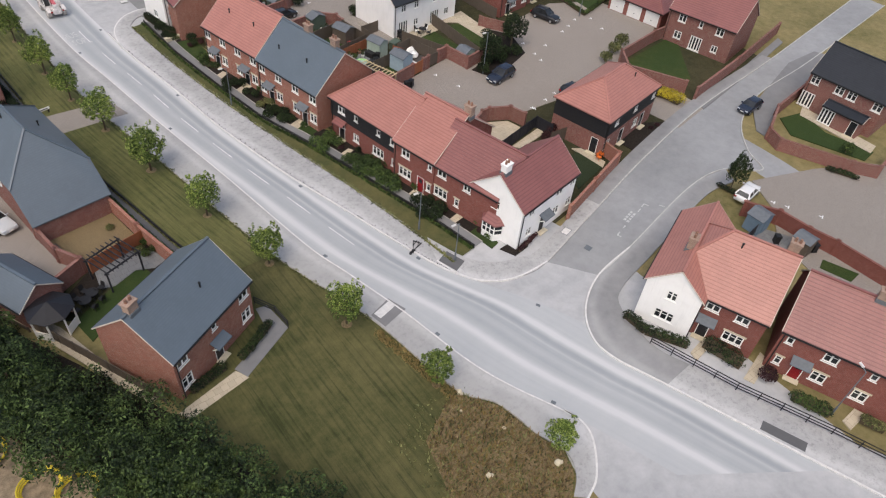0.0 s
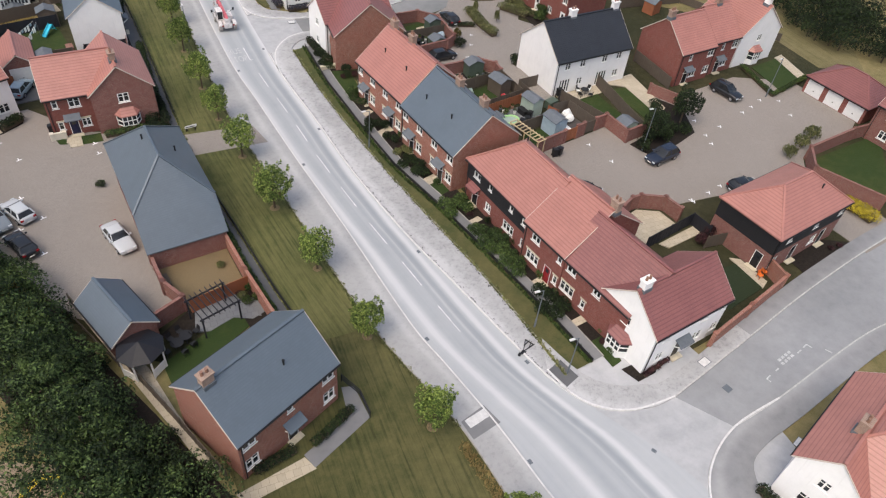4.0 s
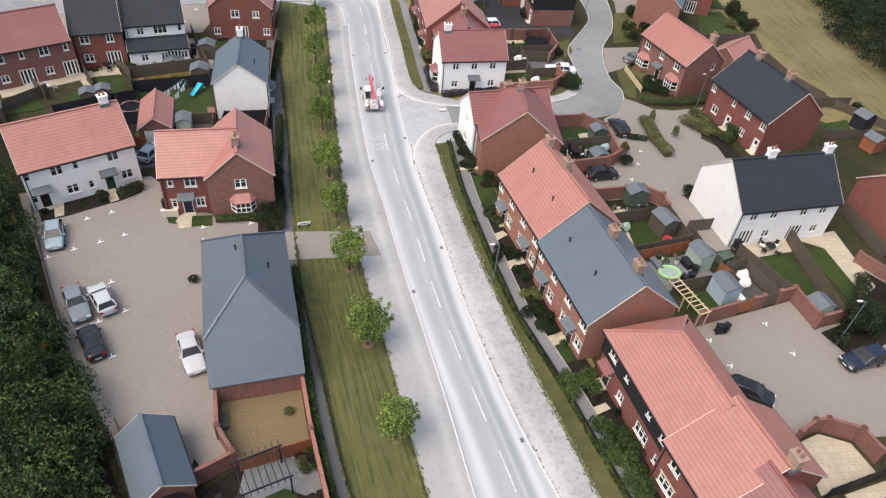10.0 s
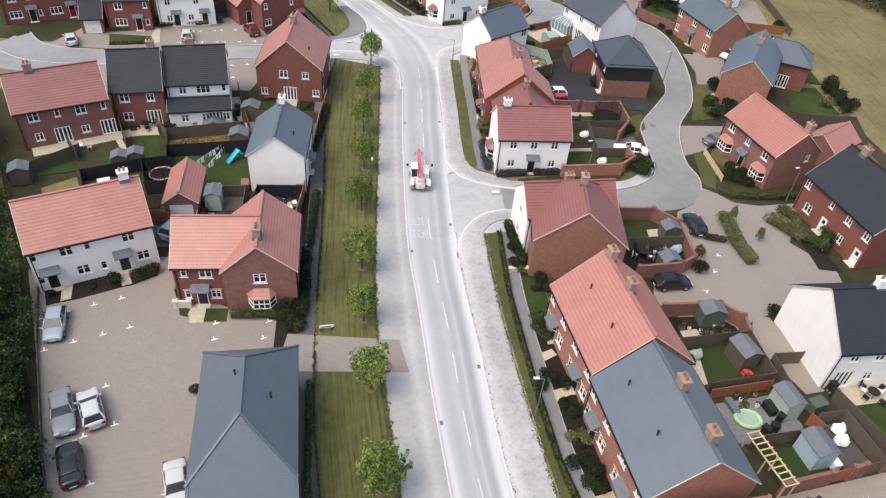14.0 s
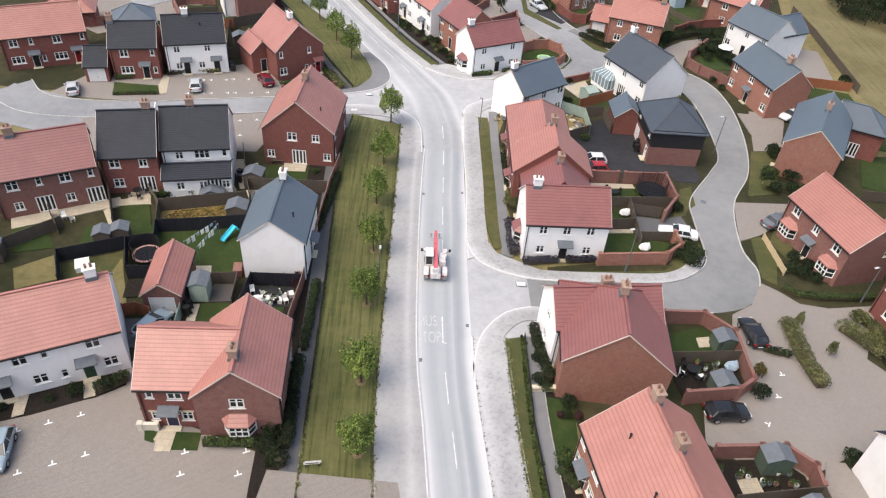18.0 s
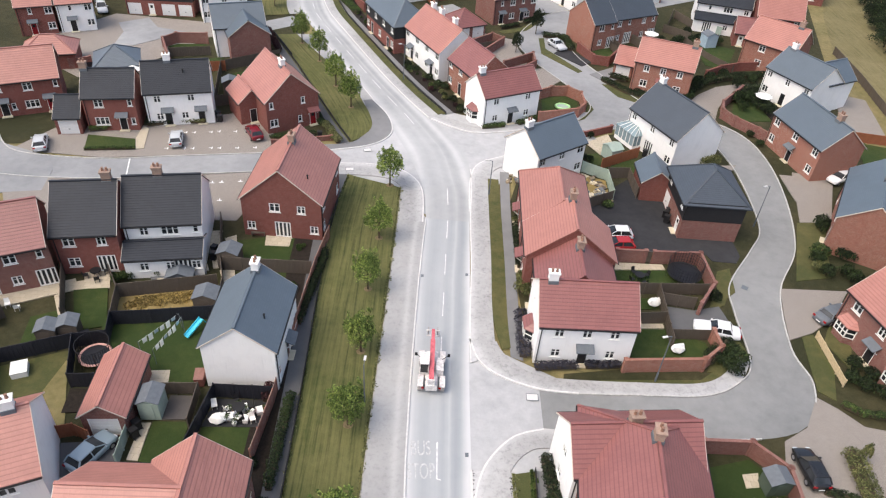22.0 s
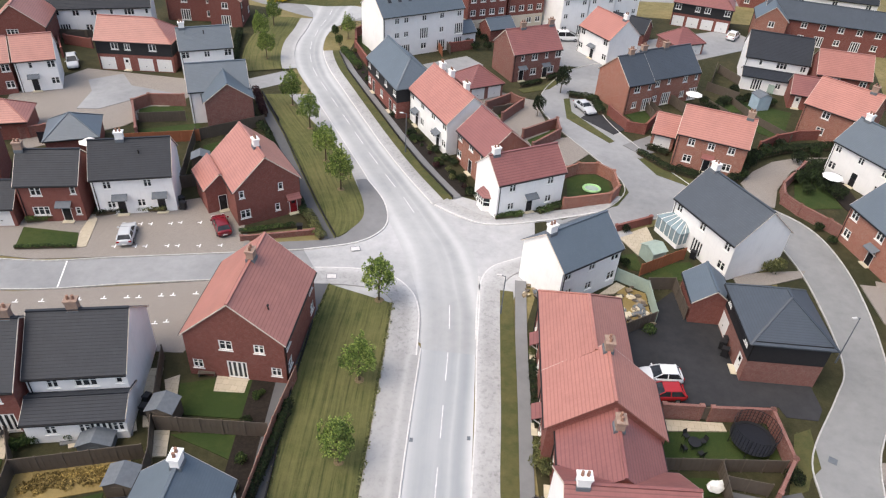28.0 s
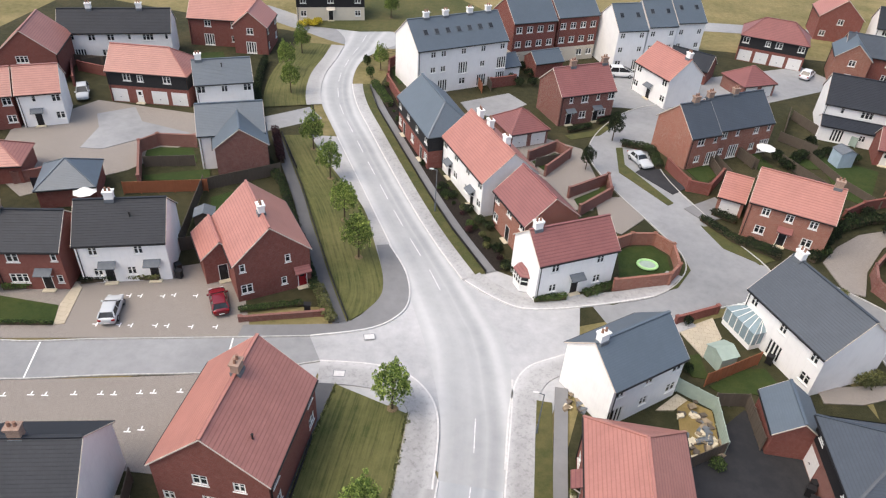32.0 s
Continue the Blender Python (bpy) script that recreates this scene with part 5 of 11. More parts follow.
simple("garage", "dark slate garden garage", -6.8, 161.6, 36, 6.0, 4.6, eave=2.6, pitch=35, wall=WHITE, roof=SLATE, pipes=False)
simple("garage", "dark slate garden garage", 0.6, 166.2, 34, 6.0, 4.6, eave=2.6, pitch=35, wall=BRICK2, roof=SLATE, pipes=False)
simple("garage", "brick garage with a slate roof", 27.2, 172.6, -25, 8.0, 5.6, eave=2.6, pitch=38, wall=BRICK2, roof=DARKSLATE, pipes=False)
simple("garage", "brick garage with an orange tiled roof and white door", 27.6, 127.6, -18, 3.6, 6.2, eave=2.4, pitch=35, wall=BRICK3, roof=RED, rows={"f": ("g",)}, pipes=False)


# ---- planting ----
RNG = np.random.default_rng(7)


def leaves(name, blobs, size, material):
    """Many small folded leaf sprays on the skins of ellipsoids. blobs: x, y, z, rx, ry, rz, count."""
    V, F = [], []
    for x, y, z, rx, ry, rz, n in blobs:
        d = RNG.normal(size=(n, 3))
        d /= np.linalg.norm(d, axis=1)[:, None]
        d[:, 2] = np.where(d[:, 2] < -0.35, -d[:, 2], d[:, 2])
        r = RNG.uniform(0.72, 1.06, (n, 1)) + 0.09 * np.sin(d[:, :1] * 7 + d[:, 1:2] * 5 + x)
        c = np.array([x, y, z]) + d * np.array([rx, ry, rz]) * r
        nor = d + RNG.normal(scale=0.55, size=(n, 3))
        nor /= np.linalg.norm(nor, axis=1)[:, None]
        s = np.cross(nor, RNG.normal(size=(n, 3)))
        s /= np.linalg.norm(s, axis=1)[:, None]
        t = np.cross(nor, s)
        k = size * RNG.uniform(0.6, 1.35, (n, 1))
        base = sum(len(v) for v in V)
        V.append(np.stack([c - s * k * 0.5, c + t * k * 0.28 + nor * k * 0.12, c + s * k * 0.6, c - t * k * 0.28 + nor * k * 0.12], 1).reshape(-1, 3))
        F.append(base + np.arange(n * 4).reshape(n, 4))
    me = bpy.data.meshes.new(name)
    v, f = np.concatenate(V), np.concatenate(F)
    me.from_pydata(v.tolist(), [], f.tolist())
    me.materials.append(material)
    return me


def tree_thing(m, h, r, material, label, seed_shape=0, name="street_tree"):
    key = ("tree", seed_shape, material.name)
    t = thing(name, m, label, "tree")
    if key not in STORE:
        trunk = bmesh.new()
        tube(trunk, (0, 0, 0), (0.03, 0.02, 1.7), 0.1, 0.075, 8)
        tube(trunk, (0.03, 0.02, 1.7), (0.0, 0.06, 3.6), 0.075, 0.03, 6)
        limbs = bmesh.new()
        for i in range(9):
            a, z0 = i * 2.4 + seed_shape, 1.3 + 0.24 * i
            rr = 1.25 * (1 - 0.4 * abs(z0 - 2.2) / 2)
            tube(limbs, (0.02, 0.02, z0), (math.cos(a) * rr, math.sin(a) * rr, z0 + 0.75), 0.04, 0.012, 5)
        blobs, g = [], np.random.default_rng(40 + seed_shape)
        for i in range(84):  # leafy sprays round an egg-shaped crown
            u = 1 - 1.72 * (i + 0.5) / 84
            a, k = i * 2.39996 + seed_shape, g.uniform(0.35, 1.0) ** 0.5
            w = math.sqrt(1 - u * u) * (1.0 - 0.22 * max(u, 0))
            q = g.uniform(0.14, 0.34)
            blobs.append((math.cos(a) * w * 1.35 * k, math.sin(a) * w * 1.35 * k, 2.75 + u * 1.75 * k, q, q, q * 1.5, 40))
        blobs.append((0, 0, 2.5, 0.75, 0.75, 1.25, 260))
        for i in range(34):  # loose shoots that break the outline
            u = g.uniform(-0.5, 0.98)
            a, w = i * 2.1 + seed_shape * 1.3, math.sqrt(1 - u * u)
            k = g.uniform(1.0, 1.28)
            blobs.append((math.cos(a) * w * 1.3 * k, math.sin(a) * w * 1.3 * k, 2.85 + u * 1.8 * k, 0.11, 0.11, 0.38, 16))
        STORE[key] = (mesh_of("trunk", trunk, TRUNK), mesh_of("limbs", limbs, TRUNK), leaves("crown", blobs, 0.17, material))
    a, b, c = STORE[key]
    part("trunk", a, None, t)
    part("branchwork", b, None, t)
    part("crown", c, None, t)
    if name == "street_tree":
        part("mulch_ring", stored(("mulch",), lambda bm: tube(bm, (0, 0, -0.1), (0, 0, 0.035), 0.5, 0.4, 14), GRAVEL), None, t)
    t.scale = (r / 1.45, r / 1.45, h / 4.6)
    return t


def street_tree(x, y, h, r, k):
    tree_thing(at(x, y, 47 * k, 0.1 if k < 18 else 0.0), h * 1.04, r, LEAF_T, "young lime tree with a full green crown on the verge", k % 6)


def small_tree(x, y, h, r):
    tree_thing(at(x, y, x * 31, 0.05), h, r, LEAF_D, "small leafy garden tree in a bed", 1, "garden_tree")


def hedge(pts, h, w, mat, label):
    """A clipped or loose hedge along a line: a twiggy core under leaf sprays."""
    bl, core = [], bmesh.new()
    ps = [Vector(p) for p in pts]
    o = ps[0]
    for p, q in zip(ps, ps[1:]):
        L = (q - p).length
        n = max(2, int(L / (w * 0.55)))
        for i in range(n):
            c = p + (q - p) * ((i + 0.5) / n) - o
            hh = h * RNG.uniform(0.88, 1.1)
            bl.append((c.x + RNG.uniform(-0.08, 0.08), c.y + RNG.uniform(-0.08, 0.08), hh * 0.5, max(w * 0.5, L / n * 0.62), max(w * 0.5, L / n * 0.62) if w > 0.7 else w * 0.5, hh * 0.5,
                       int(105 * (w + h) * max(0.5, min(w, 1.6)))))
        beam(core, (*(p - o), h * 0.26), (*(q - o), h * 0.26), w * 0.45, h * 0.56)
    t = thing("hedge", at(o.x, o.y, 0, 0.1), label, "hedge")
    part("twiggy_core", core, TRUNK, t)
    part("foliage", leaves("foliage", bl, 0.17, mat), None, t)


def shrub(x, y, r, h, mat, label):
    k = ("shrub", mat.name, int(abs(x * 3 + y)) % 3)
    if k not in STORE:
        bl = [(0, 0, 0.5, 0.75, 0.75, 0.5, 190)]
        for i in range(7):
            a = i * 0.9 + k[2]
            bl.append((math.cos(a) * 0.55, math.sin(a) * 0.55, 0.35 + 0.3 * ((i * 3 + k[2]) % 4) / 4, 0.42, 0.42, 0.38, 60))
        stem = bmesh.new()
        for i in range(5):
            tube(stem, (0, 0, 0), (math.cos(i * 1.26) * 0.4, math.sin(i * 1.26) * 0.4, 0.7), 0.03, 0.01, 5)
        STORE[k] = (leaves("foliage", bl, 0.19, mat), mesh_of("stems", stem, TRUNK))
    t = thing("shrub", at(x, y, x * 40, 0.0), label, "shrub")
    t.scale = (r, r, h)
    part("foliage", STORE[k][0], None, t)
    part("stem", STORE[k][1], None, t)


def shrub_bed(x, y):
    shrub(x, y, 0.6, 0.7, LEAF_D, "low dark shrub in a paved bed")


def wood(name, edge, depth, material, label, hi=7.0, rows=7, step=3.0, leaf=0.34, many=1.0, rad=2.2):
    """A dense belt of trees to the left of a line, as one mass of crowns: each crown is a dome of leafy boughs."""
    line, bl = smooth(edge, 4), []
    tk = bmesh.new()
    for r in range(rows):
        run = offset(line, -(1.4 + depth * r / rows))
        s = RNG.uniform(0, step)
        for p, q in zip(run, run[1:]):
            s += (q - p).length
            while s > step:
                s -= step
                c = q + Vector((RNG.uniform(-1, 1), RNG.uniform(-1, 1)))
                h = hi * RNG.uniform(0.6, 1.12) * (0.6 if r == 0 else 1)
                w = rad * RNG.uniform(0.7, 1.25)
                for i in range(17):
                    u, a = 1 - 1.25 * (i + 0.5) / 17, i * 2.39996 + c.x
                    k, e = RNG.uniform(0.72, 1.05), math.sqrt(1 - u * u)
                    b = w * RNG.uniform(0.26, 0.46)
                    bl.append((c.x + math.cos(a) * e * w * k, c.y + math.sin(a) * e * w * k, max(0.4, h * 0.56 + u * h * 0.42 * k), b, b, b * 0.85, int(86 * many)))
                tube(tk, (c.x, c.y, -0.05), (c.x, c.y, h * 0.6), 0.16, 0.08, 5)
    w = thing(name, Matrix(), label, "wood", kind="stuff")
    tagged(part("foliage", leaves("foliage", bl, leaf, material), None, w), kind="stuff")
    tagged(part("trunks", tk, TRUNK, w), kind="stuff")


def tufts(name, pts, n, hi, material, label):
    """Tall dry grass and weeds inside a polygon."""
    xs, ys = [p[0] for p in pts], [p[1] for p in pts]
    V, F = [], []
    while len(F) < n:
        x, y = RNG.uniform(min(xs), max(xs)), RNG.uniform(min(ys), max(ys))
        inside = False
        for (ax, ay), (bx, by) in zip(pts, pts[1:] + pts[:1]):
            if (ay > y) != (by > y) and x < (bx - ax) * (y - ay) / (by - ay) + ax:
                inside = not inside
        if not inside:
            continue
        a, h = RNG.uniform(0, 6.28), hi * RNG.uniform(0.4, 1.2)
        lx, ly = RNG.normal(scale=0.15, size=2)
        w = 0.06 + 0.05 * RNG.random()
        b = len(V)
        V += [(x - math.cos(a) * w, y - math.sin(a) * w, 0), (x + math.cos(a) * w, y + math.sin(a) * w, 0), (x + lx, y + ly, h)]
        F.append((b, b + 1, b + 2))
    me = bpy.data.meshes.new(name)
    me.from_pydata(V, [], F)
    me.materials.append(material)
    tagged(new(name, me), label, "grass", kind="stuff")


# ---- garden and street things ----
LAID = {"lawn": [], "patio": []}


def level(kind, pts):
    """The lowest layer that no overlapping sheet of this kind has taken."""
    xs, ys = [p[0] for p in pts], [p[1] for p in pts]
    b = (min(xs), max(xs), min(ys), max(ys))
    used = {n for c, n in LAID[kind] if c[0] < b[1] and b[0] < c[1] and c[2] < b[3] and b[2] < c[3]}
    n = next(i for i in range(99) if i not in used)
    LAID[kind].append((b, n))
    return n



def lawn(pts, label, mat):
    sheet("lawn" if "grass" in label or "lawn" in label else "garden_bed", pts, 0.0507 + 0.0036 * level("lawn", pts), mat, label, "lawn" if "lawn" in label else "ground", 0.1)


def patio(pts, label, mat):
    sheet("patio", pts, 0.0965 + 0.0034 * level("patio", pts), mat, label, "paving", 0.12)


def fence(pts, h, mat, label):
    f = thing("fence", at(*pts[0]), label, "fence")
    o = Vector(pts[0])
    for p, q in zip(pts, pts[1:]):
        p, q = Vector(p) - o, Vector(q) - o
        L = (q - p).length
        if L < 0.3:
            continue
        n = max(1, round(L / 1.85))
        a = math.degrees(math.atan2(q.y - p.y, q.x - p.x))
        w = round(L / n, 2)
        def panel(bm):
            k = max(3, int(w / 0.22))
            prof = []
            for i in range(k):
                d = 0.018 if i % 2 else 0.0
                prof += [(i * w / k + 0.004, -0.012 - d), ((i + 1) * w / k - 0.004, -0.012 - d)]
            prof += [(w, 0.03), (0, 0.03)]
            lo = [bm.verts.new((px, py, 0.03)) for px, py in prof]
            hi = [bm.verts.new((px, py, h - 0.02)) for px, py in prof]
            lay = bm.loops.layers.uv.verify()
            for i in range(len(prof)):
                j = (i + 1) % len(prof)
                f = bm.faces.new((lo[i], lo[j], hi[j], hi[i]))
                for lp in f.loops:
                    lp[lay].uv = (lp.vert.co.z, lp.vert.co.x)
            bm.faces.new(hi)
            bm.faces.new(lo[::-1])
        for i in range(n):
            c = p + (q - p) * (i / n)
            k = part("panel", stored(("panel", w, h, mat.name), panel, mat), None, f)
            k.matrix_basis = at(c.x, c.y, a, 0.05)
            s = part("post", stored(("post", h, mat.name), lambda bm: box(bm, -0.06, 0.06, -0.06, 0.06, -0.1, h + 0.08), mat), None, f)
            s.matrix_basis = at(c.x, c.y, a)
        s = part("post", stored(("post", h, mat.name), lambda bm: box(bm, -0.06, 0.06, -0.06, 0.06, -0.1, h + 0.08), mat), None, f)
        s.matrix_basis = at(q.x, q.y, a)


def garden_wall(pts, h, mat, label):
    f = thing("garden_wall", at(*pts[0]), label, "wall")
    o = Vector(pts[0])
    for p, q in zip(pts, pts[1:]):
        p, q = Vector(p) - o, Vector(q) - o
        L = (q - p).length
        a = math.degrees(math.atan2(q.y - p.y, q.x - p.x))
        bm = bmesh.new()
        box(bm, -0.1, L + 0.1, -0.11, 0.11, -0.1, h)
        part("wall", bm, mat, f).matrix_basis = at(p.x, p.y, a)
        bm = bmesh.new()
        box(bm, -0.14, L + 0.14, -0.15, 0.15, h + 0.002, h + 0.08)
        part("coping", bm, mat, f).matrix_basis = at(p.x, p.y, a)
        for s in (0, L):
            k = part("pier", stored(("pier", h, mat.name), lambda bm: (box(bm, -0.18, 0.18, -0.18, 0.18, -0.1, h + 0.1), box(bm, -0.22, 0.22, -0.22, 0.22, h + 0.1, h + 0.17)), mat), None, f)
            k.matrix_basis = at(p.x, p.y, a) @ Matrix.Translation((s, 0, 0))


def railing(pts, h, label="black metal estate railing"):
    f = thing("railing", at(*pts[0]), label, "railing")
    o = Vector(pts[0])
    for p, q in zip(pts, pts[1:]):
        p, q = Vector(p) - o, Vector(q) - o
        L = (q - p).length
        a = math.degrees(math.atan2(q.y - p.y, q.x - p.x))
        for z in (h * 0.35, h * 0.65, h):
            bm = bmesh.new()
            beam(bm, (0, 0, z + 0.1), (L, 0, z + 0.1), 0.06, 0.07)
            part("rail", bm, BLACK, f).matrix_basis = at(p.x, p.y, a)
        n = max(1, round(L / 2.0))
        for i in range(n + 1):
            s = part("post", stored(("rpost", h), lambda bm: box(bm, -0.035, 0.035, -0.035, 0.035, 0.0, h + 0.16), BLACK), None, f)
            s.matrix_basis = at(p.x, p.y, a) @ Matrix.Translation((L * i / n, 0, 0))


def shed(x, y, ang, w, d, h, mat, roof, label):
    s = thing("shed", at(x, y, ang, 0.06), label, "shed")
    bm = bmesh.new()
    box(bm, -w / 2, w / 2, -d / 2, d / 2, 0, h)
    for yy in (-d / 2, d / 2):
        face(bm, [(-w / 2, yy, h), (w / 2, yy, h), (0, yy, h + w * 0.22)], [(0, h), (w, h), (w / 2, h + 0.4)])
    part("body", bm, mat, s)
    for sg in (-1, 1):
        bm = bmesh.new()
        solid(bm, [(0, -d / 2 - 0.12, h + w * 0.22 + 0.05), (sg * (w / 2 + 0.12), -d / 2 - 0.12, h), (sg * (w / 2 + 0.12), d / 2 + 0.12, h), (0, d / 2 + 0.12, h + w * 0.22 + 0.05)], 0.05,
              [(0, 1), (0, 0), (d, 0), (d, 1)])
        part("roof", bm, roof, s)
    bm = bmesh.new()
    box(bm, -0.4, 0.4, -d / 2 - 0.04, -d / 2 - 0.005, 0.06, h - 0.12)
    part("door", bm, mat, s)


def bin_at(x, y, mat):
    b = thing("wheelie_bin", at(x, y, x * 50, 0.08), "black plastic wheeled bin beside a house", "bin")
    part("body", stored(("binbody", mat.name), lambda bm: (box(bm, -0.27, 0.27, -0.3, 0.3, 0.08, 0.95), box(bm, -0.3, 0.3, -0.34, 0.34, 0.9, 0.97)), mat), None, b)
    part("lid", stored(("binlid", mat.name), lambda bm: solid(bm, [(-0.3, -0.36, 1.03), (0.3, -0.36, 1.03), (0.3, 0.34, 1.1), (-0.3, 0.34, 1.1)], 0.06), mat), None, b)
    for s in (-0.24, 0.24):
        part("wheel", stored(("binwheel",), lambda bm: tube(bm, (-0.03, 0, 0), (0.03, 0, 0), 0.1, seg=10), BLACK), None, b).matrix_basis = Matrix.Translation((s, 0.3, 0.1))


def bay_mark(x, y, ang):
    k = part("road_marking", stored(("tmark",), lambda bm: (box(bm, -0.3, 0.3, -0.06, 0.06, 0, 0.008), box(bm, -0.06, 0.06, 0.06, 0.42, 0, 0.008)), LINE))
    k.matrix_basis = at(x, y, ang, 0.045)
    tagged(k, "small white parking bay mark on block paving", "road marking", "parking bay marks", "structure")


def street_lamp(x, y, h, ang):
    s = thing("street_lamp", at(x, y, ang, 0.03), "slim galvanised street lamp with a flat lantern", "street lamp")
    part("post", stored(("lpost", h), lambda bm: (tube(bm, (0, 0, 0), (0, 0, 1.2), 0.09, 0.09), tube(bm, (0, 0, 1.2), (0, 0, h), 0.055, 0.045)), LEAD), None, s)
    part("arm", stored(("larm", h), lambda bm: beam(bm, (0, 0, h - 0.05), (0.5, 0, h + 0.05), 0.06, 0.06), LEAD), None, s)
    part("lantern", stored(("lhead", h), lambda bm: (box(bm, 0.42, 0.92, -0.1, 0.1, h + 0.02, h + 0.11), box(bm, 0.47, 0.87, -0.08, 0.08, h - 0.01, h + 0.02)), KERB), None, s)


def verge_sign(x, y, ang):
    s = thing("name_sign", at(x, y, ang, 0.1), "low white street name board on two posts", "sign")
    for k in (-0.5, 0.5):
        bm = bmesh.new()
        box(bm, k - 0.04, k + 0.04, 0.02, 0.08, 0, 0.7)
        part("post", bm, BLACK, s)
    bm = bmesh.new()
    box(bm, -0.65, 0.65, -0.01, 0.018, 0.45, 0.75)
    part("board", bm, UPVC, s)
    bm = bmesh.new()
    box(bm, -0.5, 0.5, -0.016, -0.011, 0.55, 0.65)
    part("lettering_bar", bm, BLACK, s)


def sign_post(x, y):
    s = thing("sign_post", at(x, y, 20, 0.1), "slim leaning timber pole", "post")
    bm = bmesh.new()
    tube(bm, (0, 0, 0), (0.5, 0.3, 5.6), 0.07, 0.05)
    part("pole", bm, STONE, s)
    bm = bmesh.new()
    box(bm, 0.35, 0.7, 0.2, 0.4, 5.5, 5.62)
    part("lantern", bm, UPVC, s)


def gazebo(x, y):
    g = thing("gazebo", at(x, y, 20, 0.06), "black-roofed octagonal garden gazebo with white frames", "gazebo")
    n, r = 8, 1.75
    q = [(math.cos(i * math.tau / n) * r, math.sin(i * math.tau / n) * r) for i in range(n)]
    for i in range(n):
        (ax, ay), (bx, by) = q[i], q[(i + 1) % n]
        bm = bmesh.new()
        solid(bm, [(ax * 1.12, ay * 1.12, 2.2), (bx * 1.12, by * 1.12, 2.2), (0, 0, 3.0)], 0.05)
        part("roof_panel", bm, DOORBLACK, g)
        bm = bmesh.new()
        box(bm, ax - 0.06, ax + 0.06, ay - 0.06, ay + 0.06, 0, 2.2)
        part("post", bm, UPVC, g)
        if i % 2 == 0:
            bm = bmesh.new()
            beam(bm, (ax, ay, 0.5), (bx, by, 0.5), 0.06, 0.9)
            part("side_panel", bm, UPVC, g)


def pergola(x, y, ang, w, d):
    g = thing("pergola", at(x, y, ang, 0.06), "open timber pergola of slim dark slats", "pergola")
    for px in (-w / 2, w / 2):
        for py in (-d / 2, d / 2):
            bm = bmesh.new()
            box(bm, px - 0.06, px + 0.06, py - 0.06, py + 0.06, 0, 2.3)
            part("post", bm, FENCEDARK, g)
    for py in (-d / 2, d / 2):
        bm = bmesh.new()
        box(bm, -w / 2 - 0.2, w / 2 + 0.2, py - 0.04, py + 0.04, 2.3, 2.45)
        part("beam", bm, FENCEDARK, g)
    for i in range(8):
        bm = bmesh.new()
        px = -w / 2 + w * i / 7
        box(bm, px - 0.03, px + 0.03, -d / 2 - 0.4, d / 2 + 0.4, 2.452, 2.58)
        part("slat", bm, FENCEDARK, g)


def bench(x, y, ang):
    b = thing("garden_bench", at(x, y, ang, 0.09), "weathered wooden garden bench", "bench")
    for k in range(3):
        bm = bmesh.new()
        box(bm, -0.75, 0.75, -0.25 + k * 0.16, -0.12 + k * 0.16, 0.42, 0.46)
        part("seat_slat", bm, FENCE, b)
    bm = bmesh.new()
    box(bm, -0.75, 0.75, 0.24, 0.28, 0.5, 0.9)
    part("backrest", bm, FENCE, b)
    for px in (-0.68, 0.68):
        bm = bmesh.new()
        box(bm, px - 0.04, px + 0.04, -0.24, 0.26, 0, 0.42)
        part("leg", bm, FENCE, b)


def garden_table(x, y, ang):
    t = thing("garden_table", at(x, y, ang, 0.1), "dark round garden table", "table")
    bm = bmesh.new()
    tube(bm, (0, 0, 0.7), (0, 0, 0.75), 0.55, seg=16)
    part("tabletop", bm, BLACK, t)
    for i in range(3):
        bm = bmesh.new()
        tube(bm, (math.cos(i * 2.1) * 0.4, math.sin(i * 2.1) * 0.4, 0), (0, 0, 0.7), 0.025, seg=6)
        part("leg", bm, BLACK, t)
    for i in range(4):
        garden_chair(x + math.cos(i * 1.57 + 0.5) * 1.0, y + math.sin(i * 1.57 + 0.5) * 1.0, math.degrees(i * 1.57 + 0.5) - 90, BLACK)


def garden_chair(x, y, ang, mat=None):
    mat = mat or UPVC
    c = thing("garden_chair", at(x, y, ang, 0.1), "plastic garden chair on a patio", "chair")
    part("seat", stored(("cseat", mat.name), lambda bm: box(bm, -0.24, 0.24, -0.24, 0.24, 0.4, 0.45), mat), None, c)
    part("backrest", stored(("cback", mat.name), lambda bm: solid(bm, [(-0.24, 0.2, 0.45), (0.24, 0.2, 0.45), (0.22, 0.32, 0.9), (-0.22, 0.32, 0.9)], 0.05), mat), None, c)
    for px in (-0.2, 0.2):
        for py in (-0.2, 0.2):
            part("leg", stored(("cleg", mat.name), lambda bm: tube(bm, (0, 0, 0), (0, 0, 0.4), 0.025, seg=6), mat), None, c).matrix_basis = Matrix.Translation((px, py, 0))


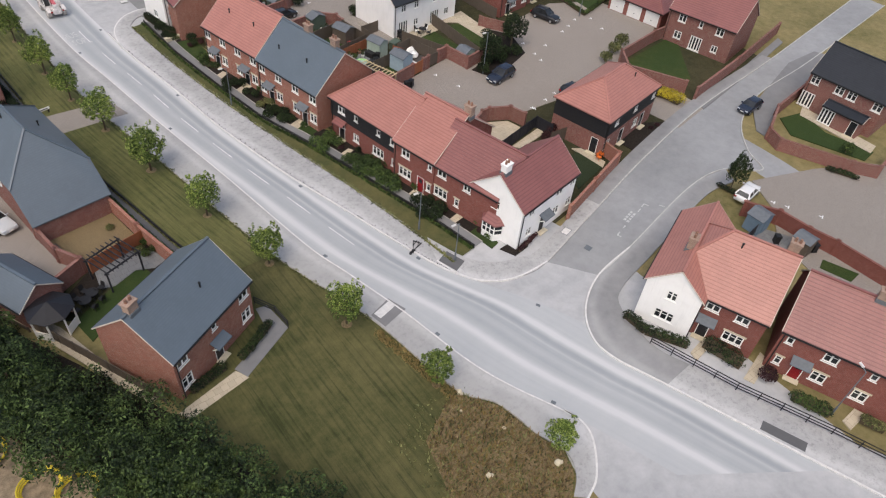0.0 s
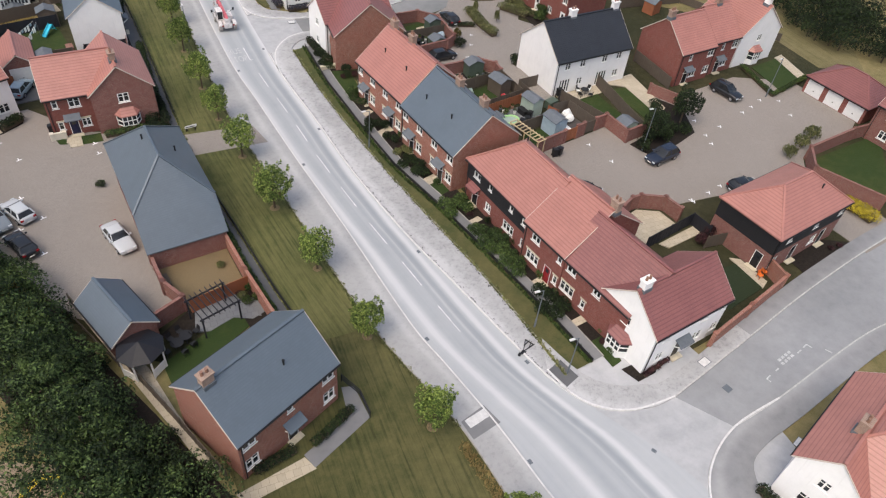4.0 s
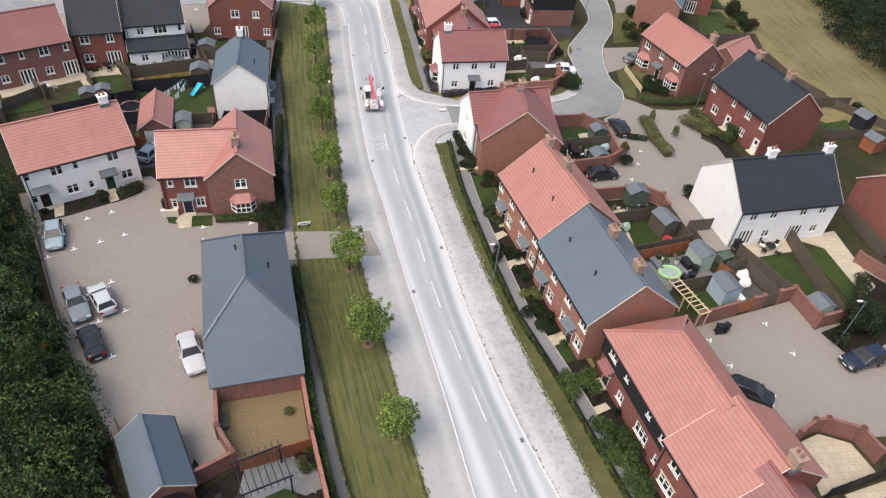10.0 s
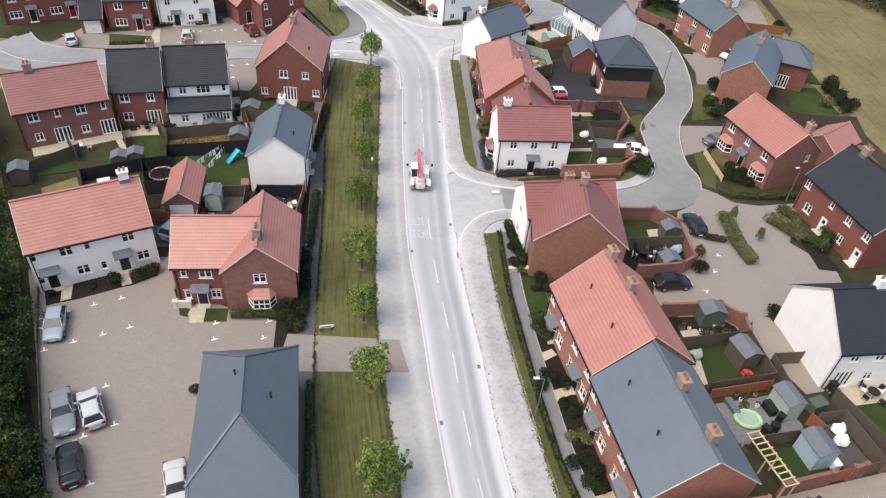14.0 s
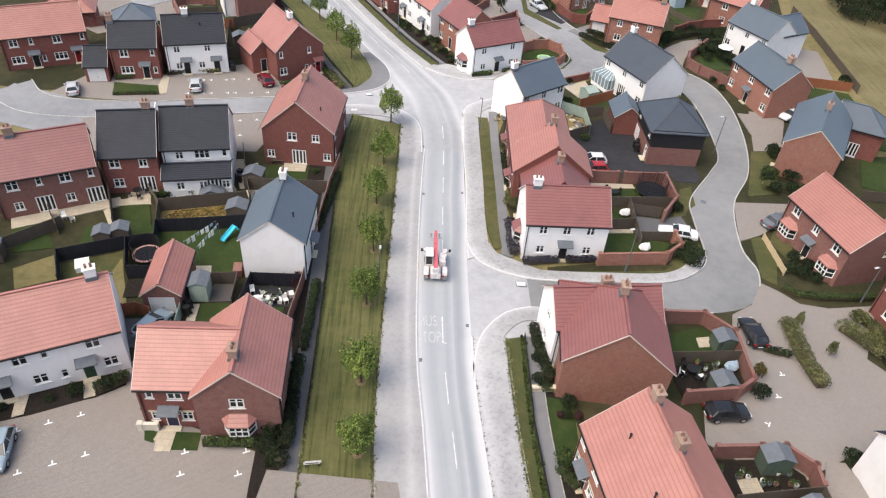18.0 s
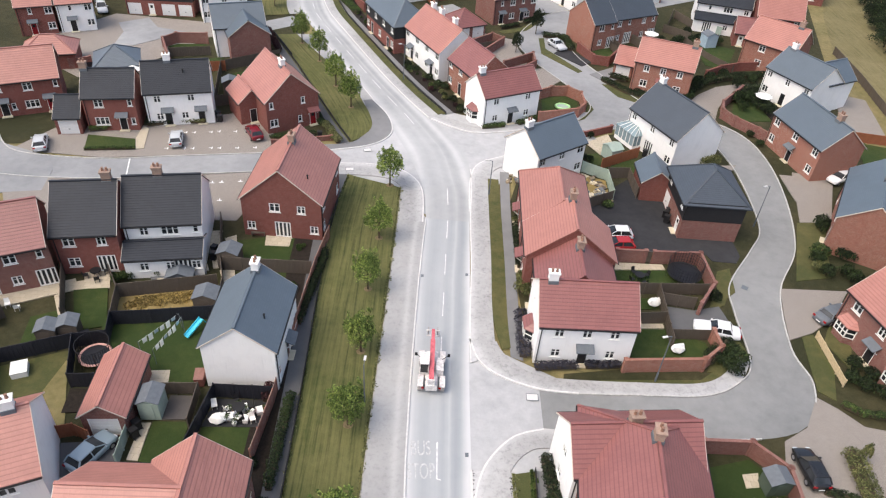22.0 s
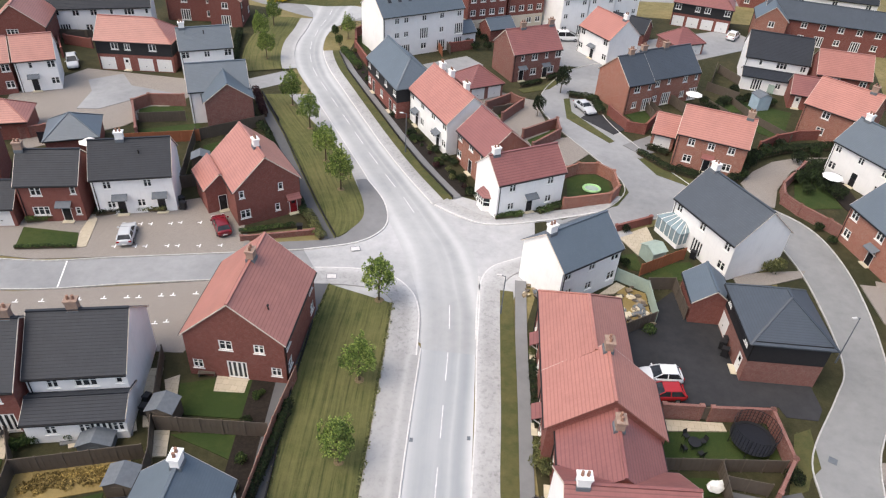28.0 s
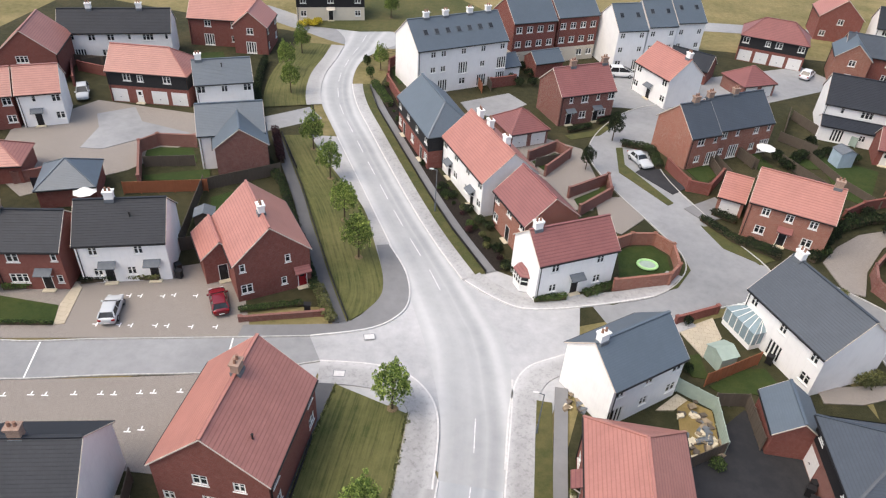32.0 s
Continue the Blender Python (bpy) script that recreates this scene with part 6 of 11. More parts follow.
def trampoline(x, y, r, pad):
    t = thing("trampoline", at(x, y, 0, 0.08), "round garden trampoline with net poles", "trampoline")
    bm = bmesh.new()
    tube(bm, (0, 0, 0.72), (0, 0, 0.74), r * 0.86, seg=24)
    part("mat", bm, DOORBLACK, t)
    bm = bmesh.new()
    for i in range(24):
        a, b = i * math.tau / 24, (i + 1) * math.tau / 24
        solid(bm, [(math.cos(a) * r * 0.84, math.sin(a) * r * 0.84, 0.78), (math.cos(a) * r, math.sin(a) * r, 0.77), (math.cos(b) * r, math.sin(b) * r, 0.77), (math.cos(b) * r * 0.84, math.sin(b) * r * 0.84, 0.78)], 0.05)
    bmesh.ops.remove_doubles(bm, verts=bm.verts, dist=0.002)
    part("pad", bm, pad, t)
    for i in range(6):
        a = i * math.tau / 6
        bm = bmesh.new()
        tube(bm, (math.cos(a) * r, math.sin(a) * r, 0), (math.cos(a) * r * 1.02, math.sin(a) * r * 1.02, 2.3), 0.03, seg=6)
        part("pole", bm, BLACK, t)
    bm = bmesh.new()
    for i in range(24):
        a, b = i * math.tau / 24, (i + 1) * math.tau / 24
        beam(bm, (math.cos(a) * r, math.sin(a) * r, 2.28), (math.cos(b) * r, math.sin(b) * r, 2.28), 0.04, 0.04)
    bmesh.ops.remove_doubles(bm, verts=bm.verts, dist=0.03)
    part("top_ring", bm, BLACK, t)
    bm = bmesh.new()
    for i in range(40):
        a = i * math.tau / 40
        beam(bm, (math.cos(a) * r * 0.99, math.sin(a) * r * 0.99, 0.75), (math.cos(a) * r, math.sin(a) * r, 2.26), 0.05, 0.012)
    for z in (1.1, 1.5, 1.9):
        tube(bm, (0, 0, z), (0, 0, z + 0.04), r * 0.985, r * 0.985, seg=40, cap=False)
    tagged(part("safety_net", bm, BLACK, t), kind="stuff")


def slide(x, y, ang):
    s = thing("garden_slide", at(x, y, ang, 0.08), "turquoise plastic garden slide on the lawn", "slide")
    bm = bmesh.new()
    solid(bm, [(-1.0, -0.25, 0.15), (1.0, -0.25, 1.0), (1.0, 0.25, 1.0), (-1.0, 0.25, 0.15)], 0.06)
    for yy in (-0.28, 0.28):
        beam(bm, (-1.0, yy, 0.22), (1.0, yy, 1.07), 0.06, 0.16)
    part("chute", bm, TURQ, s)
    bm = bmesh.new()
    for yy in (-0.25, 0.25):
        beam(bm, (1.0, yy, 1.0), (1.5, yy, 0.0), 0.06, 0.06)
    for i in range(3):
        beam(bm, (1.1 + i * 0.14, -0.25, 0.75 - i * 0.27), (1.1 + i * 0.14, 0.25, 0.75 - i * 0.27), 0.05, 0.05)
    part("ladder", bm, TURQ, s)


def bunting(x0, y0, x1, y1):
    b = thing("washing_line", at(x0, y0), "washing line hung with pale laundry", "washing line")
    d = Vector((x1 - x0, y1 - y0, 0))
    for s in (0.0, 1.0):
        bm = bmesh.new()
        tube(bm, (d.x * s, d.y * s, 0), (d.x * s, d.y * s, 2.0), 0.03, seg=6)
        part("pole", bm, LEAD, b)
    bm = bmesh.new()
    beam(bm, (0, 0, 1.95), (d.x, d.y, 1.95), 0.015, 0.015)
    part("line", bm, UPVC, b)
    n = int(d.length / 0.6)
    for i in range(1, n):
        p = d * (i / n)
        bm = bmesh.new()
        k = 0.35 + 0.2 * (i % 3)
        u = d.normalized() * 0.22
        beam(bm, (p.x - u.x, p.y - u.y, 1.93 - k / 2), (p.x + u.x, p.y + u.y, 1.93 - k / 2), 0.03, k)
        part("garment", bm, UPVC if i % 3 else SILVERBLUE, b)


def paddling_pool(x, y):
    p = thing("paddling_pool", at(x, y, 0, 0.1), "green and white inflatable paddling pool", "pool")
    bm = bmesh.new()
    for i in range(20):
        a, b = i * math.tau / 20, (i + 1) * math.tau / 20
        tube(bm, (math.cos(a) * 1.1, math.sin(a) * 0.9, 0.2), (math.cos(b) * 1.1, math.sin(b) * 0.9, 0.2), 0.17, seg=8, cap=False)
    bmesh.ops.remove_doubles(bm, verts=bm.verts, dist=0.06)
    part("ring", bm, POOLGREEN, p)
    bm = bmesh.new()
    tube(bm, (0, 0, 0.02), (0, 0, 0.2), 0.95, seg=16)
    part("water", bm, PALEGREEN, p)


def parasol(x, y):
    p = thing("parasol", at(x, y, 10, 0.1), "open white garden parasol", "parasol")
    bm = bmesh.new()
    tube(bm, (0, 0, 0), (0, 0, 2.5), 0.03, seg=6)
    part("pole", bm, FENCE, p)
    bm = bmesh.new()
    for i in range(8):
        a, b = i * math.tau / 8, (i + 1) * math.tau / 8
        solid(bm, [(math.cos(a) * 1.4, math.sin(a) * 1.4, 2.1), (math.cos(b) * 1.4, math.sin(b) * 1.4, 2.1), (0, 0, 2.6)], 0.03)
    part("canopy", bm, UPVC, p)


def covered_table(x, y, mat=UPVC, tint="pale"):
    p = thing("covered_furniture", at(x, y, 15, 0.1), f"garden furniture under a crumpled {tint} cover", "furniture")
    bm = bmesh.new()
    ball(bm, (0, 0, 0.42), 0.75, 0.6, 0.45, 12, 7)
    for v in bm.verts:
        v.co += Vector((noise.noise(v.co * 3), noise.noise(v.co * 3 + Vector((5, 0, 0))), noise.noise(v.co * 3 + Vector((0, 7, 0))))) * 0.22
        v.co.z = max(v.co.z, 0)
    part("cover", bm, mat, p)


def pot_group(x, y):
    for i in range(9):
        px, py = x + RNG.uniform(-1.4, 1.4), y + RNG.uniform(-1.0, 1.0)
        p = thing("plant_pot", at(px, py, 0, 0.1), "pale plant pot with a small plant on slabs", "plant pot", "patio pots")
        part("pot", stored(("ppot", i % 3), lambda bm: tube(bm, (0, 0, 0), (0, 0, 0.35), 0.14, 0.22, 10), (UPVC, POT, LEAD)[i % 3]), None, p)
        if ("pplant",) not in STORE:
            STORE[("pplant",)] = leaves("plant", [(0, 0, 0.5, 0.25, 0.25, 0.25, 60)], 0.14, LEAF_H)
        part("plant", STORE[("pplant",)], None, p)


def rubble(x, y):
    for i in range(26):
        px, py = RNG.normal(x, 1.0), RNG.normal(y, 1.0)
        bm = bmesh.new()
        box(bm, -0.3, 0.3, -0.22, 0.22, 0, 0.12 + 0.2 * RNG.random())
        bmesh.ops.remove_doubles(bm, verts=bm.verts, dist=0.001)
        for v in bm.verts:
            v.co += Vector(RNG.normal(scale=0.06, size=3).tolist())
        r = part("rubble_block", bm, (STONE, FENCE, EARTH, LEAD)[i % 4])
        r.matrix_basis = pose(px, py, 0.06, RNG.uniform(-15, 15), RNG.uniform(-15, 15), RNG.uniform(0, 180))
        tagged(r, "broken pale block in a building heap", "rubble", "builders' rubble")


def conservatory(x, y, ang):
    c = thing("conservatory", at(x, y, ang, 0.08), "white-framed conservatory with a glazed hipped roof", "conservatory")
    w, d, h = 4.2, 3.4, 2.2
    bm = bmesh.new()
    box(bm, -w / 2, w / 2, -d / 2, d / 2, 0, 0.6)
    part("base_wall", bm, WHITE, c)
    for px, py, qx, qy in ((-w / 2, -d / 2, w / 2, -d / 2), (w / 2, -d / 2, w / 2, d / 2), (-w / 2, -d / 2, -w / 2, d / 2), (-w / 2, d / 2, w / 2, d / 2)):
        n = 5
        for i in range(n):
            ax, ay = px + (qx - px) * i / n, py + (qy - py) * i / n
            bx, by = px + (qx - px) * (i + 1) / n, py + (qy - py) * (i + 1) / n
            bm = bmesh.new()
            face(bm, [(ax, ay, 0.6), (bx, by, 0.6), (bx, by, h), (ax, ay, h)])
            part("pane", bm, ROOFGLASS, c)
            bm = bmesh.new()
            box(bm, ax - 0.05, ax + 0.05, ay - 0.05, ay + 0.05, 0.6, h)
            part("mullion", bm, UPVC, c)
    top = [(-w / 2 + 1.1, 0, 3.1), (w / 2 - 1.1, 0, 3.1)]
    e = [(-w / 2 - 0.1, -d / 2 - 0.1, h), (w / 2 + 0.1, -d / 2 - 0.1, h), (w / 2 + 0.1, d / 2 + 0.1, h), (-w / 2 - 0.1, d / 2 + 0.1, h)]
    for poly in ((e[0], e[1], top[1], top[0]), (e[1], e[2], top[1]), (e[2], e[3], top[0], top[1]), (e[3], e[0], top[0])):
        bm = bmesh.new()
        solid(bm, list(poly), 0.03)
        part("roof_pane", bm, ROOFGLASS, c)
        p, q = Vector(poly[0]), Vector(poly[1])
        for i in range(6):
            a = p + (q - p) * (i / 5)
            b = Vector(poly[-1]) + ((Vector(poly[2]) - Vector(poly[-1])) * (i / 5) if len(poly) == 4 else (Vector(poly[2]) - Vector(poly[-1])))
            bm = bmesh.new()
            beam(bm, a + Vector((0, 0, 0.03)), b + Vector((0, 0, 0.03)), 0.06, 0.06)
            part("glazing_bar", bm, UPVC, c)


def garage_hip(x, y, ang, L, W):
    simple("garage", "brick garage with a hipped red tiled roof", x, y, ang, L, W, eave=2.4, pitch=36, wall=BRICK, roof=PLUM, hips="lr", rows={"f": ("gg",)}, pipes=False)


def paint(name, c):
    m = Mat(name, 0.22, 0.0)
    m.color(m.mix(m.math("MULTIPLY", m.noise(m.world_pos(), 6, 4), 0.25), c, tuple(v * 0.8 + 0.04 for v in c[:3]) + (1,)))
    m.b.inputs["Coat Weight"].default_value = 0.5
    m.b.inputs["Coat Roughness"].default_value = 0.08
    return m.m


SILVERBLUE, GREYCAR, WHITECAR, BLACKCAR, SILVERCAR, DARKRED, DARKBLUE, REDCAR = (paint(n, c) for n, c in (
    ("pale_blue_paint", srgb(150, 168, 178)), ("grey_paint", srgb(128, 136, 142)), ("white_paint", srgb(230, 231, 232)), ("black_paint", srgb(30, 31, 34)), ("silver_paint", srgb(190, 194, 197)),
    ("dark_red_paint", srgb(112, 24, 36)), ("dark_blue_paint", srgb(34, 42, 58)), ("red_paint", srgb(168, 40, 44))))
TURQ = plain("turquoise_plastic", srgb(60, 190, 214), 0.4)
PINKPAD = plain("pink_pad", srgb(206, 160, 150), 0.6)
POOLGREEN = plain("pool_green", srgb(170, 214, 150), 0.4)
PALEGREEN = boards_mat("pale_green_boards", srgb(142, 156, 146), 0.15)
SHEDGREEN = boards_mat("dark_green_boards", srgb(70, 82, 72), 0.15)
PALEBLUE = boards_mat("pale_blue_boards", srgb(140, 158, 170), 0.15)
BLUEGREY = boards_mat("blue_grey_boards", srgb(92, 110, 126), 0.15)
ORANGE = plain("orange_plastic", srgb(214, 110, 50), 0.5)
ROOFGLASS = plain("roof_glass", srgb(128, 146, 152), 0.12, grain=0.1)
STRAW = grass_mat("straw_grass", srgb(128, 108, 66), srgb(160, 138, 88), srgb(176, 156, 104), 0.6)
WEEDBROWN = leaf_mat("weed_brown", srgb(128, 108, 82), srgb(176, 152, 118))
WEEDGREEN = leaf_mat("weed_green", srgb(100, 106, 66), srgb(150, 150, 102))
MEADOW = grass_mat("meadow_grass", srgb(45, 52, 27), srgb(80, 86, 47), srgb(126, 119, 78), 0.55, 0.2)
GARDEN = grass_mat("garden_ground", srgb(38, 42, 24), srgb(63, 65, 39), srgb(96, 87, 61), 0.35)
GRASSP = grass_mat("strip_grass", srgb(64, 72, 40), srgb(94, 98, 58), srgb(126, 116, 76), 0.3)
DARKLAWN = grass_mat("artificial_lawn", srgb(40, 52, 34), srgb(58, 70, 46), srgb(70, 76, 52), 0.1)
DUSTY = plain("dusty_white_steel", srgb(222, 218, 216), 0.7, grain=0.25, scale=4)
DUSTTYRE = plain("dusty_tyre", srgb(168, 164, 160), 0.95, grain=0.3, scale=6)
BOOMRED = plain("red_boom_paint", srgb(202, 104, 112), 0.6, grain=0.3, scale=3)
YELLOW = plain("yellow_pipe", srgb(220, 200, 70), 0.5)
TYRE = plain("tyre_rubber", srgb(40, 40, 42), 0.9)
RIM = plain("alloy_rim", srgb(170, 172, 176), 0.35, 0.6)
LAMPGLASS = plain("headlamp_glass", srgb(205, 210, 214), 0.1)
REARLAMP = plain("red_lamp", srgb(150, 20, 24), 0.2)

CARS = {"hatch": (4.05, 1.75, 1.46, 0.62, 0.50, 0.36, -0.47), "saloon": (4.6, 1.8, 1.42, 0.60, 0.50, 0.24, -0.33), "suv": (4.6, 1.86, 1.68, 0.66, 0.54, 0.32, -0.48), "van": (5.0, 1.95, 1.95, 0.8, 0.62, 0.62, -0.5)}


def car(x, y, ang, mat, kind, label):
    """A parked car. Its own +x is forwards."""
    L, W, H, belt, sill, wind, tail = CARS[kind]
    k = ("car", kind, mat.name)
    t = thing("car", at(x, y, ang, 0.05), label, "car")
    def hull(bm):
        base = belt + 0.34
        tops = [(-0.5, 0.74), (-0.49, base - 0.1), (-0.465, base - 0.01), (tail * 0.9, base), (0.0, base), (wind * 0.62, base - 0.02), (0.5 * (wind * 0.62 + 0.44), base - 0.07), (0.44, base - 0.17), (0.475, base - 0.26), (0.495, 0.6), (0.5, 0.48)]
        tops = sorted(tops)
        rings = []
        for f, zt in tops:
            e = abs(f) * 2
            hw = W / 2 * (1 - 0.05 * e ** 2 - 0.13 * e ** 9)
            zb = 0.24 + 0.1 * e ** 8
            zt = max(zt, zb + 0.16)
            mid = min(0.62, zb + (zt - zb) * 0.6)
            half = [(hw * 0.9, zb), (hw, zb + (mid - zb) * 0.5), (hw, mid), (hw * 0.97, zt - (zt - mid) * 0.25), (hw * 0.85, zt), (hw * 0.45, zt + 0.025)]
            ring = [(-y, z) for y, z in half] + [(y, z) for y, z in half[::-1]]
            rings.append([bm.verts.new((f * L, y, z)) for y, z in ring])
        n = len(rings[0])
        for a, b in zip(rings, rings[1:]):
            for i in range(n):
                bm.faces.new((a[i], a[(i + 1) % n], b[(i + 1) % n], b[i]))
        bm.faces.new(rings[0][::-1])
        bm.faces.new(rings[-1])
        bmesh.ops.recalc_face_normals(bm, faces=bm.faces)
        for p in bm.faces:
            p.smooth = True
    def cabin(bm, grow, z0, z1):
        w0, w1 = W / 2 - 0.09 + grow, W / 2 - 0.27 + grow
        lo = [(L * tail * 0.97, -w0), (L * wind * 0.66, -w0), (L * wind * 0.66, w0), (L * tail * 0.97, w0)]
        hi = [(L * tail * 0.72, -w1), (L * wind * 0.05, -w1), (L * wind * 0.05, w1), (L * tail * 0.72, w1)]
        A = [Vector((px, py, z0)) for px, py in lo]
        B = [Vector((px, py, z1)) for px, py in hi]
        for i in range(4):
            j = (i + 1) % 4
            face(bm, [A[i], A[j], B[j], B[i]])
        face(bm, B)
    def roofp(bm):
        w1, x0, x1 = W / 2 - 0.25, L * tail * 0.76, L * wind * 0.1
        rows = []
        for u in (0, 0.08, 0.35, 0.7, 0.93, 1):
            cut = 0.88 if u in (0, 1) else 1
            rows.append([bm.verts.new((x0 + (x1 - x0) * u, w1 * v * cut, H - 0.05 + 0.06 * (1 - v * v) * (1 - (2 * u - 1) ** 4) + 0.015)) for v in (-1, -0.8, -0.3, 0.3, 0.8, 1)])
        for a, b in zip(rows, rows[1:]):
            for i in range(5):
                bm.faces.new((a[i], b[i], b[i + 1], a[i + 1])).smooth = True
        low = [v for v in rows[0]] + [r[-1] for r in rows[1:]] + rows[-1][-2::-1] + [r[0] for r in rows[-2:0:-1]]
        dn = [bm.verts.new(v.co - Vector((0, 0, 0.06))) for v in low]
        for i in range(len(low)):
            q = (i + 1) % len(low)
            bm.faces.new((low[i], low[q], dn[q], dn[i]))
        bmesh.ops.recalc_face_normals(bm, faces=bm.faces)
    part("body", stored(k + ("hull",), hull, mat), None, t)
    part("glazing", stored(k + ("glass",), lambda bm: cabin(bm, 0.0, belt + 0.3, H - 0.05), GLASS), None, t)
    part("roof", stored(k + ("roof",), roofp, mat), None, t)
    for sx in (-1, 1):
        for nm, lx, hx, th in (("a", wind * 0.64, wind * 0.06, 0.07), ("b", tail * 0.22, tail * 0.22, 0.08), ("c", tail * 0.95, tail * 0.73, 0.13)):
            part("pillar", stored(k + ("pl", nm, sx), lambda bm: beam(bm, (L * lx, sx * (W / 2 - 0.08), belt + 0.34), (L * hx, sx * (W / 2 - 0.26), H - 0.04), th, 0.06), mat), None, t)
        for px in (L * 0.31, -L * 0.29):
            w = part("wheel", stored(("tyre",), lambda bm: tube(bm, (0, -0.1, 0), (0, 0.1, 0), 0.32, seg=16), TYRE), None, t)
            w.matrix_basis = Matrix.Translation((px, sx * (W / 2 - 0.1), 0.32))
            part("rim", stored(("rim",), lambda bm: tube(bm, (0, -0.108, 0), (0, 0.108, 0), 0.2, seg=10), RIM), None, w)
        part("headlight", stored(k + ("hl", sx), lambda bm: box(bm, L / 2 - 0.2, L / 2 - 0.03, min(sx * (W / 2 - 0.5), sx * (W / 2 - 0.14)), max(sx * (W / 2 - 0.5), sx * (W / 2 - 0.14)), 0.58, 0.72), LAMPGLASS), None, t)
        part("tail_light", stored(k + ("tl", sx), lambda bm: box(bm, -L / 2 - 0.01, -L / 2 + 0.1, min(sx * (W / 2 - 0.4), sx * (W / 2 - 0.1)), max(sx * (W / 2 - 0.4), sx * (W / 2 - 0.1)), 0.7, 0.88), REARLAMP), None, t)
        part("wing_mirror", stored(k + ("wm", sx), lambda bm: box(bm, L * wind * 0.45, L * wind * 0.45 + 0.12, min(sx * (W / 2 - 0.02), sx * (W / 2 + 0.18)), max(sx * (W / 2 - 0.02), sx * (W / 2 + 0.18)), belt + 0.3, belt + 0.44), mat), None, t)
    for s, nm in ((1, "front"), (-1, "rear")):
        part("number_plate", stored(k + ("np", s), lambda bm: box(bm, s * (L / 2 + 0.005) - 0.01, s * (L / 2 + 0.005) + 0.01, -0.26, 0.26, 0.42, 0.53), UPVC), None, t)

def toy_car(x, y, ang):
    t = thing("toy_car", at(x, y, ang, 0.1), "red plastic ride-on toy car in a garden", "toy")
    part("body", stored(("toybody",), lambda bm: (box(bm, -0.5, 0.5, -0.27, 0.27, 0.12, 0.36), box(bm, -0.42, 0.05, -0.24, 0.24, 0.36, 0.62)), TOYRED), None, t)
    for px in (-0.32, 0.32):
        for py in (-0.28, 0.28):
            part("wheel", stored(("toywheel",), lambda bm: tube(bm, (0, -0.04, 0), (0, 0.04, 0), 0.13, seg=10), BLACK), None, t).matrix_basis = Matrix.Translation((px, py, 0.13))


def lean_frame(x, y, ang, n, w):
    """A long open timber frame of rails and cross bars on short posts."""
    t = thing("timber_frame", at(x, y, ang, 0.06), "pale new timber pergola frame beside a house wall", "pergola")
    L = n * 0.55
    for py in (-w / 2, w / 2):
        part("rail", stored(("lfrail", L), lambda bm: box(bm, 0, L, -0.05, 0.05, 1.92, 2.04), NEWWOOD), None, t).matrix_basis = Matrix.Translation((0, py, 0))
        for px in (0.1, L / 2, L - 0.1):
            part("post", stored(("lfpost",), lambda bm: box(bm, -0.05, 0.05, -0.05, 0.05, 0, 1.92), NEWWOOD), None, t).matrix_basis = Matrix.Translation((px, py, 0))
    for i in range(n + 1):
        part("cross_bar", stored(("lfbar", w), lambda bm: box(bm, -0.05, 0.05, -w / 2 - 0.1, w / 2 + 0.1, 2.045, 2.12), NEWWOOD), None, t).matrix_basis = Matrix.Translation((i * 0.55, 0, 0))


def crate(x, y, ang, w, d, h, mat, label):
    c = thing("storage_box", at(x, y, ang, 0.045), label, "box")
    bm = bmesh.new()
    box(bm, -w / 2, w / 2, -d / 2, d / 2, 0, h)
    part("body", bm, mat, c)
    bm = bmesh.new()
    solid(bm, [(-w / 2 - 0.03, -d / 2 - 0.03, h + 0.06), (w / 2 + 0.03, -d / 2 - 0.03, h + 0.06), (w / 2 + 0.03, d / 2 + 0.03, h + 0.11), (-w / 2 - 0.03, d / 2 + 0.03, h + 0.11)], 0.055)
    part("lid", bm, mat, c)


TOYRED = plain("toy_red", srgb(190, 70, 76), 0.4)
NEWWOOD = plain("pale_new_timber", srgb(206, 186, 150), 0.85, grain=0.2, scale=6)
DECK = boards_mat("grey_deck_boards", srgb(74, 70, 68), 0.14)

# ---- paved areas, verges and paths ----
def area(name, pts, z, mat, label, cat="paving"):
    sheet(name, pts, z, mat, label, cat, 0.1)


area("paving_west", [(-39, 34.6), (-26, 37.5), (-20, 31), (-11, 28), (-5.4, 27.4), (-5.2, 22.6), (-9.6, 22.9), (-9.2, 9.5), (-15.5, 6.8), (-17, -1.5), (-22.5, 2.6), (-29, 13.5), (-34, 24.5)], 0.03, PAVE, "worn brown block paving of a residents' car park")
area("paving_east", [(25.7, 9.6), (28.6, 11.8), (40.0, 14.6), (40.7, 11.0), (44.9, 11.8), (50.4, 19.2), (56, 18.5), (65.8, 20.3), (74, 17), (75.5, 6), (70.6, 3.0), (61.3, 1.4), (58.6, -2.0), (62, -9.0), (62, -13.4), (55, -14.6), (53.5, -5), (46.5, -1.5), (38.2, -1.2), (34.9, 0.0), (31.6, -1.0), (26.8, 0.6)], 0.03, PAVE2, "worn brown block paving of a residents' car park")
area("paving_court", [(24, 33), (30, 29), (34, 31.5), (37, 33), (46, 36), (46.5, 40), (43, 44.5), (47.5, 52.6), (42, 51.6), (39, 52.0), (37.3, 53.8), (35.7, 55.0), (33.6, 51.3), (31, 49.5), (29.9, 45.5), (29.7, 39.3), (25, 38)], 0.03, PAVE, "worn block paving between gardens")
area("paving_corner", [(53.5, -26.5), (62.5, -29.5), (70, -33), (76, -40), (70, -60), (48, -52), (45, -40), (47, -34), (51, -31)], 0.03, PAVE, "worn block paving of a court")
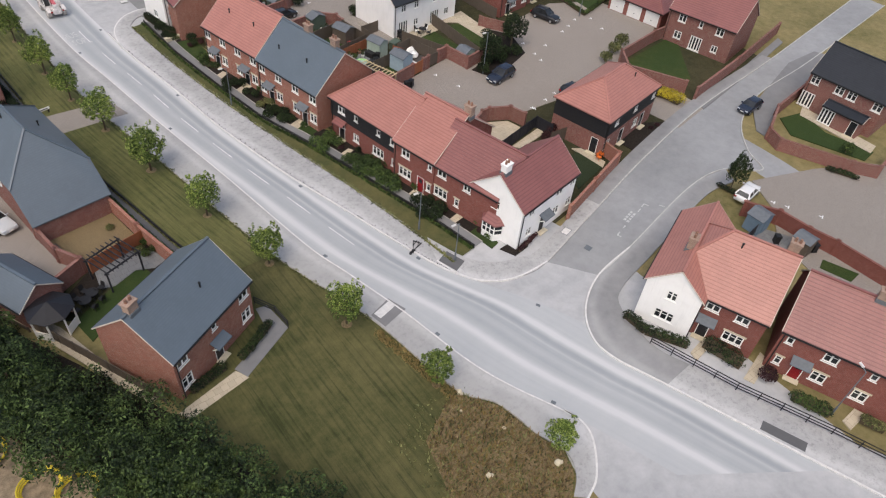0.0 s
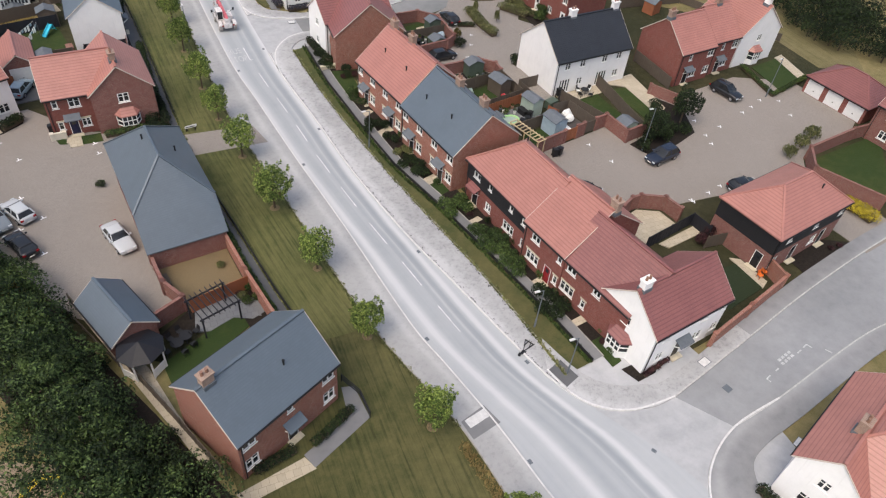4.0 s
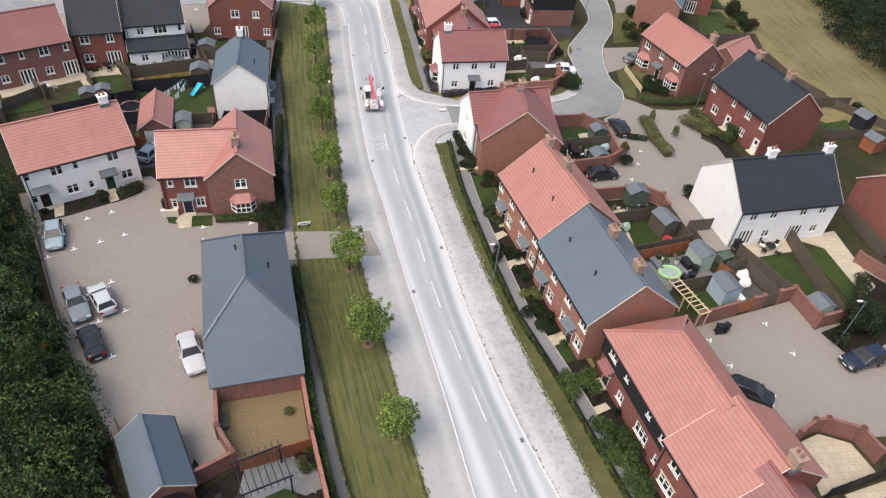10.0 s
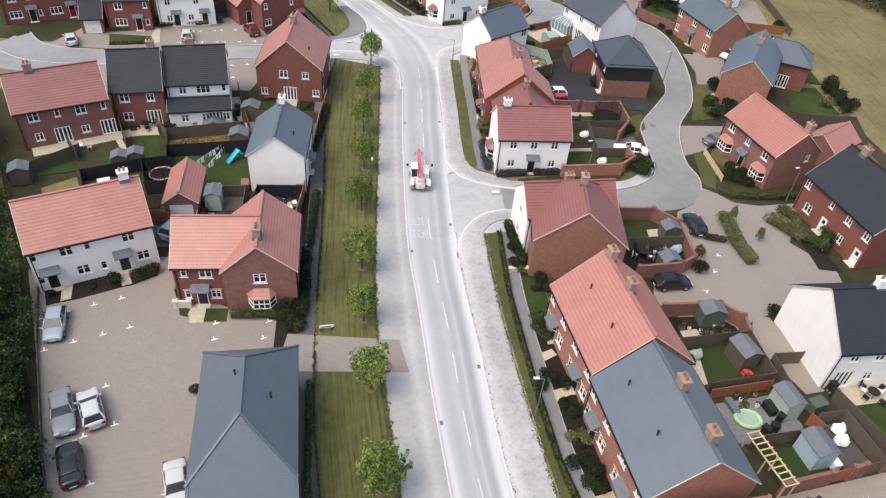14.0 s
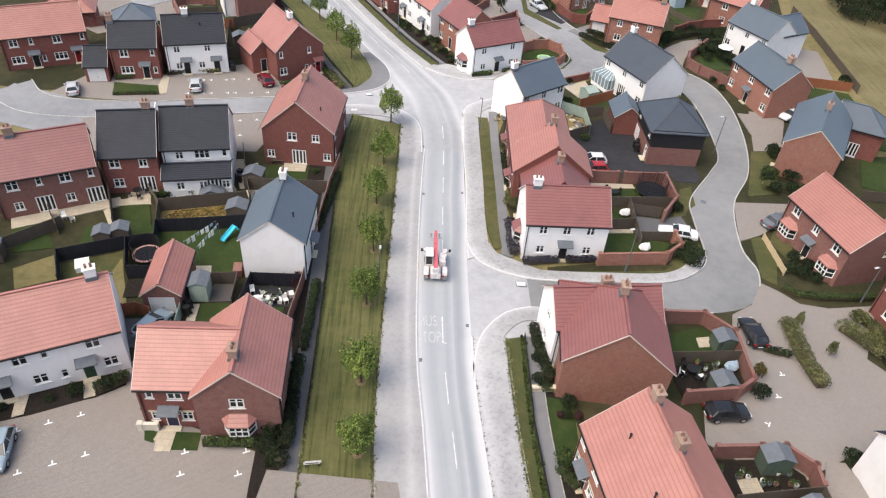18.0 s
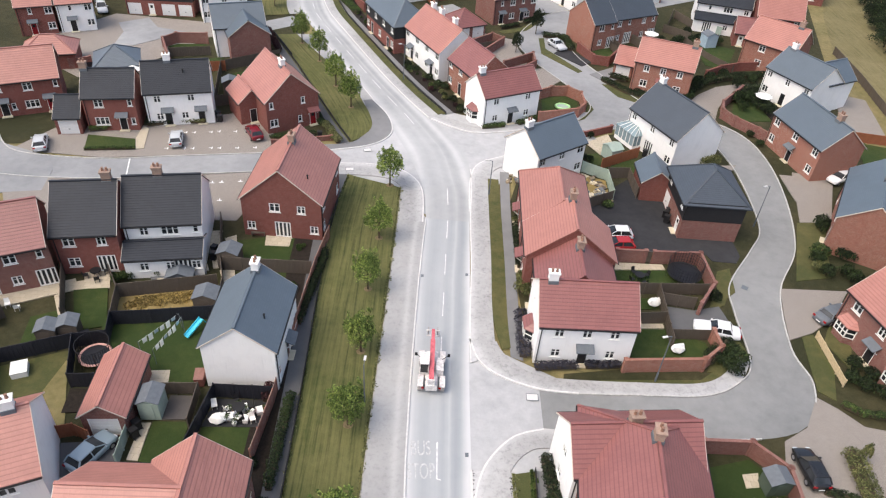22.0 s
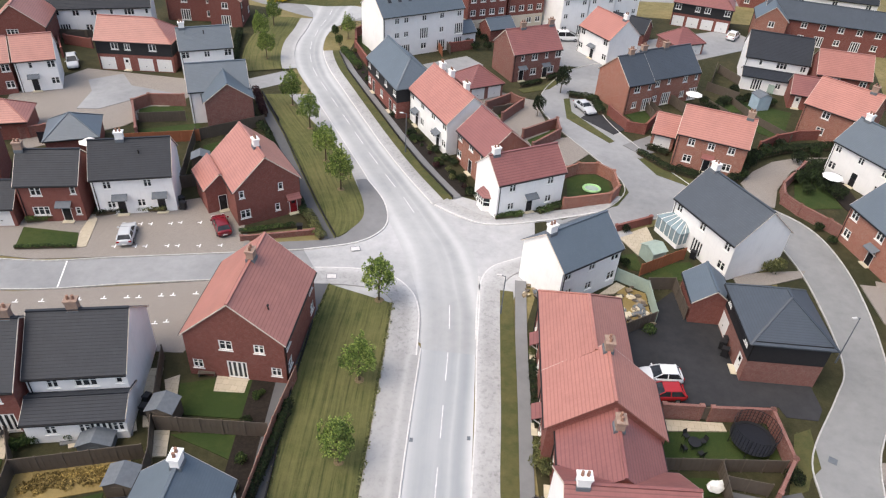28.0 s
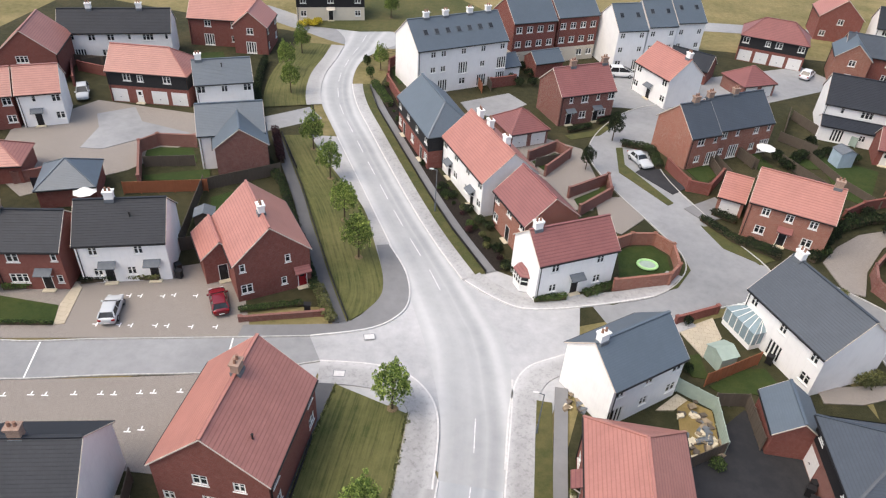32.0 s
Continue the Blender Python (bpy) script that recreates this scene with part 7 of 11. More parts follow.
area("tarmac_court", [(16.6, 84), (23, 91), (25, 88), (27.6, 87.5), (27.6, 79), (34.0, 79.6), (34.2, 76), (33.4, 74.6), (30.6, 74.6), (30.2, 75.7), (18.5, 74.2)], 0.03, TARMAC, "black tarmac court between houses")
area("paving_close_north", [(-58, 84.9), (-46, 84.9), (-37, 87.0), (-24.9, 90.0), (-24, 90.8), (-27, 96.5), (-31, 101), (-45, 93.5), (-55, 92)], 0.03, PAVE, "block paving with marked parking bays")
area("paving_close_south", [(-56, 79.2), (-45, 79.6), (-34, 82.4), (-23.5, 85.3), (-23.8, 80), (-25, 74), (-38, 73), (-50, 70)], 0.03, PAVE, "block paving with marked parking bays")
area("asphalt_close", [(-63.8, 87.5), (-53.0, 84.2), (-50.4, 81.0), (-49.4, 76.5), (-54.8, 75.1), (-66, 78)], 0.037, ROAD2, "grey asphalt at the head of a close")
area("paving_north_west", [(-42, 128.8), (-44, 133.5), (-66, 134), (-72, 122), (-68, 112), (-60, 107), (-51, 116), (-46, 127)], 0.03, PAVE, "worn block paving of a court")
area("paving_north", [(2, 120), (9.5, 121.5), (10.5, 128), (8, 138), (0, 141), (-6, 139), (-1, 130)], 0.03, PAVE, "worn block paving behind a terrace")
area("paving_far", [(10, 154), (18, 155), (26, 160), (40, 164), (56, 176), (50, 184), (30, 172), (12, 170)], 0.03, ROAD2, "grey asphalt court")

# estate gardens under everything else
for nm, pts, mt, lb in (
        ("garden_ground_west", [(-24, 0), (-9, -9), (-12.6, 30), (-15.3, 84), (-30, 84), (-60, 70), (-40, 35)], GARDEN, "worn garden ground between houses"),
        ("garden_ground_east", [(22, -20), (50, -15), (82, -9), (84, 30), (62, 50), (62, 130), (36, 112), (34, 60), (12, 55), (11, 46)], GARDEN, "worn garden ground between houses"),
        ("garden_ground_middle", [(8.5, 60), (20, 56), (31, 58), (35, 66), (37, 80), (35.4, 92), (30, 108), (18, 101), (9, 93), (6.5, 80)], GARDEN, "worn garden ground between houses"),
        ("garden_ground_north", [(-9, 112), (8, 99), (22, 106), (60, 110), (80, 190), (-10, 186), (-26, 160), (-26, 143)], GARDEN, "worn garden ground between houses"),
        ("garden_ground_north_west", [(-14, 97), (-32, 136), (-46, 172), (-100, 180), (-100, 90), (-60, 86)], GARDEN, "worn garden ground between houses"),
        ("meadow_south", [(-12.2, -19.6), (-13, -15), (-8, -3), (0.6, -3), (2, -8), (4.9, -19), (6.3, -28.9), (8.3, -32.1), (9.0, -36.1), (9.8, -38.5), (9.1, -40.3), (7.5, -41.6), (-4, -47), (-9, -31)], MEADOW, "mown olive-green meadow grass")):
    sheet(nm, pts, {"garden_ground_west": -0.03, "garden_ground_east": -0.034, "garden_ground_middle": -0.026, "garden_ground_north": -0.038, "garden_ground_north_west": -0.042}.get(nm, 0.06), mt, lb, "grass", 0.0)
sheet("field_east", [(88, 16), (81.5, 19), (81.3, 27.4), (74.1, 45), (70.7, 54.4), (68.7, 63.6), (68.2, 78), (68.4, 93), (69, 107), (70.8, 132), (71, 145), (77, 167), (94, 215), (106, 215), (92, 169), (88, 147), (98, 120), (96, 100), (88, 81), (87, 66), (88, 52), (92, 36), (92, 22)], -0.01, FIELD, "pale mown strip of field beside the estate", "field")

# east side of the haul road: pavement, grass strip with knee rail, footpath, planting beds
VE = smooth([(15.6, -17.5), (15.0, -12), (13.6, -2.5), (11.9, 6), (9.9, 17.2), (8.3, 29), (7.5, 38), (7.2, 43.5)])
KE = [p for p in KERB_E if -19 < p.y < 45]
a, b = between(KE, VE, 60)
band("pavement_east", a, b, 0.11, PATHM, "dusty asphalt pavement with patches", "pavement", 0.16)
PE = smooth([(18.6, -17), (17.6, -11), (15.6, -1.7), (13.6, 7.1), (11.6, 14.6), (10.4, 23.3), (9.3, 33.7), (9.0, 44)])
a, b = between(VE, PE, 60)
band("verge_east", a, b, 0.115, GRASSP, "narrow grass strip between pavement and path", "grass", 0.16)
a, b = between(PE, offset(PE, 1.25), 60)
band("footpath_east", a, b, 0.11, PATHC, "plain grey asphalt footpath", "pavement", 0.16)
HF = smooth([(22.6, -15), (21.3, -11), (18.9, 1.5), (16.6, 9), (15.0, 20.2), (13.2, 30.2), (11.6, 40), (10.6, 44.5)])
a, b = between(offset(PE, 1.25), HF, 60)
band("front_gardens_east", a, b, 0.046, SOIL, "bark-mulched front garden beds", "ground", 0.1)
band("kerb_east", offset(KE, -0.07), offset(KE, 0.07), 0.134, KERB, "pale concrete kerb white with dust", "kerb", 0.2)
for nm, ln in (("west", GW), ("east", VE), ("path_east", PE), ("path_edge_east", offset(PE, 1.25))):
    band("edging_" + nm, offset(ln, -0.05), offset(ln, 0.05), 0.131, EDGING, "thin concrete edging beside the path", "edging", 0.2)


def corner(name, kerb, back, label, mat=PATHM, z=0.12):
    """A pavement between a kerb curve and the line behind it."""
    a, b = between(smooth(kerb), smooth(back), 50)
    band(name, a, b, z, mat, label, "pavement", 0.16)


corner("pavement_corner", SE_N[:6], [(15.5, -13.2), (16.9, -17.6), (19.0, -19.8), (21.5, -20.6), (24, -20.8), (34, -17.9)], "dusty corner pavement")
corner("pavement_side_road", SE_N[5:9], [(34, -17.9), (46, -14.6), (61.5, -11.4), (82.6, -9)], "grey asphalt pavement along the side road", PATHD)
corner("pavement_weeds", [(12.8, -37.2), (12.3, -39.1), (10.3, -41.3), (8.4, -42.2)], [(9.0, -36.1), (9.8, -38.5), (9.1, -40.3), (7.6, -41.5)], "dusty corner pavement beside weeds")
corner("pavement_south", [SE_S[0], (24.4, -47.5), SE_S[1]], [(30.8, -54.1), (28.2, -48.2), (24.9, -39.0)], "dusty asphalt pavement behind railings", PATHM)
corner("pavement_south_corner", SE_S[1:9], [(24.9, -39.0), (23.9, -35.6), (25.0, -30.8), (27.4, -29.2), (33, -28), (45.9, -25.2), (51.5, -25.4)], "grey asphalt corner pavement", PATHD)
# lane-side corner by the white house
K2 = smooth([(3.2, 55.2), (2.9, 61), (2.7, 70), (2.3, 78), (2.1, 86), (1.8, 90)])
a, b = between(K2, smooth([(5.6, 56.5), (5.2, 62), (4.9, 71), (4.5, 80), (4.2, 86), (4.0, 90)]), 40)
band("pavement_east_mid", a, b, 0.11, PATHM, "dusty asphalt pavement", "pavement", 0.16)
a, b = between(smooth([(6.2, 57.2), (5.2, 62), (4.9, 71), (4.5, 80), (4.2, 88)]), smooth([(7.0, 57.6), (6.7, 62), (6.4, 71), (6.0, 80), (5.6, 88)]), 40)
band("verge_east_mid", a, b, 0.125, GRASSP, "narrow grass strip beside the pavement", "grass", 0.16)
a, b = between(smooth([(7.0, 56.4), (6.7, 62), (6.4, 71), (6.0, 80), (5.8, 90)]), smooth([(8.2, 56), (7.9, 62), (7.6, 71), (7.2, 80), (7.0, 90)]), 40)
band("footpath_east_mid", a, b, 0.11, PATHC, "plain grey asphalt footpath", "pavement", 0.16)
corner("pavement_lane_corner", E1_N[:9], [(5.6, 58.3), (6.2, 57.0), (7.6, 55.4), (9.9, 54.4), (13.2, 54.3), (19.1, 54.7), (24.8, 55.3), (27.6, 56.9), (29.2, 59.4)], "dusty corner pavement")
corner("pavement_lane_south", E1_S[:6], [(7.0, 38), (6.7, 42.0), (7.0, 44.0), (8.4, 45.8), (10.2, 46.4), (16, 46.7)], "dusty corner pavement")
corner("pavement_north_lane", E2_S[:6], [(4.5, 80), (4.3, 87.0), (5.0, 90.2), (7.4, 92.4), (13, 96.6), (20, 101.6)], "dusty corner pavement")
corner("pavement_north_corner", E2_N[:6], [(-3.2, 105.2), (-0.1, 103.1), (2.6, 102.2), (8.6, 104.2), (15, 107), (17.8, 110.6)], "dusty corner pavement")
band("kerb_mid", offset(K2, -0.07), offset(K2, 0.07), 0.134, KERB, "pale concrete kerb", "kerb", 0.2)
# north-east side
NE = [p for p in NK_E if 102.5 < p.y < 152]
band("pavement_north_east", NE, offset(NE, 1.7), 0.11, PATHM, "dusty asphalt pavement", "pavement", 0.16)
band("verge_north_east", offset(NE, 1.7), offset(NE, 3.0), 0.115, GRASSP, "narrow grass strip beside the pavement", "grass", 0.16)
band("footpath_north_east", offset(NE, 3.0), offset(NE, 4.2), 0.11, PATHC, "plain grey asphalt footpath", "pavement", 0.16)
band("front_gardens_north_east", offset(NE, 4.2), offset(NE, 6.2), 0.06, SOIL, "planted front garden beds", "ground", 0.1)
band("kerb_north_east", offset(NE, -0.07), offset(NE, 0.07), 0.134, KERB, "pale concrete kerb", "kerb", 0.2)
# north-west side
NW = [p for p in NK_W if 106.5 < p.y < 134]
NL = smooth([(-15.3, 94.3), (-18.3, 99.4), (-21.5, 105.3), (-24.4, 110.6), (-27.2, 116), (-32.5, 125.3), (-35.4, 130.4)])
NR = smooth([(-15.0, 94.5), (-13.7, 96.5), (-12.9, 99.1), (-13.5, 102.3), (-15.8, 107.8), (-19.1, 114.9), (-25.4, 123), (-31.5, 131.5)])
a, b = between([p for p in NR if p.y > 105], NW, 50)
band("pavement_north_west", a, b, 0.11, PATHW, "dusty asphalt pavement", "pavement", 0.16)
a, b = between(NL, NR, 60)
band("verge_north_west", a, b, 0.1155, GRASS, "mown grass verge with mower stripes", "grass", 0.16)
band("footpath_north_west", offset(NL, -1.4), offset(NL, -0.03), 0.1115, PATHK, "dark asphalt footpath", "pavement", 0.16)
band("kerb_north_west", offset(NW, -0.07), offset(NW, 0.07), 0.138, KERB, "pale concrete kerb", "kerb", 0.2)
NF = [p for p in NK_W if 141 < p.y < 168]
band("pavement_far_west", offset(NF, -2.4), NF, 0.11, PATHW, "dusty asphalt pavement", "pavement", 0.16)
band("verge_far_west", offset(NF, -9.0), offset(NF, -2.4), 0.115, GRASS, "mown grass verge", "grass", 0.16)
sheet("green_far", [(-48, 176), (-36, 176), (-22, 181), (-8, 192), (-20, 204), (-50, 196)], 0.03, GRASSP, "grass green at the far junction", "grass")
# west footpath behind the verge
a, b = between(offset(VW, -1.5), VW, 80)
band("footpath_west", a, b, 0.11, PATHK, "dark asphalt footpath behind the verge", "pavement", 0.16)
a, b = between(offset(VW, -3.6), offset(VW, -1.5), 80)
band("shrub_bed_west", a, b, 0.08, SOIL, "narrow planted bed beside the footpath", "ground", 0.12)
area("drive_west", [(-12.4, 27.3), (-2.0, 27.0), (-1.0, 23.2), (-12.8, 22.8)], 0.124, PAVE, "paved drive crossing the verge")
corner("pavement_close", W_S[:6], [(-6.4, 77), (-6.6, 82.8), (-7.2, 84.8), (-9.0, 86.0), (-12, 86.2), (-15.6, 85.8)], "dusty pavement at the mouth of the close")
corner("pavement_close_north", W_N[:7], [(-15.5, 107.5), (-13.5, 102.3), (-12.9, 99.1), (-13.7, 96.5), (-15.2, 94.2), (-18.8, 93.0), (-25, 91.5)], "dark asphalt pavement at the mouth of the close", PATHC)
area("patch", [(5.4, -20.4), (8.1, -19.7), (7.5, -17.8), (5.1, -18.6)], 0.128, PATHC, "grey asphalt patch in the pavement")
area("crossing_slab", [(5.4, -18.6), (7.3, -18.1), (7.5, -18.9), (5.6, -19.4)], 0.133, KERB, "pale concrete slab in the pavement")
area("patch", [(14.4, -16.5), (15.9, -15.9), (16.5, -18.0), (15.0, -18.6)], 0.128, PATHK, "dark asphalt patch in the pavement")
area("patch", [(24.35, -46.5), (25.55, -49.9), (26.5, -49.6), (25.3, -46.2)], 0.128, PATHK, "dark asphalt patch in the pavement")

# road markings
def dash(x0, y0, x1, y1, w=0.09, lab="worn white centre-line dash", mat=None):
    L = math.hypot(x1 - x0, y1 - y0)
    k = part("road_marking", stored(("dash", round(L, 1), w, mat and mat.name), lambda bm: box(bm, -L / 2, L / 2, -w / 2, w / 2, 0, 0.006), mat or (LINE if w > 0.1 else LINEWORN)))
    k.matrix_basis = at((x0 + x1) / 2, (y0 + y1) / 2, math.degrees(math.atan2(y1 - y0, x1 - x0)), 0.004)
    tagged(k, lab, "road marking", "road markings", "structure")


mid = [(p + q) / 2 for p, q in zip(*between(KERB_W, KERB_E, 140))][12:] + [(p + q) / 2 for p, q in zip(*between(NK_W, NK_E, 90))]
run = 0.0
for p, q in zip(mid, mid[1:]):
    run += (q - p).length
    if run > 6.0 and q.y > -9 and not (40 < q.y < 56 or 84 < q.y < 102):
        run = 0.0
        d = (q - p).normalized() * 1.8
        dash(q.x - d.x, q.y - d.y, q.x + d.x, q.y + d.y)
for x0, y0, x1, y1 in ((-24.3, 85.2, -25.4, 90.2), (-41.0, 80.7, -42.4, 85.2)):
    dash(x0, y0, x1, y1, 0.15, "white road line across the side road")

# knee rail along the east strip and rail behind the west verge
railing([tuple(p) for p in offset(PE, -0.12)[::6]], 0.45, "low dark knee rail along the grass strip")
railing([tuple(p) for p in offset(VW, 0.1)[1:22:5]], 0.5, "low black rail between verge and footpath")
railing([tuple(p) for p in offset(VW, 0.1)[25::5]], 0.5, "low black rail between verge and footpath")
railing([tuple(p) for p in offset(NL, 0.1)[::5]], 0.5, "low black rail between verge and footpath")
railing([tuple(p) for p in offset(NE, 2.9)[::5]], 0.45, "low dark knee rail along the grass strip")

# ---- trees and woods ----
for k, (x, y, h, r) in enumerate([(9.4, -38, 3.6, 1.2), (5.4, -27.8, 3.9, 1.3), (2.8, -18.2, 4.6, 1.6), (0.8, -7.8, 4.3, 1.5), (-1.1, 1.6, 4.6, 1.6), (-2.9, 11.5, 5.0, 1.9), (-4.3, 21.2, 4.8, 1.7), (-5.5, 29.3, 4.4, 1.5),
                                  (-6.2, 36.8, 4.8, 1.7), (-7.0, 46.8, 4.6, 1.6), (-7.3, 55.3, 4.6, 1.5), (-8.0, 64.2, 4.6, 1.5), (-8.1, 73.1, 4.8, 1.6), (-8.3, 84.3, 5.2, 1.7), (-16.9, 104.8, 5.4, 1.7), (-20.5, 111.6, 5.2, 1.6),
                                  (-25.0, 120.5, 5.2, 1.6), (-29.6, 127.6, 5.2, 1.6), (-39.0, 144.7, 5.0, 1.5), (-42.7, 153.0, 5.0, 1.5), (-42.9, 161.6, 5.0, 1.5), (-27.5, 158.5, 4.4, 1.3), (-24.0, 168.5, 4.2, 1.2), (-32.0, 186.0, 5.0, 1.6)]):
    street_tree(x, y, h, r, k)
for x, y, h, r in ((12.5, 142.0, 4.6, 1.3), (8.5, 132.0, 3.6, 1.0)):
    small_tree(x, y, h, r)
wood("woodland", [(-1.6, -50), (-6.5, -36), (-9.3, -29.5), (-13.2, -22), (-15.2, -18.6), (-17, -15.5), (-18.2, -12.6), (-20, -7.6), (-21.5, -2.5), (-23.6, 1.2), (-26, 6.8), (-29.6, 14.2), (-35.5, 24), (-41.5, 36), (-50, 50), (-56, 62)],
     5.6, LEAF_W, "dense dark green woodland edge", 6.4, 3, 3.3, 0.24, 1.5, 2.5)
wood("undergrowth", [(-9.5, -27), (-13.6, -17.4), (-15.2, -14.2), (-17.3, -9.7), (-20.3, -3.8), (-23.2, 2), (-27.2, 9.4), (-31.2, 17), (-37, 28)], 2.6, LEAF_D, "dark low bramble undergrowth below the wood", 1.3, 2, 1.6, 0.18, 0.35, 1.0)
sheet("woodland_floor", [(-9, -27), (-13.4, -17.4), (-15, -14.2), (-17.1, -9.7), (-20.1, -3.8), (-23, 2), (-26.8, 9.4), (-31, 17), (-37, 28), (-50, 50), (-58, 46), (-44, 24), (-33, 6), (-26, -8), (-16, -30)], 0.004, SOIL, "dark leaf-littered ground below the wood", "ground")
wood("hedgerow", [(100, 212), (87, 169), (82, 147), (84, 140), (94, 118), (90, 100), (82.3, 81), (81, 66), (82, 52), (87.5, 36), (87, 24), (93, 16), (104, 8)], 13, LEAF_D, "dense green hedgerow and woodland beyond the field", 5.0, 4, 2.7, 0.32, 0.5, 2.4)
WEEDS = [(1.5, -31.5), (6.0, -29.2), (8.2, -32.2), (8.9, -36), (9.6, -38.5), (9, -40.2), (7.4, -41.5), (2, -43), (0, -37)]
sheet("weed_ground", WEEDS, 0.075, GRAVEL, "stony bare ground under weeds", "ground")
tufts("tall_weeds", WEEDS, 1300, 0.6, WEEDBROWN, "tall dry brown weeds beside the road")
tufts("green_weeds", WEEDS, 2300, 0.45, WEEDGREEN, "dull green weeds beside the road")
tufts("scattered_weeds", [(-0.8, -30), (3, -28.6), (6.2, -28.4), (8.2, -32.2), (6, -36), (7.4, -41.5), (1, -44), (-2.4, -38), (-0.6, -34)], 1300, 0.35, WEEDGREEN, "scattered green weeds at the meadow edge")
tufts("dry_grass", WEEDS, 2000, 0.45, STRAW, "pale dry grass beside the road")
for x, y, w in ((6.4, -29.6, 0.55), (8.6, -38.9, 0.6), (3.6, -36.6, 0.5), (7.2, -34.2, 0.3), (5.4, -31.0, 0.25)):
    bm = bmesh.new()
    ball(bm, (0, 0, w * 0.3), w * 0.6, w * 0.45, w * 0.4, 9, 6)
    for v in bm.verts:
        v.co += Vector((math.sin(v.co.y * 19 + x), math.cos(v.co.x * 17 + y), math.sin(v.co.x * 23))) * w * 0.09
    st = part("stone", bm, STONE)
    st.matrix_basis = at(x, y, x * 40, 0.07)
    tagged(st, "pale rough stone among the weeds", "stone")
tufts("edge_weeds", [(4.0, -20.5), (4.8, -20.3), (6.4, -29.5), (5.4, -29.8)], 900, 0.4, STRAW, "dry weeds along the road edge")



def edge_tufts(name, line, lo, hi, n, tall, material, label):
    """Uneven grass hanging over the edge of a path: lo to hi metres to the right of the line."""
    V, F = [], []
    for _ in range(n):
        i = RNG.uniform(0, len(line) - 1.01)
        p, q = line[int(i)], line[int(i) + 1]
        d = (q - p).normalized()
        w = lo + (hi - lo) * RNG.random() ** 1.6 * (0.6 + 0.5 * math.sin(i * 7.3) * math.sin(i * 2.1))
        c = p + (q - p) * (i % 1) + Vector((d.y, -d.x)) * w
        a, r, h = RNG.uniform(0, 6.28), RNG.uniform(0.05, 0.13), tall * RNG.uniform(0.3, 1.2)
        k = len(V)
        V += [(c.x - math.cos(a) * r, c.y - math.sin(a) * r, 0.11), (c.x + math.cos(a) * r, c.y + math.sin(a) * r, 0.11), (c.x + RNG.normal(scale=0.09), c.y + RNG.normal(scale=0.09), 0.11 + h)]
        F.append((k, k + 1, k + 2))
    me = bpy.data.meshes.new(name)
    me.from_pydata(V, [], F)
    me.materials.append(material)
    tagged(new(name, me), label, "grass", kind="stuff")


GWU = [p for p in GW if p.y > -20]
edge_tufts("verge_edge_grass", GWU, -0.25, 0.22, 5200, 0.14, WEEDGREEN, "uneven grass along the cycle path edge")
edge_tufts("verge_back_grass", VW, 0.02, 0.35, 3200, 0.2, WEEDGREEN, "uneven grass along the footpath edge")
edge_tufts("strip_edge_grass", VE, -0.16, 0.3, 4200, 0.14, WEEDGREEN, "uneven grass along the pavement edge")
edge_tufts("strip_rail_grass", PE, -0.5, 0.1, 4200, 0.3, LEAF_H, "longer grass below the knee rail")
edge_tufts("kerb_grit", KE, 0.1, 0.4, 420, 0.02, SOIL, "dark grit and dead weeds behind the kerb")
edge_tufts("pavement_grit", VE, -0.35, 0.0, 380, 0.02, SOIL, "dark grit along the pavement edge")

# yellow pipe coil on bare ground by the wood
area("bare_ground", [(-30, -9), (-24.5, -11.5), (-21, -17), (-18, -24), (-26, -34), (-40, -20)], 0.02, EARTH, "pale bare ground by the wood", "ground")
for k, (px, py) in enumerate(((-25.0, -14.0), (-22.6, -18.8), (-20.6, -20.6))):
    p = thing("pipe_coil", at(px, py, 0, 0.05), "coil of yellow plastic pipe on bare ground", "pipe")
    for j in range(3):
        bm = bmesh.new()
        for i in range(24):
            a, b = i * math.tau / 24, (i + 1) * math.tau / 24
            r = 1.25 + 0.1 * j
            tube(bm, (math.cos(a) * r, math.sin(a) * r, 0.2 + 0.14 * j + 0.12 * math.sin(2 * a + k)), (math.cos(b) * r, math.sin(b) * r, 0.2 + 0.14 * j + 0.12 * math.sin(2 * b + k)), 0.07, seg=6, cap=False)
        bmesh.ops.remove_doubles(bm, verts=bm.verts, dist=0.035)
        part("turn", bm, YELLOW, p)

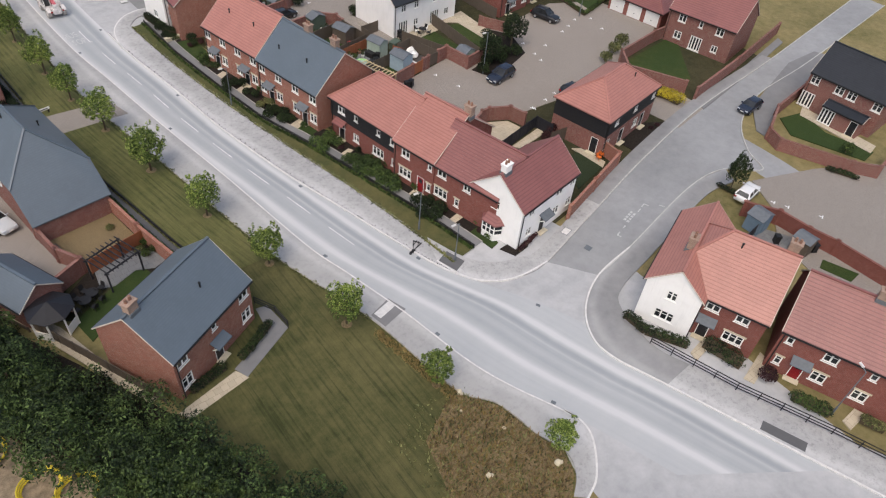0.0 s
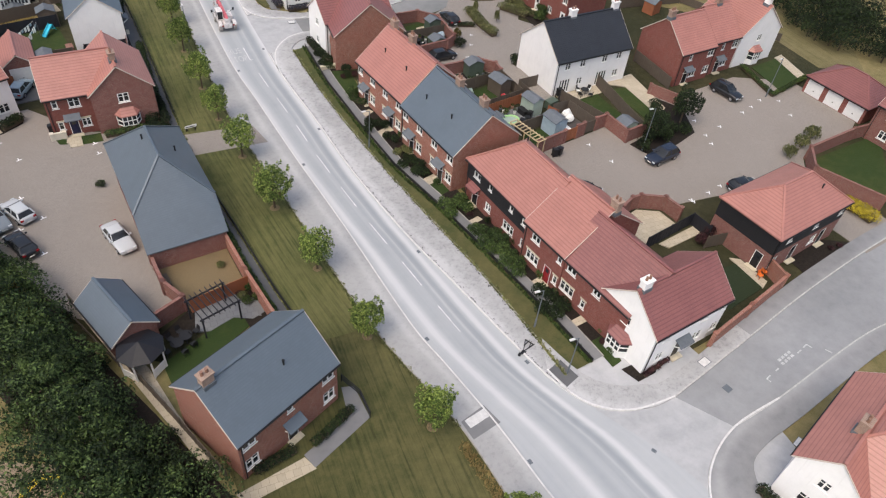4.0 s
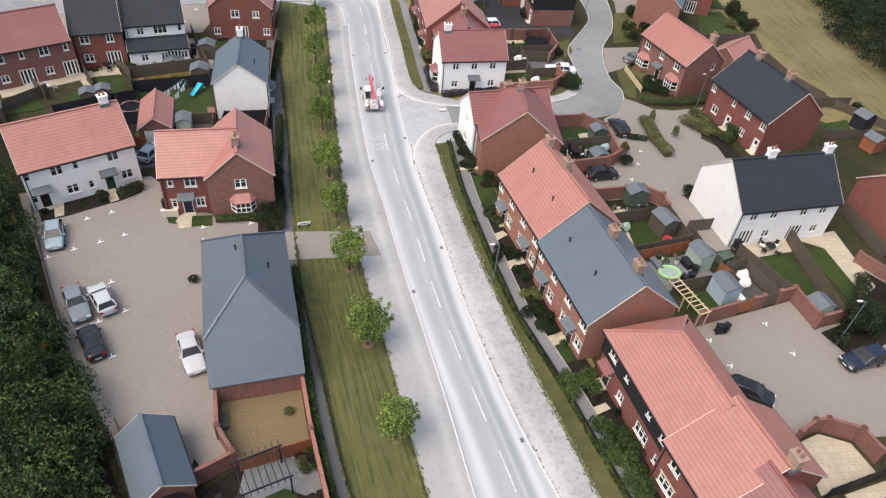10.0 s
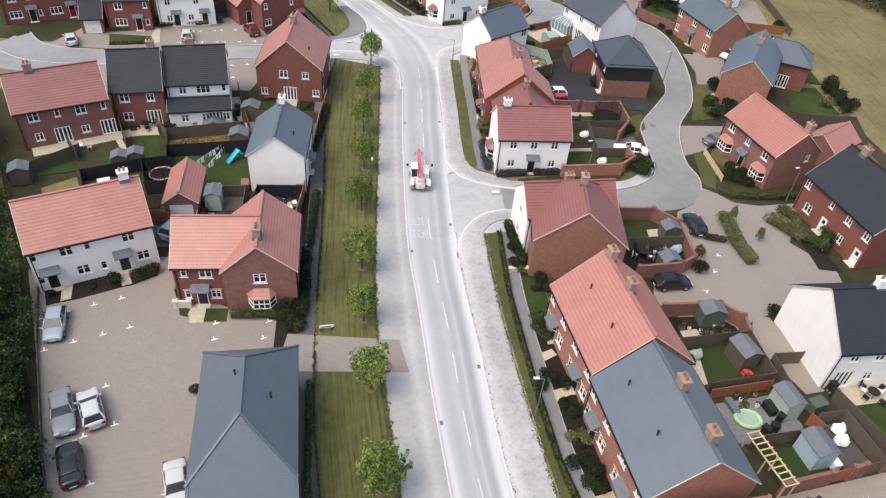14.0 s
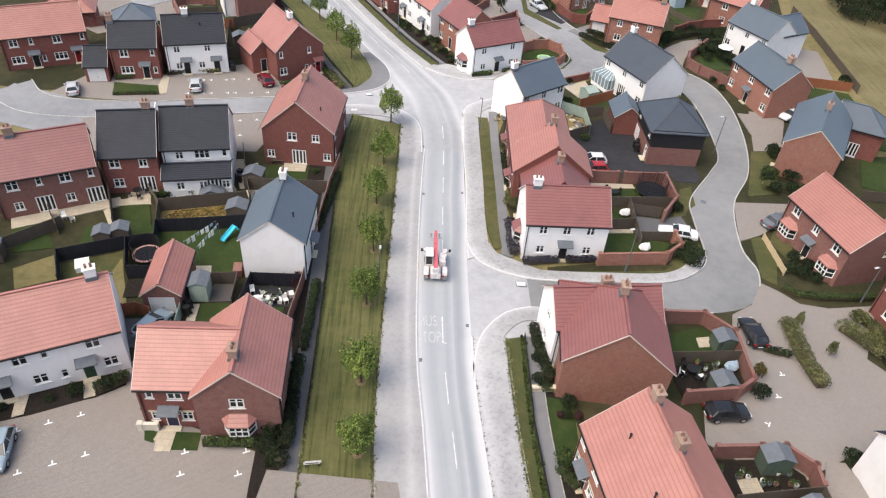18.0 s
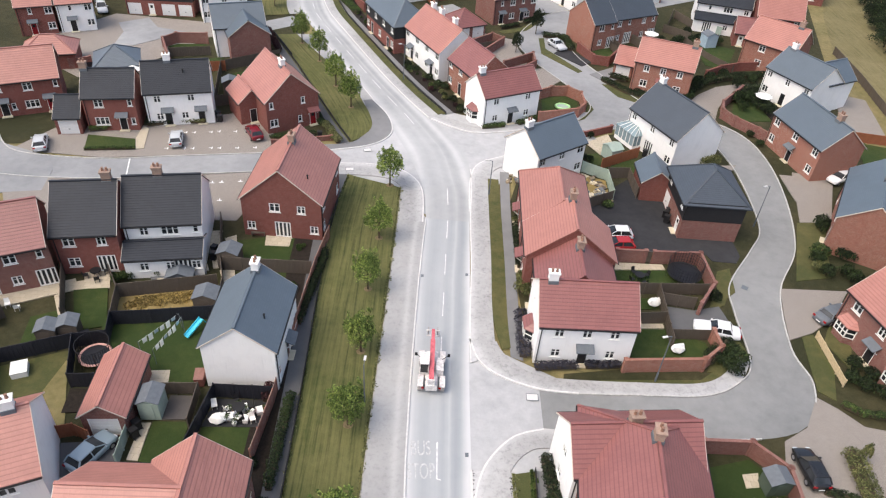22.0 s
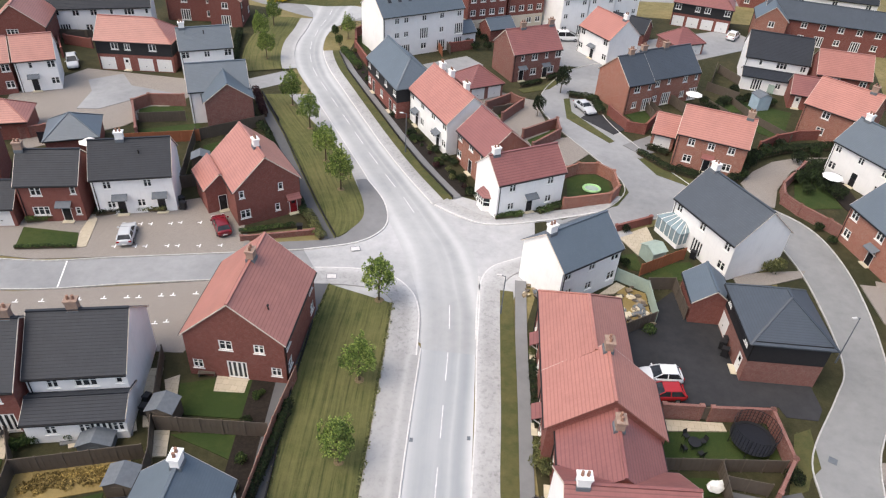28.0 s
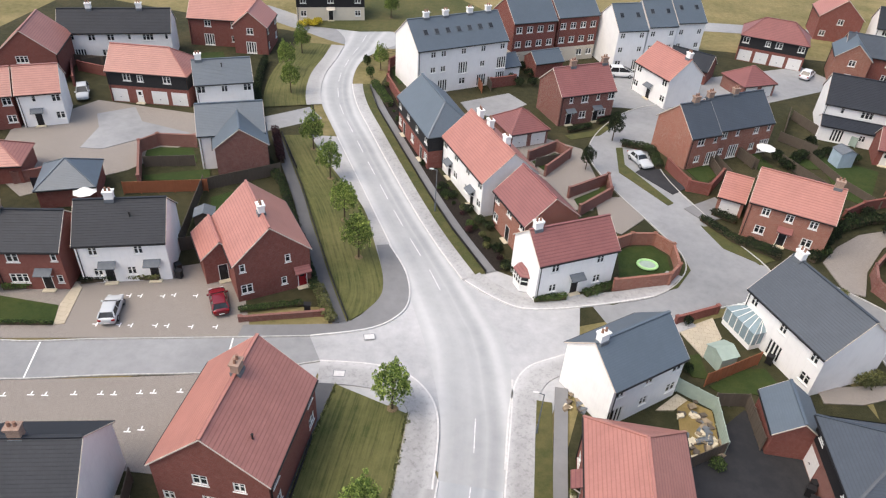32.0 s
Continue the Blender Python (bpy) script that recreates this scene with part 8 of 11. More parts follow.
# ---- telehandler on the haul road ----
def telehandler(x, y, ang):
    """A dusty telescopic handler; its own +x is forwards."""
    t = thing("telehandler", at(x, y, ang, 0.0), "dust-white telescopic handler with a raised red boom", "telehandler")
    bm = bmesh.new()
    box(bm, -2.3, 1.9, -0.55, 0.55, 0.65, 1.15)
    box(bm, -2.4, -1.9, -0.5, 0.5, 0.6, 1.3)
    part("chassis", bm, DUSTY, t)
    bm = bmesh.new()
    solid(bm, [(-0.9, -1.05, 1.65), (0.75, -1.05, 1.5), (0.75, -0.35, 1.6), (-0.9, -0.35, 1.8)], 0.95)
    part("engine_cover", bm, DUSTY, t)
    bm = bmesh.new()
    box(bm, -1.0, 0.55, 0.3, 1.1, 0.7, 1.35)
    part("cab_base", bm, DUSTY, t)
    cab = bmesh.new()
    for px, py in ((-1.0, 1.08), (0.5, 1.08), (-1.0, 0.32), (0.5, 0.32)):
        beam(cab, (px, py, 1.35), (px * 0.86, py, 2.42), 0.08, 0.08)
    box(cab, -0.95, 0.5, 0.28, 1.12, 2.42, 2.5)
    cf = part("cab_frame", cab, DUSTY, t)
    bm = bmesh.new()
    box(bm, -0.94, 0.46, 0.34, 1.06, 1.36, 2.41)
    part("cab_glass", bm, GLASS, cf)
    for px, r in ((-1.55, 0.62), (1.45, 0.62)):
        for s in (-1, 1):
            w = bmesh.new()
            rr = [(math.cos(i * math.tau / 56) * r * (1.07 if i % 4 < 2 else 0.97), math.sin(i * math.tau / 56) * r * (1.07 if i % 4 < 2 else 0.97)) for i in range(56)]
            sa, sb = [w.verts.new((px_, -0.22, pz_)) for px_, pz_ in rr], [w.verts.new((px_, 0.22, pz_)) for px_, pz_ in rr]
            for i in range(56):
                w.faces.new((sa[i], sa[(i + 1) % 56], sb[(i + 1) % 56], sb[i]))
            w.faces.new(sa[::-1])
            w.faces.new(sb)
            wh = part("wheel", w, DUSTTYRE, t)
            wh.matrix_basis = Matrix.Translation((px, s * 0.98, r))
            rm = bmesh.new()
            tube(rm, (0, -0.24, 0), (0, 0.24, 0), r * 0.55, seg=14)
            part("rim", rm, DUSTY, wh)
            fd = bmesh.new()
            for i in range(6):
                a, b = math.pi * (0.15 + i * 0.7 / 6), math.pi * (0.15 + (i + 1) * 0.7 / 6)
                solid(fd, [(px + math.cos(a) * 0.75, s * 0.98 - 0.25, r + math.sin(a) * 0.75), (px + math.cos(a) * 0.75, s * 0.98 + 0.25, r + math.sin(a) * 0.75),
                           (px + math.cos(b) * 0.75, s * 0.98 + 0.25, r + math.sin(b) * 0.75), (px + math.cos(b) * 0.75, s * 0.98 - 0.25, r + math.sin(b) * 0.75)], 0.04)
            part("mudguard", fd, DUSTY, t)
    bm = bmesh.new()
    beam(bm, (-2.2, 0.02, 1.75), (2.3, 0.02, 2.15), 0.42, 0.46)
    part("boom", bm, BOOMRED, t)
    bm = bmesh.new()
    beam(bm, (1.9, 0.02, 2.12), (3.6, 0.02, 2.26), 0.3, 0.34)
    part("inner_boom", bm, BOOMRED, t)
    bm = bmesh.new()
    box(bm, -2.35, -1.95, -0.3, 0.34, 1.1, 1.95)
    part("boom_pivot", bm, DUSTY, t)
    bm = bmesh.new()
    beam(bm, (3.5, 0.02, 2.2), (3.95, 0.02, 1.5), 0.26, 0.26)
    part("boom_nose", bm, BOOMRED, t)
    bm = bmesh.new()
    tube(bm, (-0.6, 0.0, 1.1), (0.9, 0.0, 1.85), 0.08, 0.06)
    part("lift_ram", bm, RIM, t)
    bm = bmesh.new()
    box(bm, 3.95, 4.05, -0.62, 0.66, 1.05, 1.15), box(bm, 3.95, 4.05, -0.62, 0.66, 1.75, 1.85)
    for yy in (-0.6, -0.2, 0.22, 0.62):
        box(bm, 3.96, 4.04, yy - 0.03, yy + 0.03, 1.15, 1.75)
    fc = part("fork_carriage", bm, DUSTY, t)
    for yy in (-0.42, 0.46):
        bm = bmesh.new()
        box(bm, 4.05, 4.11, yy - 0.06, yy + 0.06, 1.02, 1.7), box(bm, 4.11, 5.2, yy - 0.06, yy + 0.06, 1.02, 1.07)
        part("fork", bm, DUSTTYRE, fc)
    for s in (-1, 1):
        bm = bmesh.new()
        beam(bm, (0.5, s * 0.9, 1.6), (0.75, s * 1.45, 1.9), 0.04, 0.04), box(bm, 0.7, 0.78, s * 1.5 - 0.12, s * 1.5 + 0.12, 1.75, 2.1)
        part("mirror", bm, BLACK, t)
        bm = bmesh.new()
        box(bm, -2.48, -2.44, s * 0.75 - 0.12, s * 0.75 + 0.12, 0.95, 1.15)
        part("tail_light", bm, REARLAMP, t)


telehandler(-0.4, 53.3, 93)

# worn lettering and bays painted on the roads
def lettering(word, x, y, ang, w, h, label):
    cu = bpy.data.curves.new("word", "FONT")
    cu.body, cu.extrude = word, 0.002
    tmp = bpy.data.objects.new("word", cu)
    me = bpy.data.meshes.new_from_object(tmp)
    bpy.data.objects.remove(tmp)
    xs, ys = [v.co.x for v in me.vertices], [v.co.y for v in me.vertices]
    for v in me.vertices:
        v.co.x = (v.co.x - min(xs)) / (max(xs) - min(xs)) * w
        v.co.y = (v.co.y - min(ys)) / (max(ys) - min(ys)) * h
    me.materials.clear()
    me.materials.append(WORN)
    k = part("road_lettering", me)
    k.matrix_basis = at(x, y, ang, 0.006)
    tagged(k, label, "road marking", kind="structure")


WORN = plain("nearly_gone_road_paint", srgb(192, 193, 193), 0.8, grain=0.3, scale=5)
lettering("BUS", -1.36, 44.43, 6.5, 1.65, 1.45, "worn white bus stop lettering on asphalt")
lettering("STOP", -1.44, 42.2, 6.4, 2.25, 1.45, "worn white bus stop lettering on asphalt")
dash(0.70, 45.95, 0.94, 42.45, 0.1, "worn white edge of a bus bay")
dash(0.94, 42.45, 1.27, 42.38, 0.1, "worn white edge of a bus bay")
# a marked bay in the side road, its lettering worn away
for x0, y0, x1, y1 in ((32.5, -23.9, 33.1, -23.7), (32.5, -23.9, 32.66, -24.3), (33.9, -23.5, 34.4, -23.36), (37.4, -22.6, 37.95, -22.45), (38.4, -22.28, 39.0, -22.1), (39.0, -22.1, 39.2, -22.6), (40.3, -23.2, 40.6, -23.7)):
    dash(x0, y0, x1, y1, 0.12, "worn white corner of a parking bay", WORN)
for k in range(4):
    x = 35.0 + k * 0.5
    for e in (-0.3, 0.12):
        dash(x, -22.8 + k * 0.13 + e, x + 0.34, -22.71 + k * 0.13 + e, 0.26, "nearly worn away lettering painted on the road", WORN)

# inspection covers and drains
def cover(x, y, ang, w, d, z, mat, label, name="inspection_cover"):
    c = thing(name, at(x, y, ang, z), label, "cover")
    part("frame", stored(("cvframe", w, d), lambda bm: (box(bm, -w / 2, w / 2, -d / 2, -d / 2 + 0.05, 0, 0.012), box(bm, -w / 2, w / 2, d / 2 - 0.05, d / 2, 0, 0.012),
                                                         box(bm, -w / 2, -w / 2 + 0.05, -d / 2 + 0.05, d / 2 - 0.05, 0, 0.012), box(bm, w / 2 - 0.05, w / 2, -d / 2 + 0.05, d / 2 - 0.05, 0, 0.012)), LEAD), None, c)
    part("lid", stored(("cvlid", w, d, mat.name), lambda bm: box(bm, -w / 2 + 0.055, w / 2 - 0.055, -d / 2 + 0.055, d / 2 - 0.055, 0, 0.01), mat), None, c)


for x, y, a in ((28.2, -20.5, 15), (8.9, 51.7, 2), (30.5, -30.0, 20), (-12.5, 92.6, 20), (-14.0, 87.3, 10)):
    cover(x, y, a, 1.1, 0.8, 0.125, KERB, "pale concrete inspection cover in the pavement")
for x, y, a in ((13.0, 4.6, 80), (28.4, -23.5, 15), (33.2, 70.3, 60), (12.0, 100.2, 30)):
    cover(x, y, a, 0.7, 0.7, 0.005, LEAD, "grey iron manhole cover in the road")
for line, s in ((KERB_W, 1), (KERB_E, -1)):
    for i in range(8, len(line) - 1, 13):
        p, q = line[i], line[i + 1]
        n = (q - p).normalized()
        cover(p.x + n.y * 0.35 * s, p.y - n.x * 0.35 * s, math.degrees(math.atan2(n.y, n.x)), 0.42, 0.3, 0.006, LEAD, "dark iron gully grate beside the kerb", "gully_grate")

# folded road-works frame lying on the pavement
fr = thing("roadworks_sign", at(13.75, -13.6, 35, 0.11), "folded dark metal road-works sign frame lying on pavement", "sign")
for x0, y0, x1, y1 in ((-0.7, 0.0, 0.6, 0.45), (-0.7, 0.0, 0.6, -0.45), (0.6, 0.45, 0.5, -0.45), (-0.1, 0.25, 0.7, 0.1), (-0.1, -0.25, 0.7, -0.1)):
    bm = bmesh.new()
    beam(bm, (x0, y0, 0.06), (x1, y1, 0.08), 0.07, 0.06)
    part("bar", bm, BLACK, fr)
for x, y in ((-0.85, 0.0), (-1.2, 0.1)):
    bm = bmesh.new()
    box(bm, x - 0.15, x + 0.15, y - 0.12, y + 0.12, 0, 0.16)
    part("ballast", bm, BLACK, fr)

# small plants in the front beds
R2 = random.Random(5)
for line, lo, hi, n in ((offset(PE, 1.25), 0.5, 3.6, 62), ([Vector(p) for p in ((8.3, 60), (7.9, 66), (7.5, 74), (7.2, 84))], 0.3, 1.2, 16), (offset(NE, 4.2), 0.4, 1.8, 36), (offset(VW, -3.2), 0.1, 1.1, 34)):
    for k in range(n):
        i = R2.uniform(0, len(line) - 1.01)
        p, q = line[int(i)], line[int(i) + 1]
        c = p.lerp(q, i % 1)
        t = (q - p).normalized()
        w = R2.uniform(lo, hi)
        r = R2.uniform(0.28, 0.6)
        shrub(c.x + t.y * w, c.y - t.x * w, r, r * R2.uniform(1.2, 1.9), R2.choice((LEAF_D, LEAF_H, LEAF_H, LEAF_O, LEAF_P, LEAF_D)), "small leafy shrub in a front garden bed")

# boundary fence along the field and bushes by it
fence([(81.3, 27.4), (77.4, 36.6), (73.0, 45.0), (66.2, 53.9)], 1.3, FENCE, "dark timber fence along the field edge")
fence([(68.6, 107), (70.6, 132), (70.8, 145)], 1.5, FENCE, "dark timber fence along the field edge")
for x, y, r, h, mt in ((66.3, 85.3, 1.5, 2.4, LEAF_D), (65.7, 81, 1.4, 2.2, LEAF_D), (67.3, 79.1, 1.1, 1.7, LEAF_P), (63.2, 79.4, 1.2, 1.6, LEAF_O), (46.5, 83.9, 1.2, 1.6, LEAF_D), (43.8, 77.4, 1.3, 1.7, LEAF_H), (42.8, 74.7, 1.0, 1.2, LEAF_O),
                       (47.5, 77.4, 1.0, 1.4, LEAF_D), (44.2, 49.8, 1.1, 1.4, LEAF_O), (44.6, 47.1, 1.0, 1.3, LEAF_O), (48, 45.9, 1.1, 1.6, LEAF_H), (70.2, 51.4, 0.9, 1.4, LEAF_D), (67.5, 110, 1.2, 1.8, LEAF_D), (45.5, 120.1, 0.9, 1.3, LEAF_D),
                       (46.7, 124.6, 1.3, 2.0, LEAF_D), (50, 127.4, 1.1, 1.6, LEAF_D), (47.9, 122.3, 1.0, 1.2, LEAF_H), (39.8, 124.1, 1.3, 1.8, LEAF_D), (42.4, 126.4, 1.2, 1.7, LEAF_D), (45.2, 128.7, 1.1, 1.6, LEAF_D), (47.1, 104.3, 0.7, 1.0, LEAF_H)):
    shrub(x, y, r, h, mt, "dense leafy bush in a garden corner")

# south-west house and its garden
fence([(-22.6, 4.3), (-19.1, -3.5), (-16.2, -9.8), (-13.0, -17.0)], 1.3, FENCE, "low weathered rail fence beside the wood")
patio([(-12.6, -18.5), (-7.3, -17.3), (-6.7, -18.5), (-12.1, -19.5)], "buff paving slabs of a patio", SLAB)
patio([(-7.3, -17.1), (-3.2, -15.1), (-2.9, -12.2), (-1.9, -12.4), (-1.6, -15.7), (-6.8, -18.4)], "grey tarmac garden path", PATHC)
hedge([(-11.0, -17.3), (-7.8, -16.6)], 0.8, 0.9, LEAF_D, "clipped green garden hedge beside a house")
hedge([(-6.4, -16.6), (-2.8, -14.6)], 0.8, 0.9, LEAF_D, "clipped green garden hedge beside a house")
railing([(-2.7, -11.6), (-1.7, -13.6), (-1.6, -15.7)], 0.9)
lawn([(-16.0, -5.0), (-8.9, -1.0), (-7.9, -2.8), (-15.5, -7.9)], "green garden lawn behind a house", LAWN)
patio([(-9.6, 2.1), (-6.2, -1.8), (-8.1, -2.6), (-11.0, -1.3)], "grey stone patio slabs in a garden", GREYSLAB)
patio([(-15.8, -1.9), (-13.2, 0.2), (-11.6, -1.4), (-14.7, -3.5)], "dark brown timber garden deck", SOIL)
patio([(-21.2, 2.6), (-17.1, -5.1), (-15.6, -10.1), (-13.3, -16.2), (-14.0, -16.4), (-16.8, -9.8), (-22.1, 3.0)], "narrow slab path behind the house", SLAB)
gazebo(-17.3, -4.6)
pergola(-11.1, -1.6, 20, 3.4, 2.7)
garden_wall([(-15.5, 7.2), (-14.8, 2.8), (-13.4, 0.4), (-16.2, -1.1)], 1.8, BRICK, "red-brick garden wall with coping")
garden_wall([(-8.7, 8.3), (-7.7, 2.0), (-6.1, -5.6)], 1.8, BRICK3, "red-brick garden wall with coping")
fence([(-12.9, -0.2), (-7.5, 1.2)], 1.7, FENCENEW, "new orange timber fence")
patio([(-15.3, 6.8), (-8.8, 7.9), (-7.8, 1.3), (-12.8, 0.0), (-14.4, 2.6)], "bark chippings in a walled yard", GRAVEL)
bench(-14.5, 4.2, 100)
garden_table(-13.8, -3.2, 20)
garden_table(-14.6, -3.8, 70)
shrub(-7.7, 1.0, 0.5, 0.9, LEAF_H, "rounded dark green garden shrub")
shrub(-7.3, -0.4, 0.5, 0.9, LEAF_H, "rounded dark green garden shrub")
shrub(-8.2, -0.6, 0.5, 0.9, LEAF_H, "rounded dark green garden shrub")
patio([(-12.7, 0.1), (-8.4, 0.7), (-7.3, -2.5), (-9.4, -1.8), (-11.8, -2.8), (-13.0, -2.5)], "grey stone patio slabs in a garden", GREYSLAB)
patio([(-15.6, 6.4), (-16.6, 1.3), (-16.0, 0.4), (-13.3, 1.9), (-14.7, 4.5)], "block paving beside a garage", PAVE)

# west car park
for x, y in ((-35.2, 28.0), (-33.1, 29.1), (-31.0, 30.1), (-28.8, 31.1), (-18.9, 26.3), (-14.5, 26.7), (-19.2, 28.3), (-14.4, 28.8), (-33.2, 24.3), (-31.1, 25.4), (-28.9, 26.4), (-26.8, 27.4), (-26.6, 20.6), (-24.6, 16.8), (-24.6, 11.5), (-26.6, 15.6), (-15.5, 3.6)):
    bay_mark(x, y, 27)
car(-33.2, 27.0, -75, SILVERBLUE, "hatch", "pale blue-silver hatchback parked on block paving")
car(-28.8, 17.5, -64, GREYCAR, "saloon", "grey saloon parked beside the wood")
car(-26.7, 17.9, 120, SILVERCAR, "hatch", "silver hatchback parked beside the wood")
car(-26.4, 12.8, 117, BLACKCAR, "hatch", "glossy black hatchback parked")
car(-18.0, 11.1, -70, SILVERCAR, "saloon", "silver saloon parked beside the slate coach house")
fence([(-37.4, 33.3), (-34.0, 24.9), (-29.0, 13.9), (-25.1, 6.1), (-22.6, 2.6), (-19.3, -4.0)], 0.5, FENCE, "low timber edging beside the wood")
for x, y, r, h in ((-29.8, 10.2, 1.5, 3.2), (-28.4, 8.0, 1.4, 2.8), (-27.0, 5.4, 1.3, 2.4), (-31.4, 13.6, 1.3, 2.6), (-25.9, 2.8, 1.2, 2.2), (-34.0, 18.8, 1.4, 2.4)):
    shrub(x, y, r, h, LEAF_G, "tall bush with yellowing leaves at the wood edge")
shrub(-27.6, 8.3, 0.8, 1.3, LEAF_O, "loose olive green bramble bush")
shrub(-26.6, 7.0, 0.8, 1.3, LEAF_O, "loose olive green bramble bush")
shrub(-25.7, 5.2, 0.8, 1.3, LEAF_O, "loose olive green bramble bush")
shrub_bed(-19.1, 20.4)
hedge([(-9.7, 21.6), (-9.2, 18.0), (-8.5, 12.0), (-7.6, 5.0), (-6.6, -0.5), (-5.4, -5.2)], 0.7, 0.55, LEAF_H, "loose low planting between wall and footpath")

# white pair, L-shaped house and gardens
hedge([(-28.4, 33.6), (-27.4, 34.3), (-26.5, 35.2)], 1.1, 1.2, LEAF_D, "clipped green garden hedge beside a house")
hedge([(-18.0, 29.2), (-13.9, 29.5)], 0.8, 1.0, LEAF_H, "clipped green garden hedge beside a house")
hedge([(-13.4, 29.4), (-12.4, 29.0), (-11.2, 27.6)], 1.2, 1.6, LEAF_D, "clipped green garden hedge beside a house")
shrub(-12.7, 30.7, 1.0, 1.6, LEAF_D, "rounded dark green garden shrub")
shrub(-12.1, 32.4, 1.0, 1.6, LEAF_D, "rounded dark green garden shrub")
patio([(-22.0, 30.2), (-20.8, 30.2), (-20.5, 28.3), (-21.7, 28.2)], "buff paving slabs of a patio", SLAB)
lawn([(-20.7, 30.2), (-18.5, 30.3), (-18.3, 28.6), (-20.4, 28.5)], "green garden lawn behind a house", LAWN)
lawn([(-23.2, 30.3), (-22.1, 30.2), (-22.0, 29.0), (-22.8, 29.2)], "green garden lawn behind a house", LAWN)
lawn([(-36.3, 31.9), (-35.3, 29.8), (-32.8, 30.8), (-29.2, 32.7), (-28.4, 33.0), (-26.4, 34.6), (-27.0, 36.2)], "dark planted bed along a white house", SOIL)
patio([(-34.9, 32.6), (-34.0, 33.0), (-33.4, 30.8), (-34.2, 30.4)], "buff slab path to a black door", SLAB)
patio([(-30.2, 34.7), (-29.3, 35.1), (-28.5, 33.2), (-29.3, 32.8)], "buff slab path to a green door", SLAB)
shrub(-30.1, 33.3, 0.8, 1.2, LEAF_D, "rounded dark green shrub beside a door")
garden_wall([(-23.4, 30.2), (-22.1, 30.3)], 0.8, CREAM, "low pale rendered wall beside a front door")
shrub(-32.0, 32.4, 0.5, 0.6, LEAF_D, "low dark shrub before a white house")
shrub(-35.3, 31.2, 0.5, 0.6, LEAF_D, "low dark shrub before a white house")
fence([(-13.7, 72.3), (-14.0, 66.5), (-14.0, 58.6), (-13.8, 48.4), (-14.0, 42.3)], 1.8, BRICK3, "long brick and timber garden boundary")
fence([(-37.4, 45.9), (-39.3, 49.7), (-33.4, 52.6)], 1.8, FENCEDARK, "navy blue painted timber fence")
fence([(-31.3, 55.8), (-27.8, 56.5), (-22.0, 57.9)], 1.8, FENCEDARK, "navy blue painted timber fence")
fence([(-33.3, 52.4), (-31.5, 48.0), (-29.3, 48.3)], 1.8, FENCEDARK, "dark painted timber panel fence")
lawn([(-30.4, 56.5), (-22.4, 58.5), (-20.7, 50.5), (-25.3, 49.7)], "green garden lawn behind a house", LAWN)
lawn([(-39.4, 55.8), (-37.2, 57.1), (-35.4, 54.4), (-38.5, 52.2)], "green garden lawn behind a house", LAWN)
lawn([(-46.8, 54.4), (-44.1, 56.2), (-41.0, 51.9), (-44.7, 50.6)], "green garden lawn behind a house", LAWN)
lawn([(-37.3, 60.0), (-34.4, 61.0), (-31.9, 55.6), (-34.5, 54.5)], "green garden lawn behind a house", LAWN)
lawn([(-43.4, 48.2), (-40.4, 50.7), (-38.4, 47.1), (-41.7, 45.2)], "dry yellowish garden grass behind a house", ROUGH)
lawn([(-33.7, 47.3), (-33.4, 51.1), (-30.2, 44.2), (-31.2, 43.4)], "dry yellowish garden grass behind a house", ROUGH)
patio([(-47.8, 56.2), (-37.9, 61.7), (-36.9, 60.2), (-46.8, 54.4)], "buff paving slabs of a patio", SLAB)
patio([(-37.7, 61.2), (-34.6, 62.5), (-34.1, 61.0), (-37.1, 60.0)], "buff paving slabs of a patio", SLAB)
patio([(-38.7, 58.9), (-38.2, 59.5), (-35.3, 54.9), (-35.7, 54.4)], "buff paving slabs of a patio", SLAB)
shed(-36.1, 53.3, 15, 1.7, 1.5, 1.7, FENCE, LEAD, "small timber garden shed with felt roof")
shed(-34.5, 54.1, 15, 1.7, 1.5, 1.7, FENCE, LEAD, "small timber garden shed with felt roof")
shed(-23.5, 46.4, 6, 1.7, 2.0, 2.1, PALEGREEN, LEAD, "pale green timber garden shed")
trampoline(-30.7, 51.2, 1.45, PINKPAD)
slide(-23.4, 55.8, 60)
bunting(-27.0, 52.2, -24.8, 56.2)
bunting(-25.4, 51.5, -24.4, 55.8)
fence([(-24.3, 48.1), (-20.4, 48.6), (-20.0, 44.9)], 1.5, FENCE, "weathered brown timber panel fence")
lawn([(-23.2, 45.3), (-20.2, 45.5), (-20.0, 41.0), (-22.9, 41.4)], "green garden lawn behind a house", LAWN)
patio([(-22.8, 48.1), (-20.5, 48.3), (-20.4, 45.8), (-22.6, 45.5)], "grey timber garden decking", DECK)
fence([(-19.4, 41.6), (-19.3, 43.0), (-18.95, 48.4), (-13.9, 48.7)], 1.8, FENCEDARK, "dark painted timber panel fence")
patio([(-24.1, 45.0), (-23.3, 45.1), (-22.9, 41.4), (-23.8, 41.4)], "pale slab path beside a lawn", SLAB)
fence([(-24.6, 43.8), (-24.2, 40.8)], 1.5, PALEGREEN, "pale grey-green painted side fence")
patio([(-29.8, 42.3), (-26.9, 42.8), (-24.7, 43.4), (-24.4, 39.4), (-29.0, 38.6)], "brown asphalt house drive", PATHK)
bin_at(-24.1, 44.4, BLACK)
bin_at(-24.0, 43.6, BLACK)
patio([(-18.8, 48.2), (-14.1, 48.5), (-14.3, 45.7), (-19.1, 45.2)], "dark slabs crowded with garden things", TARMAC)
